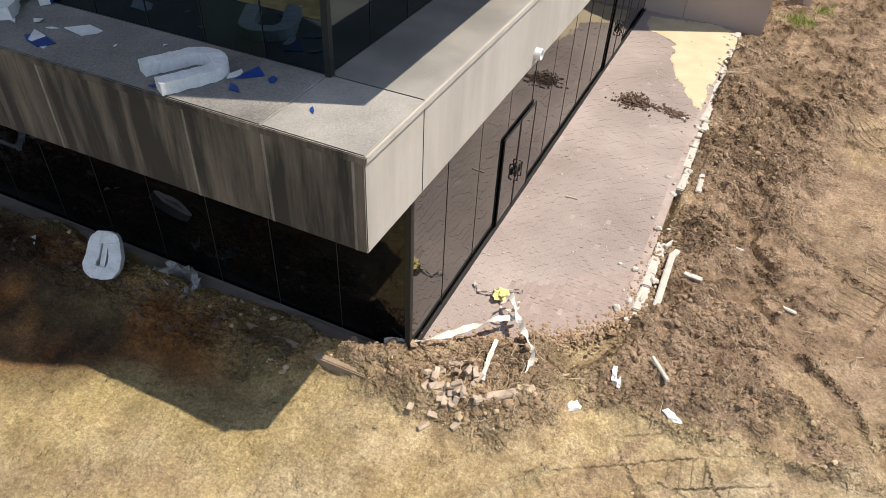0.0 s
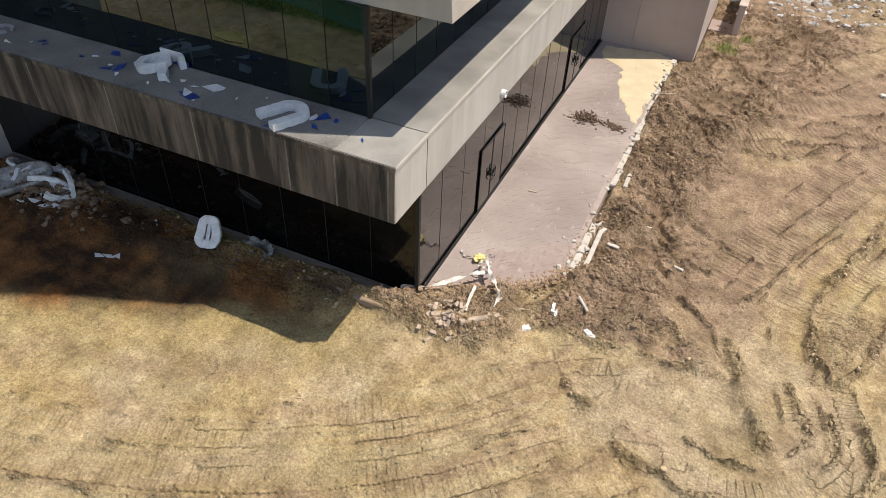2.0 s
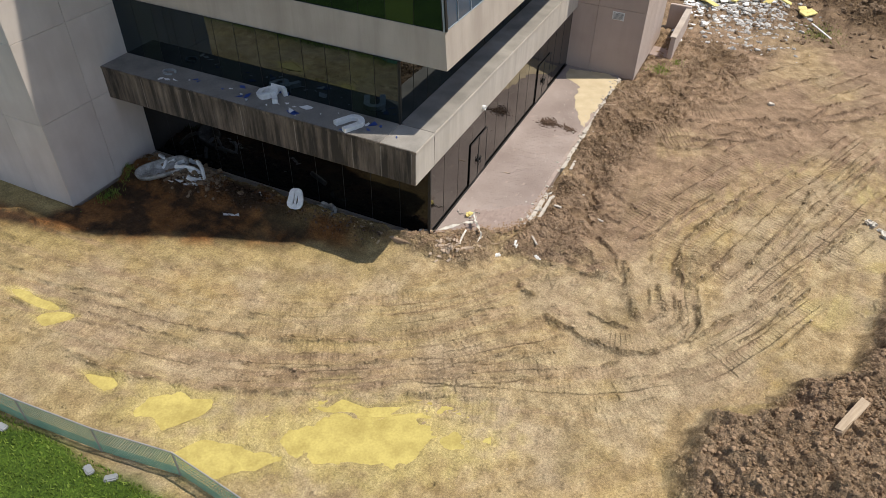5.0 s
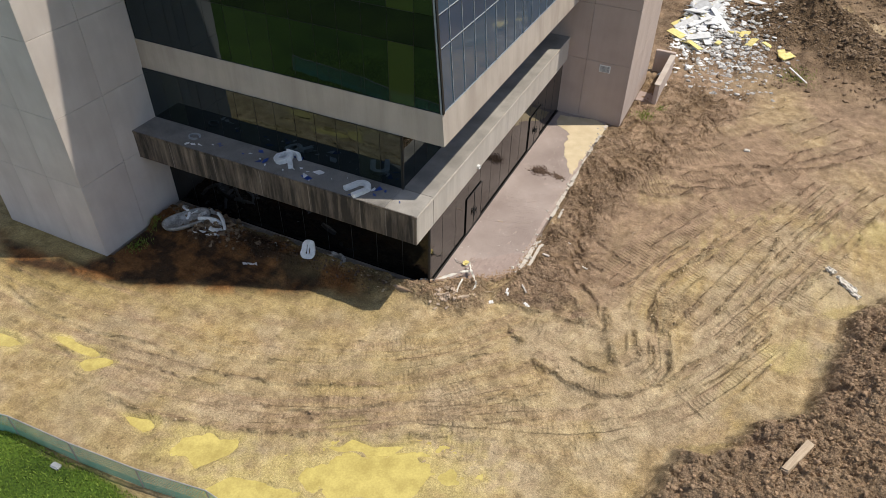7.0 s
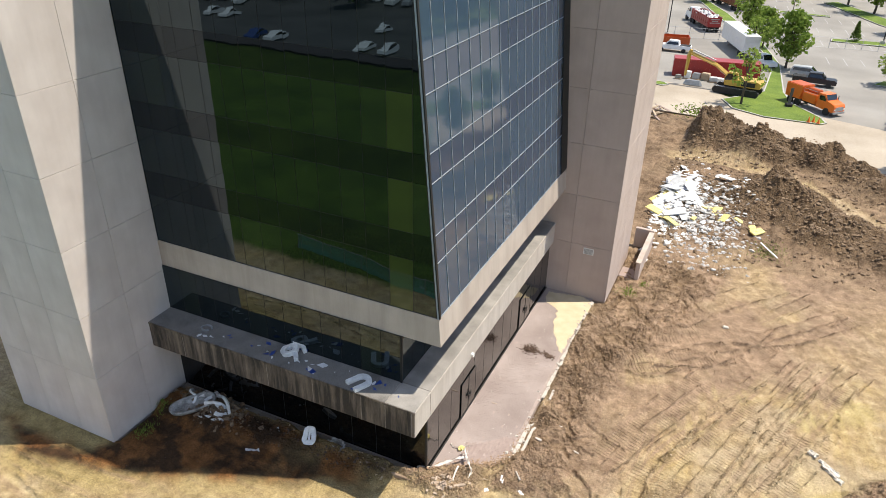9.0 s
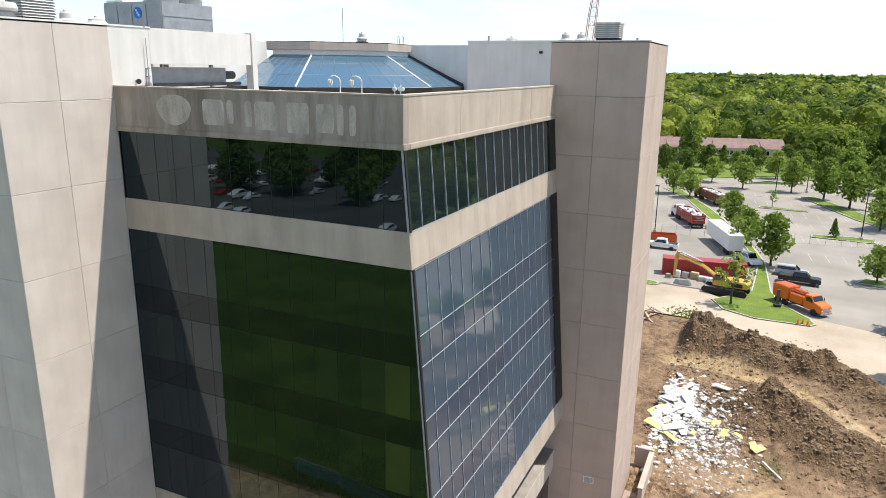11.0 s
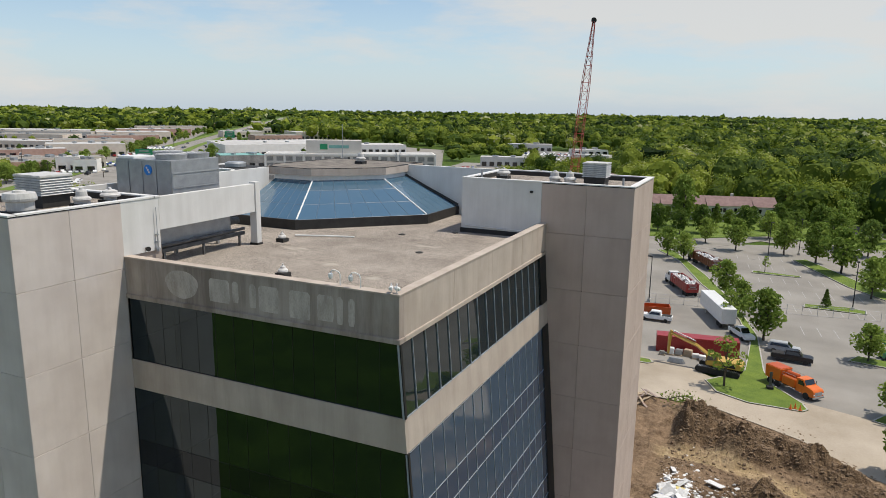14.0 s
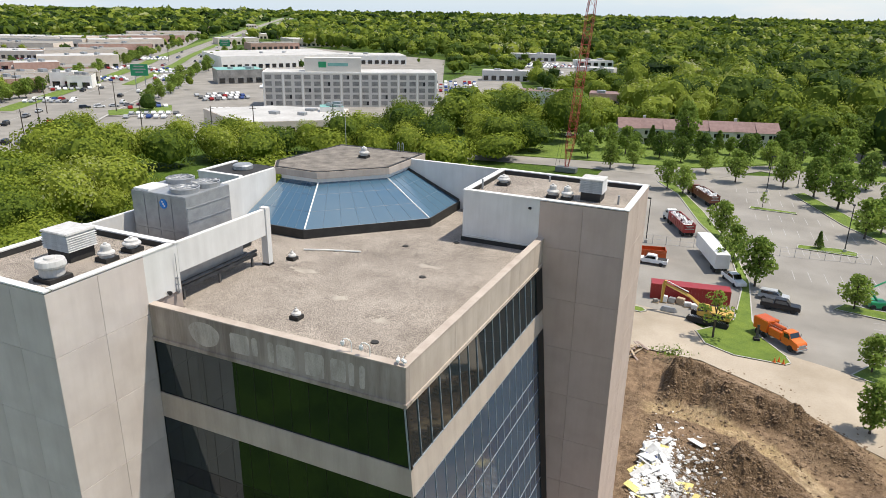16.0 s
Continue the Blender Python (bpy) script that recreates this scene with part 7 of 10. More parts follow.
# lawn blades beyond the fence
rng_ = np.random.RandomState(14)
n = 16000
x, y = rng_.uniform(-24, 4, n), -6.9 - rng_.rand(n) ** 1.4 * 6
zz = np.array([soil(a, b) for a, b in zip(x, y)])
ok = y < -7.3 + 0.06 * (x + 24) + 0.5 * rng_.rand(n)
x, y, zz = x[ok], y[ok], zz[ok]
a = rng_.rand(len(x)) * 6.28
dx, dy, hh = 0.03 * np.cos(a), 0.03 * np.sin(a), 0.06 + 0.12 * rng_.rand(len(x))
tip = np.stack((x + rng_.normal(0, 0.04, len(x)), y + rng_.normal(0, 0.04, len(x)), zz + hh), -1)
tagged(new("grass", quads_mesh("grass", np.stack((np.stack((x - dx, y - dy, zz), -1), np.stack((x + dx, y + dy, zz), -1), tip), 1), M["leaf"], 3)), "bright green mown lawn grass", "grass", kind="stuff")

# ---- things on the roofs ----
UR = TOP - 0.32
# cooling unit between the screen walls
ob = thing("cooling_unit", "large grey steel cooling unit with fans on top", "cooling unit", (-23.9, 15.0, ROOF))
Zc = 34.05 - ROOF
CX0, CX1, CY0, CY1 = -2.2, 1.95, -1.9, 1.75
part("casing", boxed(CX0, CY0, 2.0, CX1, CY1, Zc, bevel=0.03), M["galv"], ob)
for i in range(4):
    w = (CX1 - CX0) / 4
    part("front_panel", boxed(CX0 + i * w + 0.03, CY0 - 0.03, 3.1, CX0 + (i + 1) * w - 0.03, CY0, Zc - 0.12, bevel=0.01), M["galv"], ob)
    part("lower_panel", boxed(CX0 + i * w + 0.03, CY0 - 0.03, 2.1, CX0 + (i + 1) * w - 0.03, CY0, 2.95, bevel=0.01), M["galv"], ob)
for z in (2.3, 3.6, 4.4):
    part("side_rail", boxed(CX1, CY0 + 0.1, z, CX1 + 0.04, CY1 - 0.1, z + 0.06), M["galv"], ob)
part("side_panel", boxed(CX1, CY0 + 0.08, 3.7, CX1 + 0.015, CY1 - 0.08, 4.35), M["galv"], ob)
for i, (x, y) in enumerate(((0.9, -0.8), (0.95, 0.85), (-1.1, 0.9))):
    bm = bmesh.new()
    lathe(bm, [(0.82, 0), (0.86, 0.28), (0.8, 0.3), (0.77, 0.05)], 24, (x, y, Zc))
    cowl = part("fan_cowl", bm, M["galv"], ob)
    bm = bmesh.new()
    for k in range(7):
        a = k * math.pi / 7
        tube(bm, [(x + 0.8 * math.cos(a), y + 0.8 * math.sin(a), Zc + 0.3), (x - 0.8 * math.cos(a), y - 0.8 * math.sin(a), Zc + 0.3)], 0.012, 4)
    for r in (0.25, 0.5):
        tube(bm, [(x + r * math.cos(a), y + r * math.sin(a), Zc + 0.3) for a in np.linspace(0, 2 * math.pi, 17)], 0.012, 4)
    part("fan_guard", bm, M["galv"], cowl)
part("top_box", boxed(-2.1, -1.8, Zc, -0.9, -0.3, Zc + 0.12, bevel=0.02), M["white_metal"], ob)
bm = bmesh.new()
lathe(bm, [(0.29, 0), (0.29, 0.02)], 28, m=Matrix.Translation((0.30, CY0 - 0.035, Zc - 0.55)) @ pose(0, 0, 0, 90, 0, 0))
M["badge"] = mat("blue_badge", (0.0, 0.16, 0.55), (0.0, 0.2, 0.62), rough=0.4, bump=0)
badge = part("badge", bm, M["badge"], ob, "round blue maker's badge")
bm = bmesh.new()
for k, (x, z) in enumerate(((-0.1, 0.1), (0.0, 0.0), (0.1, -0.1))):
    box(bm, x - 0.055, -0.002, z - 0.05, x + 0.055, 0.004, z + 0.05, m=pose(0, 0, 0, 0, 12, 0))
part("badge_mark", bm, M["white_metal"], badge, at=pose(0.30, CY0 - 0.062, Zc - 0.55))
for x in (CX0 + 0.2, CX1 - 0.2):
    for y in (CY0 + 0.2, CY1 - 0.2):
        part("leg", boxed(x - 0.08, y - 0.08, 0, x + 0.08, y + 0.08, 2.0), M["galv"], ob)
# pipes under the screen beam, their steel coloured dark for the shadow there
ob = thing("pipe_rack", "grey steel pipe rack under the screen wall", "pipes", (-21.0, 13.8, ROOF))
for z, r, x in ((1.45, 0.22, 0.0), (1.0, 0.09, 0.5), (0.7, 0.12, -0.3)):
    bm = bmesh.new()
    tube(bm, [(x, -3.3, z), (x, 3.2, z)], r, 12)
    part("pipe", bm, M["dark_steel"], ob)
part("duct", boxed(-0.5, -3.4, 1.0, 0.25, 2.4, 1.85, bevel=0.03), M["galv"], ob)
part("beam", boxed(0.3, -3.4, 0.62, 0.48, 3.3, 0.82), M["dark_steel"], ob)
for y in (-2.8, 0.0, 2.9):
    part("strut", boxed(0.35, y - 0.06, 0, 0.45, y + 0.06, 0.7), M["dark_steel"], ob)


def louvre_box(x, y, z, w, d, turn, label):
    ob = thing("louvred_vent", label, "roof vent", (x, y, z), turn, "roof vents")
    part("curb", boxed(-w * 0.42, -d * 0.42, 0, w * 0.42, d * 0.42, 0.62, bevel=0.01), M["felt"], ob)
    for i in range(7):
        zz = 0.6 + i * 0.115
        bm = bmesh.new()
        prism(bm, [(-w / 2, -d / 2), (w / 2, -d / 2), (w / 2, d / 2), (-w / 2, d / 2)], zz, zz + 0.075, [(-w * 0.46, -d * 0.46), (w * 0.46, -d * 0.46), (w * 0.46, d * 0.46), (-w * 0.46, d * 0.46)])
        part("slat", bm, M["vent_metal"], ob)
    part("inner", boxed(-w * 0.44, -d * 0.44, 0.6, w * 0.44, d * 0.44, 1.42), M["galv"], ob)
    part("lid", boxed(-w / 2, -d / 2, 1.4, w / 2, d / 2, 1.52, bevel=0.03), M["vent_metal"], ob)


louvre_box(-23.6, 6.9, UR, 1.9, 1.7, 0, "white louvred roof vent on a black curb")
louvre_box(-2.85, 30.7, UR, 1.6, 1.55, 0, "white louvred roof vent on a black curb")


def fan_vent(x, y, z, prof, curb, label, name="roof_fan"):
    ob = thing(name, label, "roof vent", (x, y, z), 0, "roof vents")
    part("curb", boxed(-curb, -curb, 0, curb, curb, 0.22, bevel=0.01), M["felt"], ob)
    bm = bmesh.new()
    lathe(bm, prof, 22)
    part("hood", bm, M["vent_metal"], ob, smooth=False)
    bm = bmesh.new()
    r, zt = prof[-1]
    lathe(bm, [(r * 0.5, zt), (r * 0.45, zt + 0.08), (0.05, zt + 0.1)], 16)
    part("cap", bm, M["vent_metal"], ob)


DRUM = [(0.5, 0.2), (0.55, 0.28), (0.55, 0.62), (0.66, 0.68), (0.68, 0.78), (0.62, 1.0), (0.55, 1.02)]
CONE = [(0.34, 0.2), (0.36, 0.34), (0.42, 0.40), (0.40, 0.48), (0.26, 0.56), (0.24, 0.78), (0.2, 0.85)]
MUSH = [(0.3, 0.2), (0.3, 0.34), (0.46, 0.38), (0.47, 0.46), (0.40, 0.54), (0.36, 0.56), (0.34, 0.64), (0.2, 0.7)]
SMALL = [(0.2, 0.2), (0.26, 0.28), (0.24, 0.36), (0.14, 0.44), (0.12, 0.52), (0.06, 0.56)]
fan_vent(-21.7, 4.4, UR, DRUM, 0.6, "large white drum-shaped roof fan")
fan_vent(-21.6, 7.3, UR, CONE, 0.4, "white cone-topped roof fan")
fan_vent(-21.65, 8.9, UR, MUSH, 0.4, "white mushroom-shaped roof fan")
fan_vent(-9.6, 31.6, UR, MUSH, 0.4, "white mushroom-shaped roof fan")
fan_vent(-5.4, 29.9, UR, CONE, 0.36, "white cone-topped roof fan")
fan_vent(-4.4, 29.9, UR, CONE, 0.36, "white cone-topped roof fan")
fan_vent(-13.6, 11.7, ROOF, SMALL, 0.28, "small white roof vent on a black curb", "roof_vent")
fan_vent(-19.2, 18.9, ROOF, SMALL, 0.28, "small white roof vent on a black curb", "roof_vent")
fan_vent(-22.6, 33.6, Z_G + ROOF + 0.87, CONE, 0.36, "white cone-topped roof fan on the skylight cap")
for x, y, h in ((-10.5, 29.7, 0.75), (-1.0, 30.2, 0.6), (-6.9, 34.2, 0.4), (-22.5, 10.0, 0.3)):
    ob = thing("vent_pipe", "short dark roof vent pipe", "pipe", (x, y, UR), 0, "vent pipes")
    bm = bmesh.new()
    tube(bm, [(0, 0, 0), (0, 0, h)], 0.07, 10)
    part("pipe", bm, M["galv"], ob)
# security cameras on the parapet
for i, (x, turn, dome) in enumerate(((-8.0, 0, 1), (-7.05, 0, 1), (-5.65, 20, 0), (-5.4, 60, 0))):
    ob = thing("security_camera", "white gooseneck security camera on the parapet" if dome else "white bullet security camera on the parapet", "camera", (x, 8.16, 29.99), turn, "security cameras on the parapet")
    bm = bmesh.new()
    if dome:
        tube(bm, [(0, 0, 0), (0, 0, 0.42), (-0.05, -0.02, 0.55), (-0.2, -0.06, 0.62), (-0.34, -0.08, 0.6), (-0.4, -0.08, 0.5)], 0.025, 8)
        part("arm", bm, M["white_metal"], ob)
        bm = bmesh.new()
        lathe(bm, [(0.03, 0.18), (0.09, 0.14), (0.1, 0.02), (0.07, -0.06), (0.02, -0.09)], 14, (-0.4, -0.08, 0.32))
        part("dome", bm, M["white_metal"], ob)
    else:
        tube(bm, [(0, 0, 0), (0, 0, 0.38)], 0.022, 8)
        part("arm", bm, M["white_metal"], ob)
        part("housing", boxed(-0.07, -0.2, 0.12, 0.07, 0.12, 0.26, bevel=0.03), M["white_metal"], ob)
# aerials and wall fittings
ob = thing("antenna_mast", "thin dark antenna on the screen wall", "antenna", (X_S + 0.12, 9.9, 29.2))
bm = bmesh.new()
tube(bm, [(0, 0, 0.7), (0, 0, 2.9)], 0.018, 6)
tube(bm, [(0, 0, 0.7), (0, 0, 1.6)], 0.035, 6)
part("whip", bm, M["galv"], ob)
for z in (1.15, 1.5):
    part("bracket", boxed(-0.14, -0.05, z, 0.06, 0.05, z + 0.05), M["galv"], ob)
part("lamp", boxed(-0.1, -0.1, 0.7, 0.1, 0.1, 0.9, bevel=0.04), M["galv"], ob)
ob = thing("wall_floodlight", "small dark floodlight on the white wall", "lamp", (X_S + 0.02, 9.25, 30.15))
part("bracket", boxed(-0.02, -0.04, -0.04, 0.12, 0.04, 0.04), M["felt"], ob)
bm = bmesh.new()
lathe(bm, [(0.05, 0), (0.09, 0.05), (0.12, 0.16)], 14, m=pose(0.1, 0, 0, 0, 90, -30))
part("head", bm, M["felt"], ob)
ob = thing("tall_mast", "thin tall mast on the far roof", "antenna", (-26.4, 36.8, TOP - 0.02))
bm = bmesh.new()
tube(bm, [(0, 0, 0), (0, 0, 3.02)], 0.03, 6)
part("mast", bm, M["galv"], ob)
ob = thing("roof_ladder", "pair of curved ladder rails at the roof edge", "ladder", (-21.2, 37.2, Z_G + ROOF + 0.85))
for x in (-0.2, 0.2):
    bm = bmesh.new()
    tube(bm, [(x, 0, 0), (x, 0, 0.7), (x, 0.1, 0.8), (x, 0.25, 0.7), (x, 0.3, 0)], 0.025, 6)
    part("rail", bm, M["galv"], ob)
ob = thing("roof_pipe", "white plastic pipe lying on the gravel", "pipe", (-19.6, 21.3, ROOF + 0.08))
bm = bmesh.new()
tube(bm, [(0, -0.6, 0), (1.6, 0.1, 0), (3.6, 0.75, 0)], 0.05, 8)
part("pipe", bm, M["white_metal"], ob)
for i, (x, y) in enumerate(((-8.6, 11.2), (-10.4, 20.0), (-14.0, 24.6), (-11.2, 26.9))):
    ob = thing("roof_drain", "flat dark roof drain in the gravel", "drain", (x, y, ROOF), 0, "roof drains")
    bm = bmesh.new()
    lathe(bm, [(0.22, 0), (0.2, 0.05), (0.05, 0.07)], 14)
    part("grate", bm, M["felt"], ob)
for i, (x, y, a, b) in enumerate(((-17.4, 17.6, 0.9, 0.35), (-13.2, 15.0, 0.5, 0.35), (-11.0, 21.8, 0.8, 0.3), (-9.5, 13.5, 0.5, 0.3))):
    bm = bmesh.new()
    bm.faces.new([bm.verts.new((x + a * math.cos(t) * (1 + 0.3 * math.sin(3 * t + i) + 0.15 * math.sin(7 * t)), y + b * math.sin(t) * (1 + 0.25 * math.cos(5 * t + i)), ROOF + 0.006)) for t in np.linspace(0, 2 * math.pi, 30, endpoint=False)])
    part("worn_patch", bm, M["worn_gravel"], office)
# felt strip at the foot of the white walls, and conduits
part("base_flashing", boxed(-11.16, Y_T - 0.06, ROOF, -5.6, Y_T, ROOF + 0.3), M["felt"], office)
part("base_flashing", boxed(-11.16, Y_T, ROOF, -11.1, Y_TB, ROOF + 0.3), M["felt"], office)
part("post_foot", boxed(X_S - 0.45, 17.3, ROOF, X_S + 0.13, 17.8, ROOF + 0.12), M["felt"], office)
bm = bmesh.new()
tube(bm, [(-10.8, Y_T - 0.05, ROOF + 0.5), (-8.5, Y_T - 0.05, ROOF + 0.44), (-6.0, Y_T - 0.06, ROOF + 0.42)], 0.03, 6)
part("conduit", bm, M["white_metal"], office)
part("wall_light", boxed(-6.35, Y_T - 0.12, 31.85, -6.15, Y_T, 32.0, bevel=0.02), M["felt"], office)
# low roof of the wing beyond
ob = thing("rear_stair_tower", "far concrete stair tower with a roof tank", "building", (-30.8, 23.3, 0))
part("wall", boxed(0, 0, -0.3, 3.9, 4.0, TOP), M["white"], ob)
part("coping", boxed(-0.05, -0.05, TOP, 3.95, 0.3, TOP + 0.08), M["coping"], ob)
part("coping", boxed(-0.05, 0.3, TOP, 0.3, 4.05, TOP + 0.08), M["coping"], ob)
part("roof", boxed(0.3, 0.3, TOP - 0.02, 3.9, 4.0, TOP + 0.01), M["felt"], ob)
bm = bmesh.new()
lathe(bm, [(0.7, 0.0), (0.75, 0.05), (0.75, 0.3), (0.6, 0.4), (0.1, 0.42)], 20, (2.4, 2.2, TOP + 0.01))
part("roof_fan", bm, M["galv"], ob)
# pale patches where lettering was taken off the parapet
M["ghost"] = mat("pale_clean_concrete", (0.34, 0.288, 0.247), (0.58, 0.515, 0.455), scale=2.6, fine=30, rough=0.9, stretch=(1, 1, 0.3))
def patch(x0, x1, z0, z1, oval=False):
    bm = bmesh.new()
    if oval:
        o = [((x0 + x1) / 2 + (x1 - x0) / 2 * (1 + 0.04 * math.sin(5 * t)) * math.cos(t), (z0 + z1) / 2 + (z1 - z0) / 2 * (1 + 0.05 * math.sin(3 * t)) * math.sin(t)) for t in np.linspace(0, 2 * math.pi, 32, endpoint=False)]
    else:
        o = [(x0 + 0.04, z0), (x1 - 0.04, z0), (x1, z0 + 0.2), (x1, z1 - 0.12), (x1 - 0.1, z1), (x0 + 0.1, z1), (x0, z1 - 0.12), (x0, z0 + 0.2)]
    a = [bm.verts.new((x, Y_F - 0.003, z)) for x, z in o]
    b = [bm.verts.new((x, Y_F + 0.01, z)) for x, z in o]
    bm.faces.new(a)
    for i in range(len(a)):
        j = (i + 1) % len(a)
        bm.faces.new((a[i], b[i], b[j], a[j]))
    part("pale_patch", bm, M["ghost"], office)


patch(-17.35, -15.4, 28.42, 29.72, True)
for x0, x1, z0 in ((-14.75, -13.6, 28.5), (-13.45, -13.1, 28.6), (-12.5, -12.15, 28.5), (-12.0, -10.95, 28.42), (-10.4, -9.35, 28.36), (-9.0, -8.2, 28.45), (-8.05, -7.75, 28.4), (-7.5, -7.2, 28.4)):
    patch(x0, x1, z0, 29.55)

# ---- trees ----
def leaf_cloud(rng, lobes, per, size, up=0.35):
    """Corners of small leaf sprays spread over the skins of the lobes (x, y, z, radius)."""
    out = []
    for x, y, z, r in lobes:
        d = rng.normal(size=(per, 3))
        d[:, 2] += up
        d /= np.linalg.norm(d, axis=1)[:, None]
        p = np.array((x, y, z)) + d * (r * (0.72 + 0.4 * rng.rand(per, 1))) * np.array((1, 1, 0.85))
        nrm = d + 0.8 * rng.normal(size=(per, 3))
        nrm /= np.linalg.norm(nrm, axis=1)[:, None]
        t = np.cross(nrm, rng.normal(size=(per, 3)))
        t /= np.linalg.norm(t, axis=1)[:, None]
        b = np.cross(nrm, t)
        s = size * (0.6 + 0.8 * rng.rand(per, 1))
        a, c = t * s, b * s * 0.65
        out.append(np.stack((p - a, p - c * 0.9, p + a, p + c * 1.1), 1))
    return np.concatenate(out)


TREE = {}


def tree(kind, x, y, h, spread=1.0, turn=0.0, label=None, group=""):
    """A tree of one of the kinds below, h metres high; its parts are shared between trees of the same kind."""
    if kind not in TREE:
        seed, trunk_h, lobes_n, crown_r, per, size, leaf, wide = {
            "round": (1, 0.26, 34, 0.34, 46, 0.037, "leaf", 0.42), "tall": (2, 0.22, 36, 0.28, 54, 0.032, "leaf", 0.32),
            "dark": (3, 0.20, 34, 0.32, 46, 0.037, "leaf_dark", 0.38), "sparse": (4, 0.42, 13, 0.26, 30, 0.032, "leaf", 0.36),
            "conifer": (5, 0.10, 26, 0.20, 60, 0.035, "leaf_dark", 0.2)}[kind]
        rng = np.random.RandomState(seed)
        ob = new("tree")
        bm = bmesh.new()
        tube(bm, [(0, 0, -0.02), (0.01, 0, trunk_h * 0.5), (0.0, 0.01, trunk_h), (0.01, 0, 0.6), (0.0, 0.0, 0.85)], [0.026, 0.02, 0.017, 0.01, 0.003], 8)
        lobes = []
        for k in range(lobes_n):
            a, u = k * 2.4, (k + 0.5) / lobes_n
            if kind == "conifer":
                z, rr, lr = 0.14 + 0.84 * u, wide * (1 - u) * (0.6 + 0.4 * rng.rand()), 0.035 + 0.09 * (1 - u)
            else:
                z = trunk_h + (0.97 - trunk_h) * u
                env = math.sqrt(max(0.05, 1 - (2 * u - 0.85) ** 2))
                rr, lr = wide * env * math.sqrt(rng.rand()) * 0.85, crown_r * (0.28 + 0.16 * rng.rand())
            lx, ly = rr * math.cos(a), rr * math.sin(a)
            lobes.append((lx, ly, min(z, 1 - lr * 0.7), lr))
            if k % 2 == 0 and kind != "conifer":
                z0 = trunk_h * 0.8 + (z - trunk_h * 0.8) * 0.35
                tube(bm, [(0, 0, z0), (lx * 0.5, ly * 0.5, z0 + (z - z0) * 0.6), (lx, ly, z)], [0.010, 0.007, 0.002], 5)
        tr = part("trunk", bm, M["bark"], ob)
        cr = new("crown", quads_mesh("crown", leaf_cloud(rng, lobes, per, size), M[leaf]))
        cr.parent = ob
        TREE[kind] = ob
        made = ob
        made.matrix_basis = pose(x, y, gz0(x, y), 0, 0, turn) @ Matrix.Diagonal((h * spread, h * spread, h, 1))
    else:
        made = TREE[kind].copy()
        scene.collection.objects.link(made)
        for c in TREE[kind].children:
            q = c.copy()
            scene.collection.objects.link(q)
            q.parent = made
        made.matrix_basis = pose(x, y, gz0(x, y), 0, 0, turn) @ Matrix.Diagonal((h * spread, h * spread, h, 1))
    return tagged(made, label or {"round": "broad leafy green street tree with a round crown", "tall": "tall leafy green tree with an upright crown",
                                  "dark": "dark green leafy tree with dense foliage", "sparse": "young thin tree with sparse foliage",
                                  "conifer": "small green conifer on a planted island"}[kind], "tree", group or "trees round the car park")


def gz0(x, y):
    return soil(x, y)


rt = random.Random(5)
PLACED = [("sparse", 4.9, 83.2, 8.0, 1.0), ("round", 9.6, 107.6, 9.5, 1.05), ("round", 2.2, 134.0, 8.5, 1.0), ("round", 5.4, 121.0, 7.5, 0.95), ("sparse", 4.0, 113.5, 7.0, 0.9), ("round", -13.9, 171.5, 8.5, 1.0),
          ("round", -9.5, 167.5, 8, 1.05), ("round", 13.9, 188.1, 9.5, 1.0), ("round", 1.9, 188.5, 9, 1.0), ("tall", 21.0, 180.0, 10.5, 1.1), ("round", 25.8, 170.5, 12, 1.1),
          ("round", 29.4, 147, 9.5, 1.1), ("round", 33.0, 152, 9.0, 1.15), ("round", -26.7, 193, 8.0, 1.0), ("round", -32.4, 188, 8.5, 1.0), ("round", -42.3, 201, 8, 1.0), ("round", 24.2, 104, 6.5, 1.15),
          ("round", 24.6, 81.7, 6.0, 1.15), ("tall", 22.9, 65.5, 7.0, 1.0), ("sparse", 9.4, 162.5, 4.5, 0.9), ("conifer", 20.4, 135.2, 4.2, 1.0), ("round", -6.5, 196, 7.5, 1.0), ("dark", -15, 209, 8, 1.0),
          ("dark", -22, 212, 8.5, 1.0), ("dark", -9, 213, 9, 1.0), ("dark", 3, 218, 9, 1.1), ("round", 10, 213, 8.5, 1.0), ("dark", 17, 215, 9, 1.1), ("tall", -16, 222, 17, 0.85), ("round", -33, 214, 9, 1.0),
          ("dark", -47, 212, 9, 1.0), ("round", -39, 218, 9, 1.0), ("round", 27, 205, 10, 1.0), ("dark", 34, 196, 10, 1.0), ("round", 38, 176, 10, 1.1), ("dark", 40, 163, 9, 1.1), ("dark", 24, 226, 10, 1.0), ("round", 31, 232, 11, 1),
          ("round", 37, 243, 11, 1), ("tall", 44, 222, 12, 1), ("dark", 45, 252, 12, 1), ("round", 26, 276, 12, 1.0), ("dark", 15, 262, 12, 1.0), ("round", 33, 262, 12, 1.0), ("round", 48, 190, 11, 1.1), ("round", 30.5, 60, 6, 1.1),
          ("conifer", -36, 224, 7, 1.3), ("dark", -31, 222, 6, 1.0), ("conifer", -27, 227, 8, 1.2), ("dark", -12, 229, 7, 1.0), ("conifer", -6, 231, 7.5, 1.3), ("round", -2, 229, 6, 1.0), ("dark", 5, 234, 7, 1.0), ("dark", 13, 238, 8, 1.1), ("conifer", 9, 228, 6, 1.3), ("round", -21, 224, 6.5, 1.0), ("dark", 19, 244, 9, 1.1), ("dark", -44, 222, 7, 1.0)]
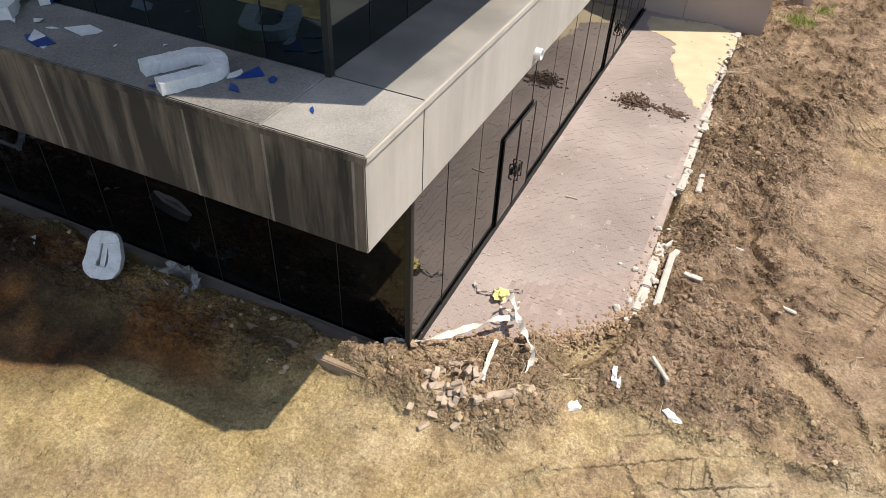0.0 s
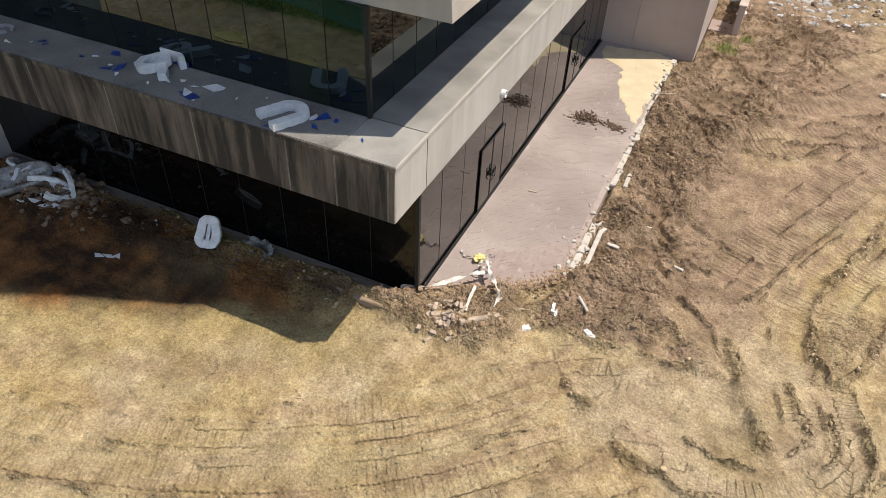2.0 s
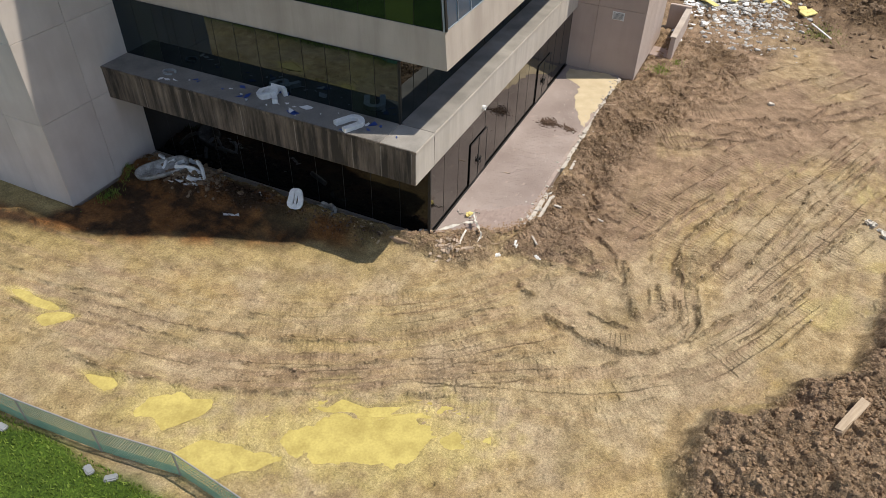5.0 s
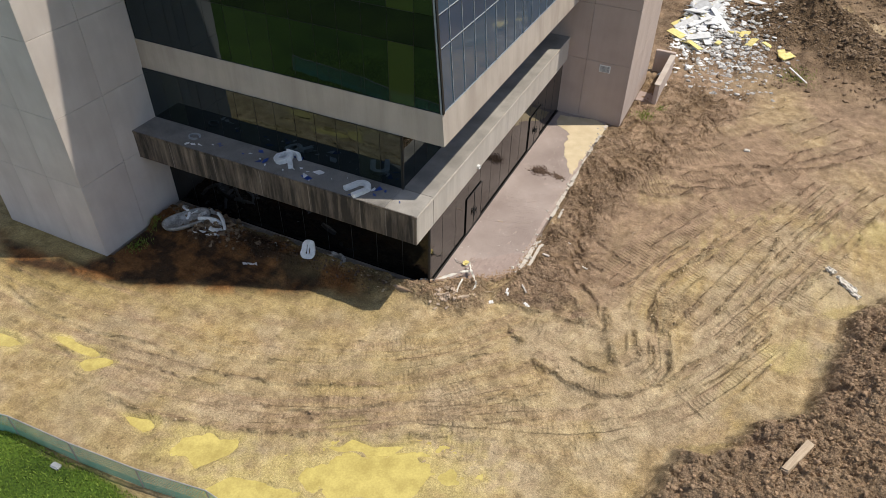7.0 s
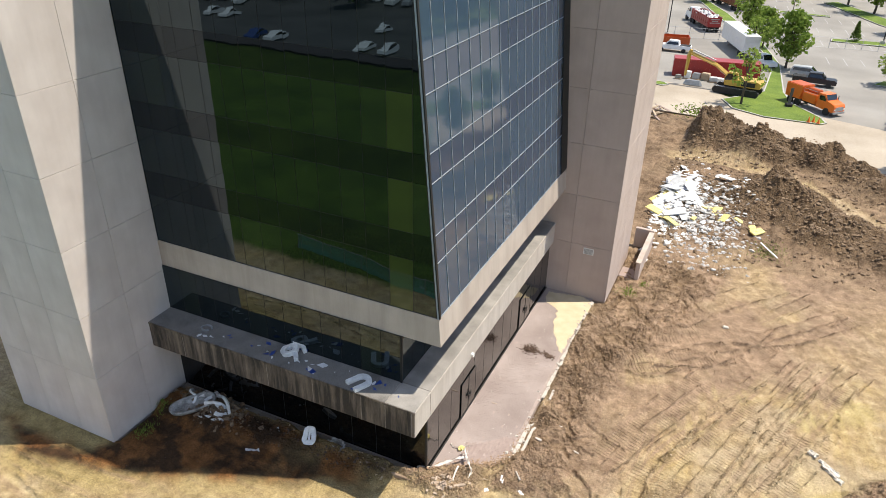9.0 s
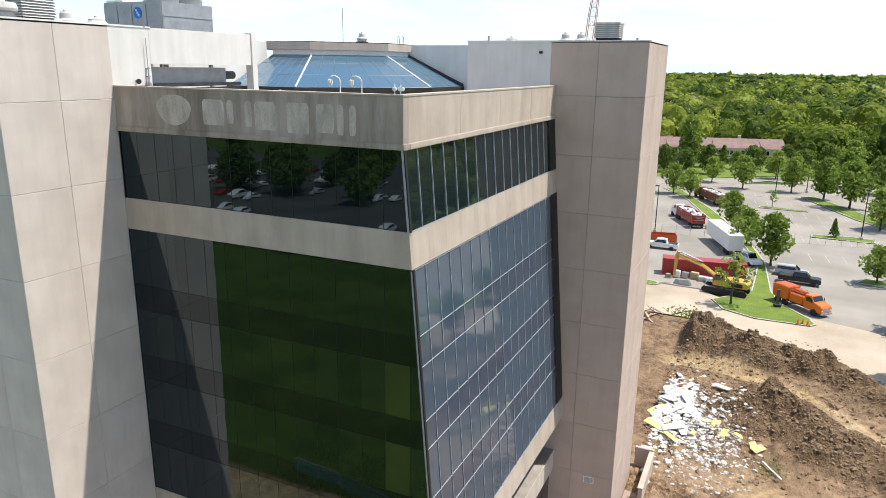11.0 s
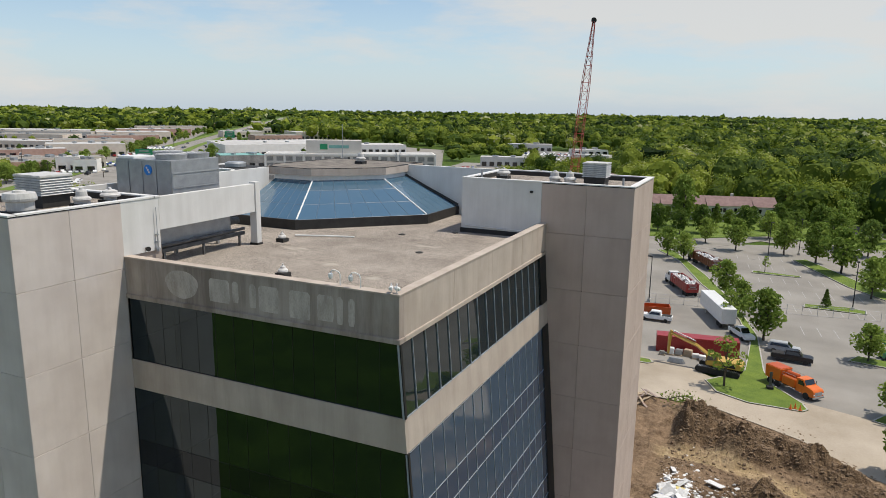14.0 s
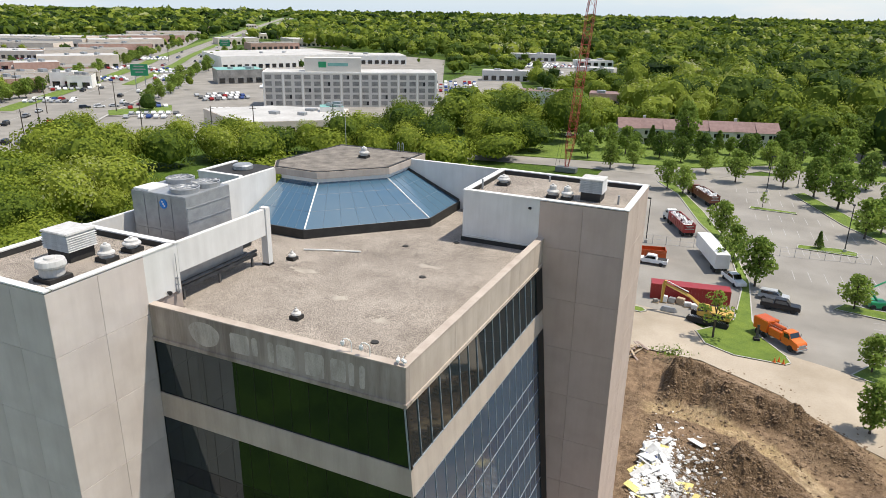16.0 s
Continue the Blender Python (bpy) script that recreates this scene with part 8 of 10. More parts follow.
for k, x, y, h, s in PLACED:
    tree(k, x, y, h * (0.92 if y < 180 else 1), s, rt.uniform(0, 360))
# the lawn side, seen in the glass
for i in range(16):
    tree(rt.choice(["round", "dark"]), rt.uniform(-122, -48), rt.uniform(-150, -100), rt.uniform(9, 13), 1.15, rt.uniform(0, 360), group="trees along the far side of the lawn")
for i in range(22):
    tree(rt.choice(["round", "dark", "tall"]), -170 + i * 8.6 + rt.uniform(-2.5, 2.5), (-172, -121, -150)[i % 3] + rt.uniform(-6, 6), rt.uniform(8, 14), 1.0, rt.uniform(0, 360), group="trees along the far side of the lawn")


# ---- woods ----
CAM_PLAN = (7, -15)
ROAD = [(-190, 84), (-215, 120), (-262, 186), (-318, 272), (-400, 390), (-480, 497), (-740, 872), (-1010, 1270), (-1500, 1990)]
CLEARINGS = [[(-165, 296), (-122, 296), (-118, 370), (-150, 450), (-188, 440)], [(-118, 440), (-90, 455), (-92, 525), (-150, 620), (-205, 605), (-170, 500)], [(-66, 490), (-32, 502), (-30, 572), (-66, 560)],
             [(-92, 290), (-66, 296), (-60, 346), (-86, 342)], [(6, 326), (34, 292), (62, 316), (24, 374)]]
TOWN = [(-45, 224), (16, 240), (12, 262), (-50, 248)]


def woods():
    """One stuff mesh of crowns, each with a few lobes of leaf sprays and a tone of its own."""
    rng = np.random.RandomState(11)
    xs, ys = [], []
    r = 92.0
    while r < 4400:
        sp = max(10.5, r * 0.0125)
        k = int(math.radians(94) * r / sp)
        az = math.radians(-69) + math.radians(94) * (np.arange(k) + rng.uniform(-0.42, 0.42, k)) / k
        rr_ = r + rng.uniform(-0.45, 0.45, k) * sp
        xs.append(CAM_PLAN[0] + rr_ * np.sin(az))
        ys.append(CAM_PLAN[1] + rr_ * np.cos(az))
        r += sp * (1 + r * 0.0008)
    x, y = np.concatenate(xs), np.concatenate(ys)
    n = len(x)
    lr = np.hypot(x - CAM_PLAN[0], y - CAM_PLAN[1])
    rd = np.full(n, 1e9)
    for (ax, ay), (bx, by) in zip(ROAD, ROAD[1:]):
        t = np.clip(((x - ax) * (bx - ax) + (y - ay) * (by - ay)) / ((bx - ax) ** 2 + (by - ay) ** 2), 0, 1)
        rd = np.minimum(rd, np.hypot(x - ax - t * (bx - ax), y - ay - t * (by - ay)))
    far_left = in_poly(x, y, [(-240, 130), (-420, 150), (-820, 420), (-860, 640), (-700, 760), (-560, 560), (-300, 250)])
    inn = in_poly(x, y, [(-265, 160), (-215, 140), (-170, 166), (-126, 190), (-126, 262), (-142, 300), (-262, 560), (-460, 640), (-600, 700), (-480, 480), (-330, 300)])
    site = in_poly(x, y, [(-75, -40), (-75, 60), (-60, 120), (-62, 200), (-52, 212), (-50, 226), (60, 240), (80, 100), (60, -40)])
    town = in_poly(x, y, TOWN)
    lot = in_poly(x, y, [(-105, 300), (-80, 300), (-75, 345), (-120, 360)])
    sparse = rng.rand(n)
    clear = fbm(x / 60 + 40, y / 60 + 40, 3, 17)
    ok = (rd > 26) & ((far_left > 0) | (sparse < 0.2)) & ((inn > 6) | ((sparse < 0.035) & (inn < -18))) & (site > 2) & (town > 7) & (lot > 0)
    ok &= ~((rd < 70) & (lr > 420) & (sparse > 0.45))
    ok &= (clear < 0.68) | (lr > 900)
    ok &= rng.rand(n) < np.where(lr < 240, 0.72, 0.9)
    ok &= (in_poly(x, y, [(-118, 196), (-175, 165), (-180, 152), (-116, 182)]) > 0)
    for poly in CLEARINGS:
        ok &= (in_poly(x, y, poly) > 1.5) | (sparse > 0.94)
    x, y, lr = x[ok], y[ok], lr[ok]
    n = len(x)
    R = 7.4 * np.maximum(1, lr / 820) ** 0.85 * (0.6 + 0.85 * rng.rand(n) ** 1.4)
    H = np.where(lr < 240, 10.5, 15.0) * (0.34 + 0.58 * rng.rand(n) + 0.38 * (R / 7.4) * np.minimum(1, 820 / np.maximum(lr, 820)))
    az = np.degrees(np.arctan2(x - CAM_PLAN[0], y - CAM_PLAN[1]))
    low = (az > -33) & (az < -10) & (lr > 270) & (lr < 640)
    R, H = np.where(low, R * 0.78, R), np.where(low, H * 0.6, H)
    small = (far_left[ok] < 0) | (inn[ok] < 6)
    R, H = np.where(small, R * 0.5, R), np.where(small, H * 0.5, H)
    tone = np.clip(0.62 * vnoise(x / 60 + 90, y / 60 + 90, 7) + 0.66 * rng.rand(n) - 0.1, 0, 0.92)
    tone = np.clip(tone - 0.02 * np.clip((lr - 500) / 900, 0, 1), 0, 1)
    tone = np.where(lr < 320, np.clip(0.36 + 0.58 * tone, 0, 0.85), np.where(lr < 1000, np.clip(0.1 + 0.92 * tone, 0, 0.88), tone))
    tone = np.where(rng.rand(n) < 0.025, 1.0, tone)
    ico = bmesh.new()
    bmesh.ops.create_icosphere(ico, subdivisions=2, radius=1.0)
    ball = np.array([v.co[:] for v in ico.verts])
    tris = np.array([[v.index for v in f.verts] for f in ico.faces])
    ico.free()
    ico = bmesh.new()
    bmesh.ops.create_icosphere(ico, subdivisions=1, radius=1.0)
    ball0 = np.array([v.co[:] for v in ico.verts])
    tris0 = np.array([[v.index for v in f.verts] for f in ico.faces])
    ico.free()
    swell = lambda u, ld: 0.56 + 0.48 * np.max(np.clip(u @ ld.T, 0, 1) ** 4, axis=1)
    q, tones, core, core_shade_tones = [], [], [], []
    for cx, cy, r, h, d, tn in zip(x, y, R, H, lr, tone):
        m, nl, sz = (2300, 17, 0.034) if d < 165 else (1400, 14, 0.041) if d < 260 else (330, 13, 0.066) if d < 480 else (70, 9, 0.12) if d < 850 else (12, 5, 0.3) if d < 1700 else (5, 4, 0.4)
        hr = min(h * 0.52, r * 1.25)
        mid, half = np.array((cx, cy, h - hr)), np.array((r, r, hr))
        ld = rng.normal(size=(nl, 3))
        ld[:, 2] = ld[:, 2] * 0.8 + 0.25
        ld /= np.linalg.norm(ld, axis=1)[:, None]
        V, F = (ball, tris) if d < 420 else (ball0, tris0)
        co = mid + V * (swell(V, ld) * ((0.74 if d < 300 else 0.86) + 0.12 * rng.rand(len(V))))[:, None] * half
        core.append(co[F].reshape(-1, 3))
        # crown core toned down, painting the shade between the sprays
        core_shade_tones.append(np.full(len(F), max(0.0, tn - 0.16)))
        u = rng.normal(size=(m, 3))
        u[:, 2] += 0.3
        u /= np.linalg.norm(u, axis=1)[:, None]
        p = mid + u * (swell(u, ld) * (0.82 + 0.28 * rng.rand(m)))[:, None] * half
        nrm = u + 0.3 * rng.normal(size=(m, 3))
        nrm /= np.linalg.norm(nrm, axis=1)[:, None]
        t = np.cross(nrm, rng.normal(size=(m, 3)))
        t /= np.linalg.norm(t, axis=1)[:, None]
        b = np.cross(nrm, t)
        s = r * sz * (0.65 + 0.7 * rng.rand(m, 1))
        q.append(np.stack((p - t * s, p - b * s * 0.8, p + t * s, p + b * s * 0.8), 1))
        tones.append(np.clip(tn + 0.05 * rng.normal(size=m), 0, 1))
    for nm, me, tn in (("woods", quads_mesh("woods", np.concatenate(q), M["woods"]), tones), ("woods_canopy", quads_mesh("woods_canopy", np.concatenate(core), M["woods"], 3), core_shade_tones)):
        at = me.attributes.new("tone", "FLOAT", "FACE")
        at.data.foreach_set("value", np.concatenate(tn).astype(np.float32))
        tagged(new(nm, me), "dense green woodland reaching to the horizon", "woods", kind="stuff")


woods()
# street trees along the highway
hw = [Vector(p) for p in along(ROAD[2:7], 12)]
for i in range(3, len(hw) - 1, 1):
    dd_ = (hw[i + 1] - hw[i]).normalized()
    for off in (-36, 27):
        if rt.random() < 0.75:
            p_ = hw[i] + Vector((dd_.y, -dd_.x)) * (off + rt.uniform(-3, 3)) + dd_ * rt.uniform(-6, 6)
            tree(rt.choice(["round", "tall", "round"]), p_.x, p_.y, rt.uniform(6, 10), 1.05, rt.uniform(0, 360), group="street trees along the highway")

# ---- car park, road and islands ----
def sheet(name, outline, z, material, label, category, thick=0.06, kind="structure"):
    bm = bmesh.new()
    prism(bm, outline, z - thick, z)
    return tagged(part(name, bm, material), label, category, kind=kind)


def curb_round(outline, z0, z1, w=0.18, name="kerb"):
    """A kerb along a closed outline."""
    bm = bmesh.new()
    k = len(outline)
    mid = Vector((sum(p[0] for p in outline) / k, sum(p[1] for p in outline) / k))
    for i in range(k):
        a, b = Vector(outline[i]), Vector(outline[(i + 1) % k])
        d = (b - a).normalized()
        q = Vector((-d.y, d.x)) * w
        if (mid - a).dot(q) < 0:
            q = -q
        prism(bm, [a, b, b + q, a + q], z0, z1)
    return tagged(part(name, bm, M["kerb"]), "pale concrete kerb", "kerb", kind="structure")


sheet("car_park", [(-34, 84), (-8, 86.5), (3, 88), (14, 80.5), (22, 78), (60, 68), (75, 120), (55, 210), (30, 208), (-34, 186)], 0.12, M["asphalt"], "grey asphalt car park with worn paint", "car park")
sheet("dusty_road", [(-40, 74), (-6, 75.5), (4, 75.2), (14, 70), (20, 63.5), (30, 57), (40, 66), (33, 74), (22, 80), (15.5, 82), (7, 83), (-0.5, 89), (-8, 90.5), (-40, 90)], 0.16, M["dusty_road"],
      "pale dusty concrete haul road", "road")
sheet("ring_road", [(-75, 180), (-34, 186.2), (-6, 187), (8, 207), (27, 198.5), (36, 172), (44, 174), (33, 208), (10, 217), (-10, 201.5), (-36, 197), (-78, 190)], 0.17, M["asphalt"], "grey asphalt service road", "road")
ISLANDS = [[(2.4, 84.2), (4.0, 80.6), (8, 78.6), (14.4, 78.7), (15.1, 79.6), (14.6, 81.2), (11.2, 86.2), (9.9, 92), (8.8, 109), (5, 127), (-3, 153), (-13, 179), (-17.4, 178.8), (-10.4, 166.8), (-2.9, 143), (2.3, 130.3), (5.8, 117.4), (7.8, 104.7), (7.6, 97), (7.4, 91.2), (6.6, 89.4)],
           [(6.6, 160.6), (16.9, 160.4), (17.1, 162), (6.8, 163.2)], [(16.5, 133.2), (27.2, 132.8), (27.4, 135.6), (24, 136.8), (16.7, 135.8)], [(21.3, 102.6), (36, 100), (36, 104), (23, 105.8)],
           [(16, 181), (26, 155.6), (34, 143), (38, 146), (29, 162), (19, 184)], [(-9, 87.6), (-6.0, 87.4), (-5.2, 88.3), (-6, 89.4), (-9, 89.8)], [(24.4, 61.5), (33, 57), (44, 60), (40, 70), (30, 72)], [(22, 79.6), (34, 74.6), (36, 84), (25, 84.5)]]
for o in ISLANDS:
    sheet("lawn_island", o, 0.27, M["lawn"], "mown grass island edged with a pale kerb", "lawn", 0.25)
    curb_round(o, 0.0, 0.30)
sheet("verge", [(-80, 191), (-36, 198.5), (-10, 203), (9, 219), (36, 209.5), (47, 176), (120, 180), (120, 300), (-80, 300)], 0.10, M["lawn"], "mown grass verge", "lawn")
sheet("side_street", [(26, 300), (22, 262), (34, 236), (60, 214), (66, 222), (42, 244), (32, 264), (36, 300)], 0.15, M["asphalt"], "grey side street", "road")
lines = bmesh.new()
for row, (ox, oy, dx, dy, n, lx, ly) in enumerate(((12, 141, 2.62, 0.25, 9, -0.5, 5.2), (12.6, 128.5, 2.62, 0.25, 8, -0.5, 5.2), (8.5, 152, 2.62, 0.25, 7, -0.5, 5.2), (6.0, 166, 2.62, 0.25, 6, -0.5, 5.2), (3, 177, 2.62, 0.25, 6, -0.5, 5.2), (16, 114, 2.62, 0.25, 6, -0.5, 5.2), (26, 92, 0.2, 2.6, 5, 5, 0.3))):
    for i in range(n):
        a = Vector((ox + i * dx, oy + i * dy))
        b = a + Vector((lx, ly))
        d = (b - a).normalized()
        q = Vector((-d.y, d.x)) * 0.06
        prism(lines, [a - q, b - q, b + q, a + q], 0.118, 0.126)
tagged(part("bay_lines", lines, M["white_line"]), "worn white parking-bay lines", "markings", kind="structure")


# ---- vehicles ----
def wheel(parent, x, y, r, w, turn=0):
    bm = bmesh.new()
    lathe(bm, [(r * 0.62, -w / 2), (r * 0.94, -w / 2), (r, -w * 0.3), (r, w * 0.3), (r * 0.94, w / 2), (r * 0.62, w / 2)], 18, m=pose(0, 0, 0, 90, 0, 0))
    ob = part("wheel", bm, M["rubber"], parent, at=pose(x, y, r))
    bm = bmesh.new()
    lathe(bm, [(0.05, -w * 0.35), (r * 0.6, -w * 0.42), (r * 0.62, 0), (r * 0.6, w * 0.42), (0.05, w * 0.35)], 14, m=pose(0, 0, 0, 90, 0, 0))
    part("rim", bm, M["galv"], ob)


def paint(name, c, rough=0.35):
    return mat(name, tuple(v * 0.9 for v in c), c, scale=1.5, fine=20, rough=rough, bump=0.02)


PAINT = {n: paint(n + "_paint", c) for n, c in {"orange": (0.72, 0.16, 0.02), "yellow": (0.52, 0.33, 0.06), "red": (0.30, 0.02, 0.02), "black": (0.012, 0.012, 0.014), "silver": (0.4, 0.41, 0.42),
                                                "white": (0.75, 0.75, 0.74), "grey": (0.16, 0.165, 0.17), "blue": (0.03, 0.06, 0.16), "maroon": (0.16, 0.02, 0.02), "rust": (0.17, 0.05, 0.025), "dkorange": (0.5, 0.09, 0.015), "green": (0.02, 0.28, 0.12), "craner": (0.42, 0.07, 0.05)}.items()}


def profile_body(pts, w, inset=0.0, bevel=0.05):
    """A body from a side profile of (x, z), w wide, its upper edges drawn in by inset."""
    bm = bmesh.new()
    zt = max(z for x, z in pts)
    zb = min(z for x, z in pts)
    f = lambda z: w / 2 - inset * max(0, (z - zb) / (zt - zb))
    a = [bm.verts.new((x, -f(z), z)) for x, z in pts]
    b = [bm.verts.new((x, f(z), z)) for x, z in pts]
    bm.faces.new(a)
    bm.faces.new(b[::-1])
    for i in range(len(pts)):
        j = (i + 1) % len(pts)
        bm.faces.new((a[i], b[i], b[j], a[j]))
    if bevel:
        bmesh.ops.bevel(bm, geom=list(bm.edges), offset=bevel, segments=2, affect="EDGES")
    return bm


def car(colour, x, y, turn, label, group, kind="car", name="car", far=False):
    ob = thing(name, label, "car" if kind == "car" else "pickup" if kind == "pickup" else "car", (x, y, 0.13), turn, group)
    L = 5.8 if kind == "pickup" else 4.6
    edge = 0.0 if far else 0.05
    if kind == "pickup":
        low = [(-2.9, 0.5), (-2.9, 1.12), (0.9, 1.15), (2.6, 1.12), (2.9, 0.95), (2.9, 0.45)]
        cab = [(-1.0, 1.1), (-0.85, 1.85), (0.75, 1.88), (1.45, 1.12)]
        win = [(-0.88, 1.2), (-0.75, 1.74), (0.7, 1.77), (1.25, 1.2)]
        axles = (-1.8, 1.9)
    elif kind == "suv":
        low = [(-2.3, 0.45), (-2.35, 1.0), (1.2, 1.05), (2.2, 0.98), (2.35, 0.8), (2.35, 0.4)]
        cab = [(-2.3, 1.0), (-2.1, 1.68), (0.4, 1.72), (1.15, 1.05)]
        win = [(-2.1, 1.1), (-1.95, 1.58), (0.35, 1.62), (0.95, 1.1)]
        axles = (-1.4, 1.45)
    else:
        low = [(-2.25, 0.4), (-2.3, 0.85), (-1.6, 0.95), (1.1, 0.95), (2.1, 0.82), (2.3, 0.65), (2.3, 0.35)]
        cab = [(-1.9, 0.9), (-1.2, 1.4), (0.2, 1.43), (1.1, 0.93)]
        win = [(-1.65, 0.96), (-1.1, 1.33), (0.15, 1.36), (0.9, 0.96)]
        axles = (-1.4, 1.4)
    part("body", profile_body(low, 1.85, 0.06, edge), PAINT[colour], ob)
    part("cabin", profile_body(cab, 1.66, 0.2, edge), PAINT[colour], ob)
    part("side_window", profile_body(win, 1.70, 0.2, edge), M["dark_glass"], ob)
    (wx0, wz0), (wx1, wz1) = cab[-1], cab[-2]
    bm = bmesh.new()
    prism(bm, [(0, -0.68), (0.02, -0.68), (0.02, 0.68), (0, 0.68)], 0.05, math.hypot(wx0 - wx1, wz0 - wz1) - 0.06)
    part("windscreen", bm, M["dark_glass"], ob, at=Matrix.Translation((wx0 + 0.02, 0, wz0 + 0.02)) @ pose(0, 0, 0, 0, math.degrees(math.atan2(wx1 - wx0, wz1 - wz0)), 0))
    if kind == "pickup":
        part("bed_liner", boxed(-2.75, -0.75, 1.1, -1.1, 0.75, 1.165), M["rubber"], ob)
    for ax in axles:
        for s in (-0.85, 0.85):
            if far:
                bm = bmesh.new()
                lathe(bm, [(0.36, -0.12), (0.36, 0.12)], 10, m=pose(0, 0, 0, 90, 0, 0))
                part("wheel", bm, M["rubber"], ob, at=pose(ax, s, 0.36))
            else:
                wheel(ob, ax, s, 0.36, 0.24)
    for s in () if far else (-0.65, 0.65):
        part("headlight", boxed(L / 2 - 0.12, s - 0.15, 0.68, L / 2 + 0.01, s + 0.15, 0.82, bevel=0.02), M["white_metal"], ob)
    return ob


def truck_cab(ob, x, colour, hood=True):
    """A lorry cab whose rear lies at x, looking to +x."""
    pts = [(x, 0.75), (x, 2.75), (x + 1.25, 2.75), (x + 1.65, 1.95), (x + 2.9, 1.72), (x + 3.1, 1.45), (x + 3.1, 0.6)] if hood else [(x, 0.7), (x, 2.9), (x + 1.6, 2.9), (x + 2.0, 1.8), (x + 2.05, 0.6)]
    part("cab", profile_body(pts, 2.2, 0.12), PAINT[colour], ob)
    part("side_window", profile_body([(x + 0.35, 1.85), (x + 0.35, 2.5), (x + 1.15, 2.5), (x + 1.45, 1.85)], 2.16, 0.02), M["dark_glass"], ob)
    q = pts[2], pts[3]
    d = math.hypot(q[1][0] - q[0][0], q[1][1] - q[0][1])
    bm = boxed(-0.005, -0.9, 0.06, 0.03, 0.9, d - 0.06)
    part("windscreen", bm, M["dark_glass"], ob, at=Matrix.Translation((q[1][0], 0, q[1][1])) @ pose(0, 0, 0, 0, math.degrees(math.atan2(q[0][0] - q[1][0], q[0][1] - q[1][1])), 0))
    e = pts[-2][0]
    part("grille", boxed(e - 0.06, -0.7, 0.8, e + 0.03, 0.7, 1.4, bevel=0.02), M["galv"], ob)
    part("bumper", boxed(e - 0.1, -1.1, 0.45, e + 0.15, 1.1, 0.72, bevel=0.04), M["galv"], ob)
    for s in (-0.85, 0.85):
        part("headlight", boxed(e - 0.05, s - 0.13, 0.95, e + 0.05, s + 0.13, 1.15, bevel=0.02), M["white_metal"], ob)
        part("mirror", boxed(x + 1.5, s * 1.45 - 0.05, 1.9, x + 1.58, s * 1.45 + 0.05, 2.4, bevel=0.01), M["rubber"], ob)


# orange truck with hopper and tank
ob = thing("utility_truck", "orange six-wheel utility truck with a hopper and tank body", "truck", (13.5, 86.1, 0.13), -43)
part("chassis", boxed(-4.4, -0.5, 0.6, 4.2, 0.5, 0.95, bevel=0.03), M["rubber"], ob)
truck_cab(ob, 1.2, "orange")
bm = bmesh.new()
prism(bm, [(-4.3, -1.15), (-1.7, -1.15), (-1.7, 1.15), (-4.3, 1.15)], 1.0, 2.9, [(-4.4, -1.2), (-1.5, -1.2), (-1.5, 1.2), (-4.4, 1.2)])
part("hopper", bm, PAINT["orange"], ob)
part("hopper_lid", boxed(-4.3, -1.1, 2.88, -1.6, 1.1, 2.98, bevel=0.03), PAINT["dkorange"], ob)
part("pump_box", boxed(-1.3, -1.1, 0.95, 1.0, 1.1, 2.2, bevel=0.06), PAINT["orange"], ob)
bm = bmesh.new()
lathe(bm, [(0.3, -1.0), (0.42, -0.95), (0.42, 0.95), (0.3, 1.0)], 14, m=pose(-0.2, 0, 2.45, 0, 90, 0))
part("tank", bm, PAINT["dkorange"], ob)
bm = bmesh.new()
for s in (-0.9, 0.9):
    tube(bm, [(-1.4, s, 2.25), (0.9, s, 2.25), (0.9, s, 2.7), (-1.4, s, 2.7), (-1.4, s, 2.25)], 0.03, 6)
part("hand_rail", bm, M["galv"], ob)
ob.scale = (0.9, 0.9, 0.9)
for ax in (-3.4, -2.05, 3.1):
    for s in (-0.98, 0.98):
        wheel(ob, ax, s, 0.52, 0.32)

car("black", 13.6, 98.7, -4, "black crew-cab pickup on the asphalt", "cars near the works entrance", "pickup", "pickup_truck")
car("silver", 12.6, 102.6, -6, "silver sport utility car behind a pickup", "cars near the works entrance", "suv")
car("white", -8.2, 110.8, 180, "white pickup beside an orange bin", "cars near the works entrance", "pickup", "pickup_truck")
car("white", 6.2, 107.6, -60, "white pickup beside the trailer", "cars near the works entrance", "pickup", "pickup_truck")

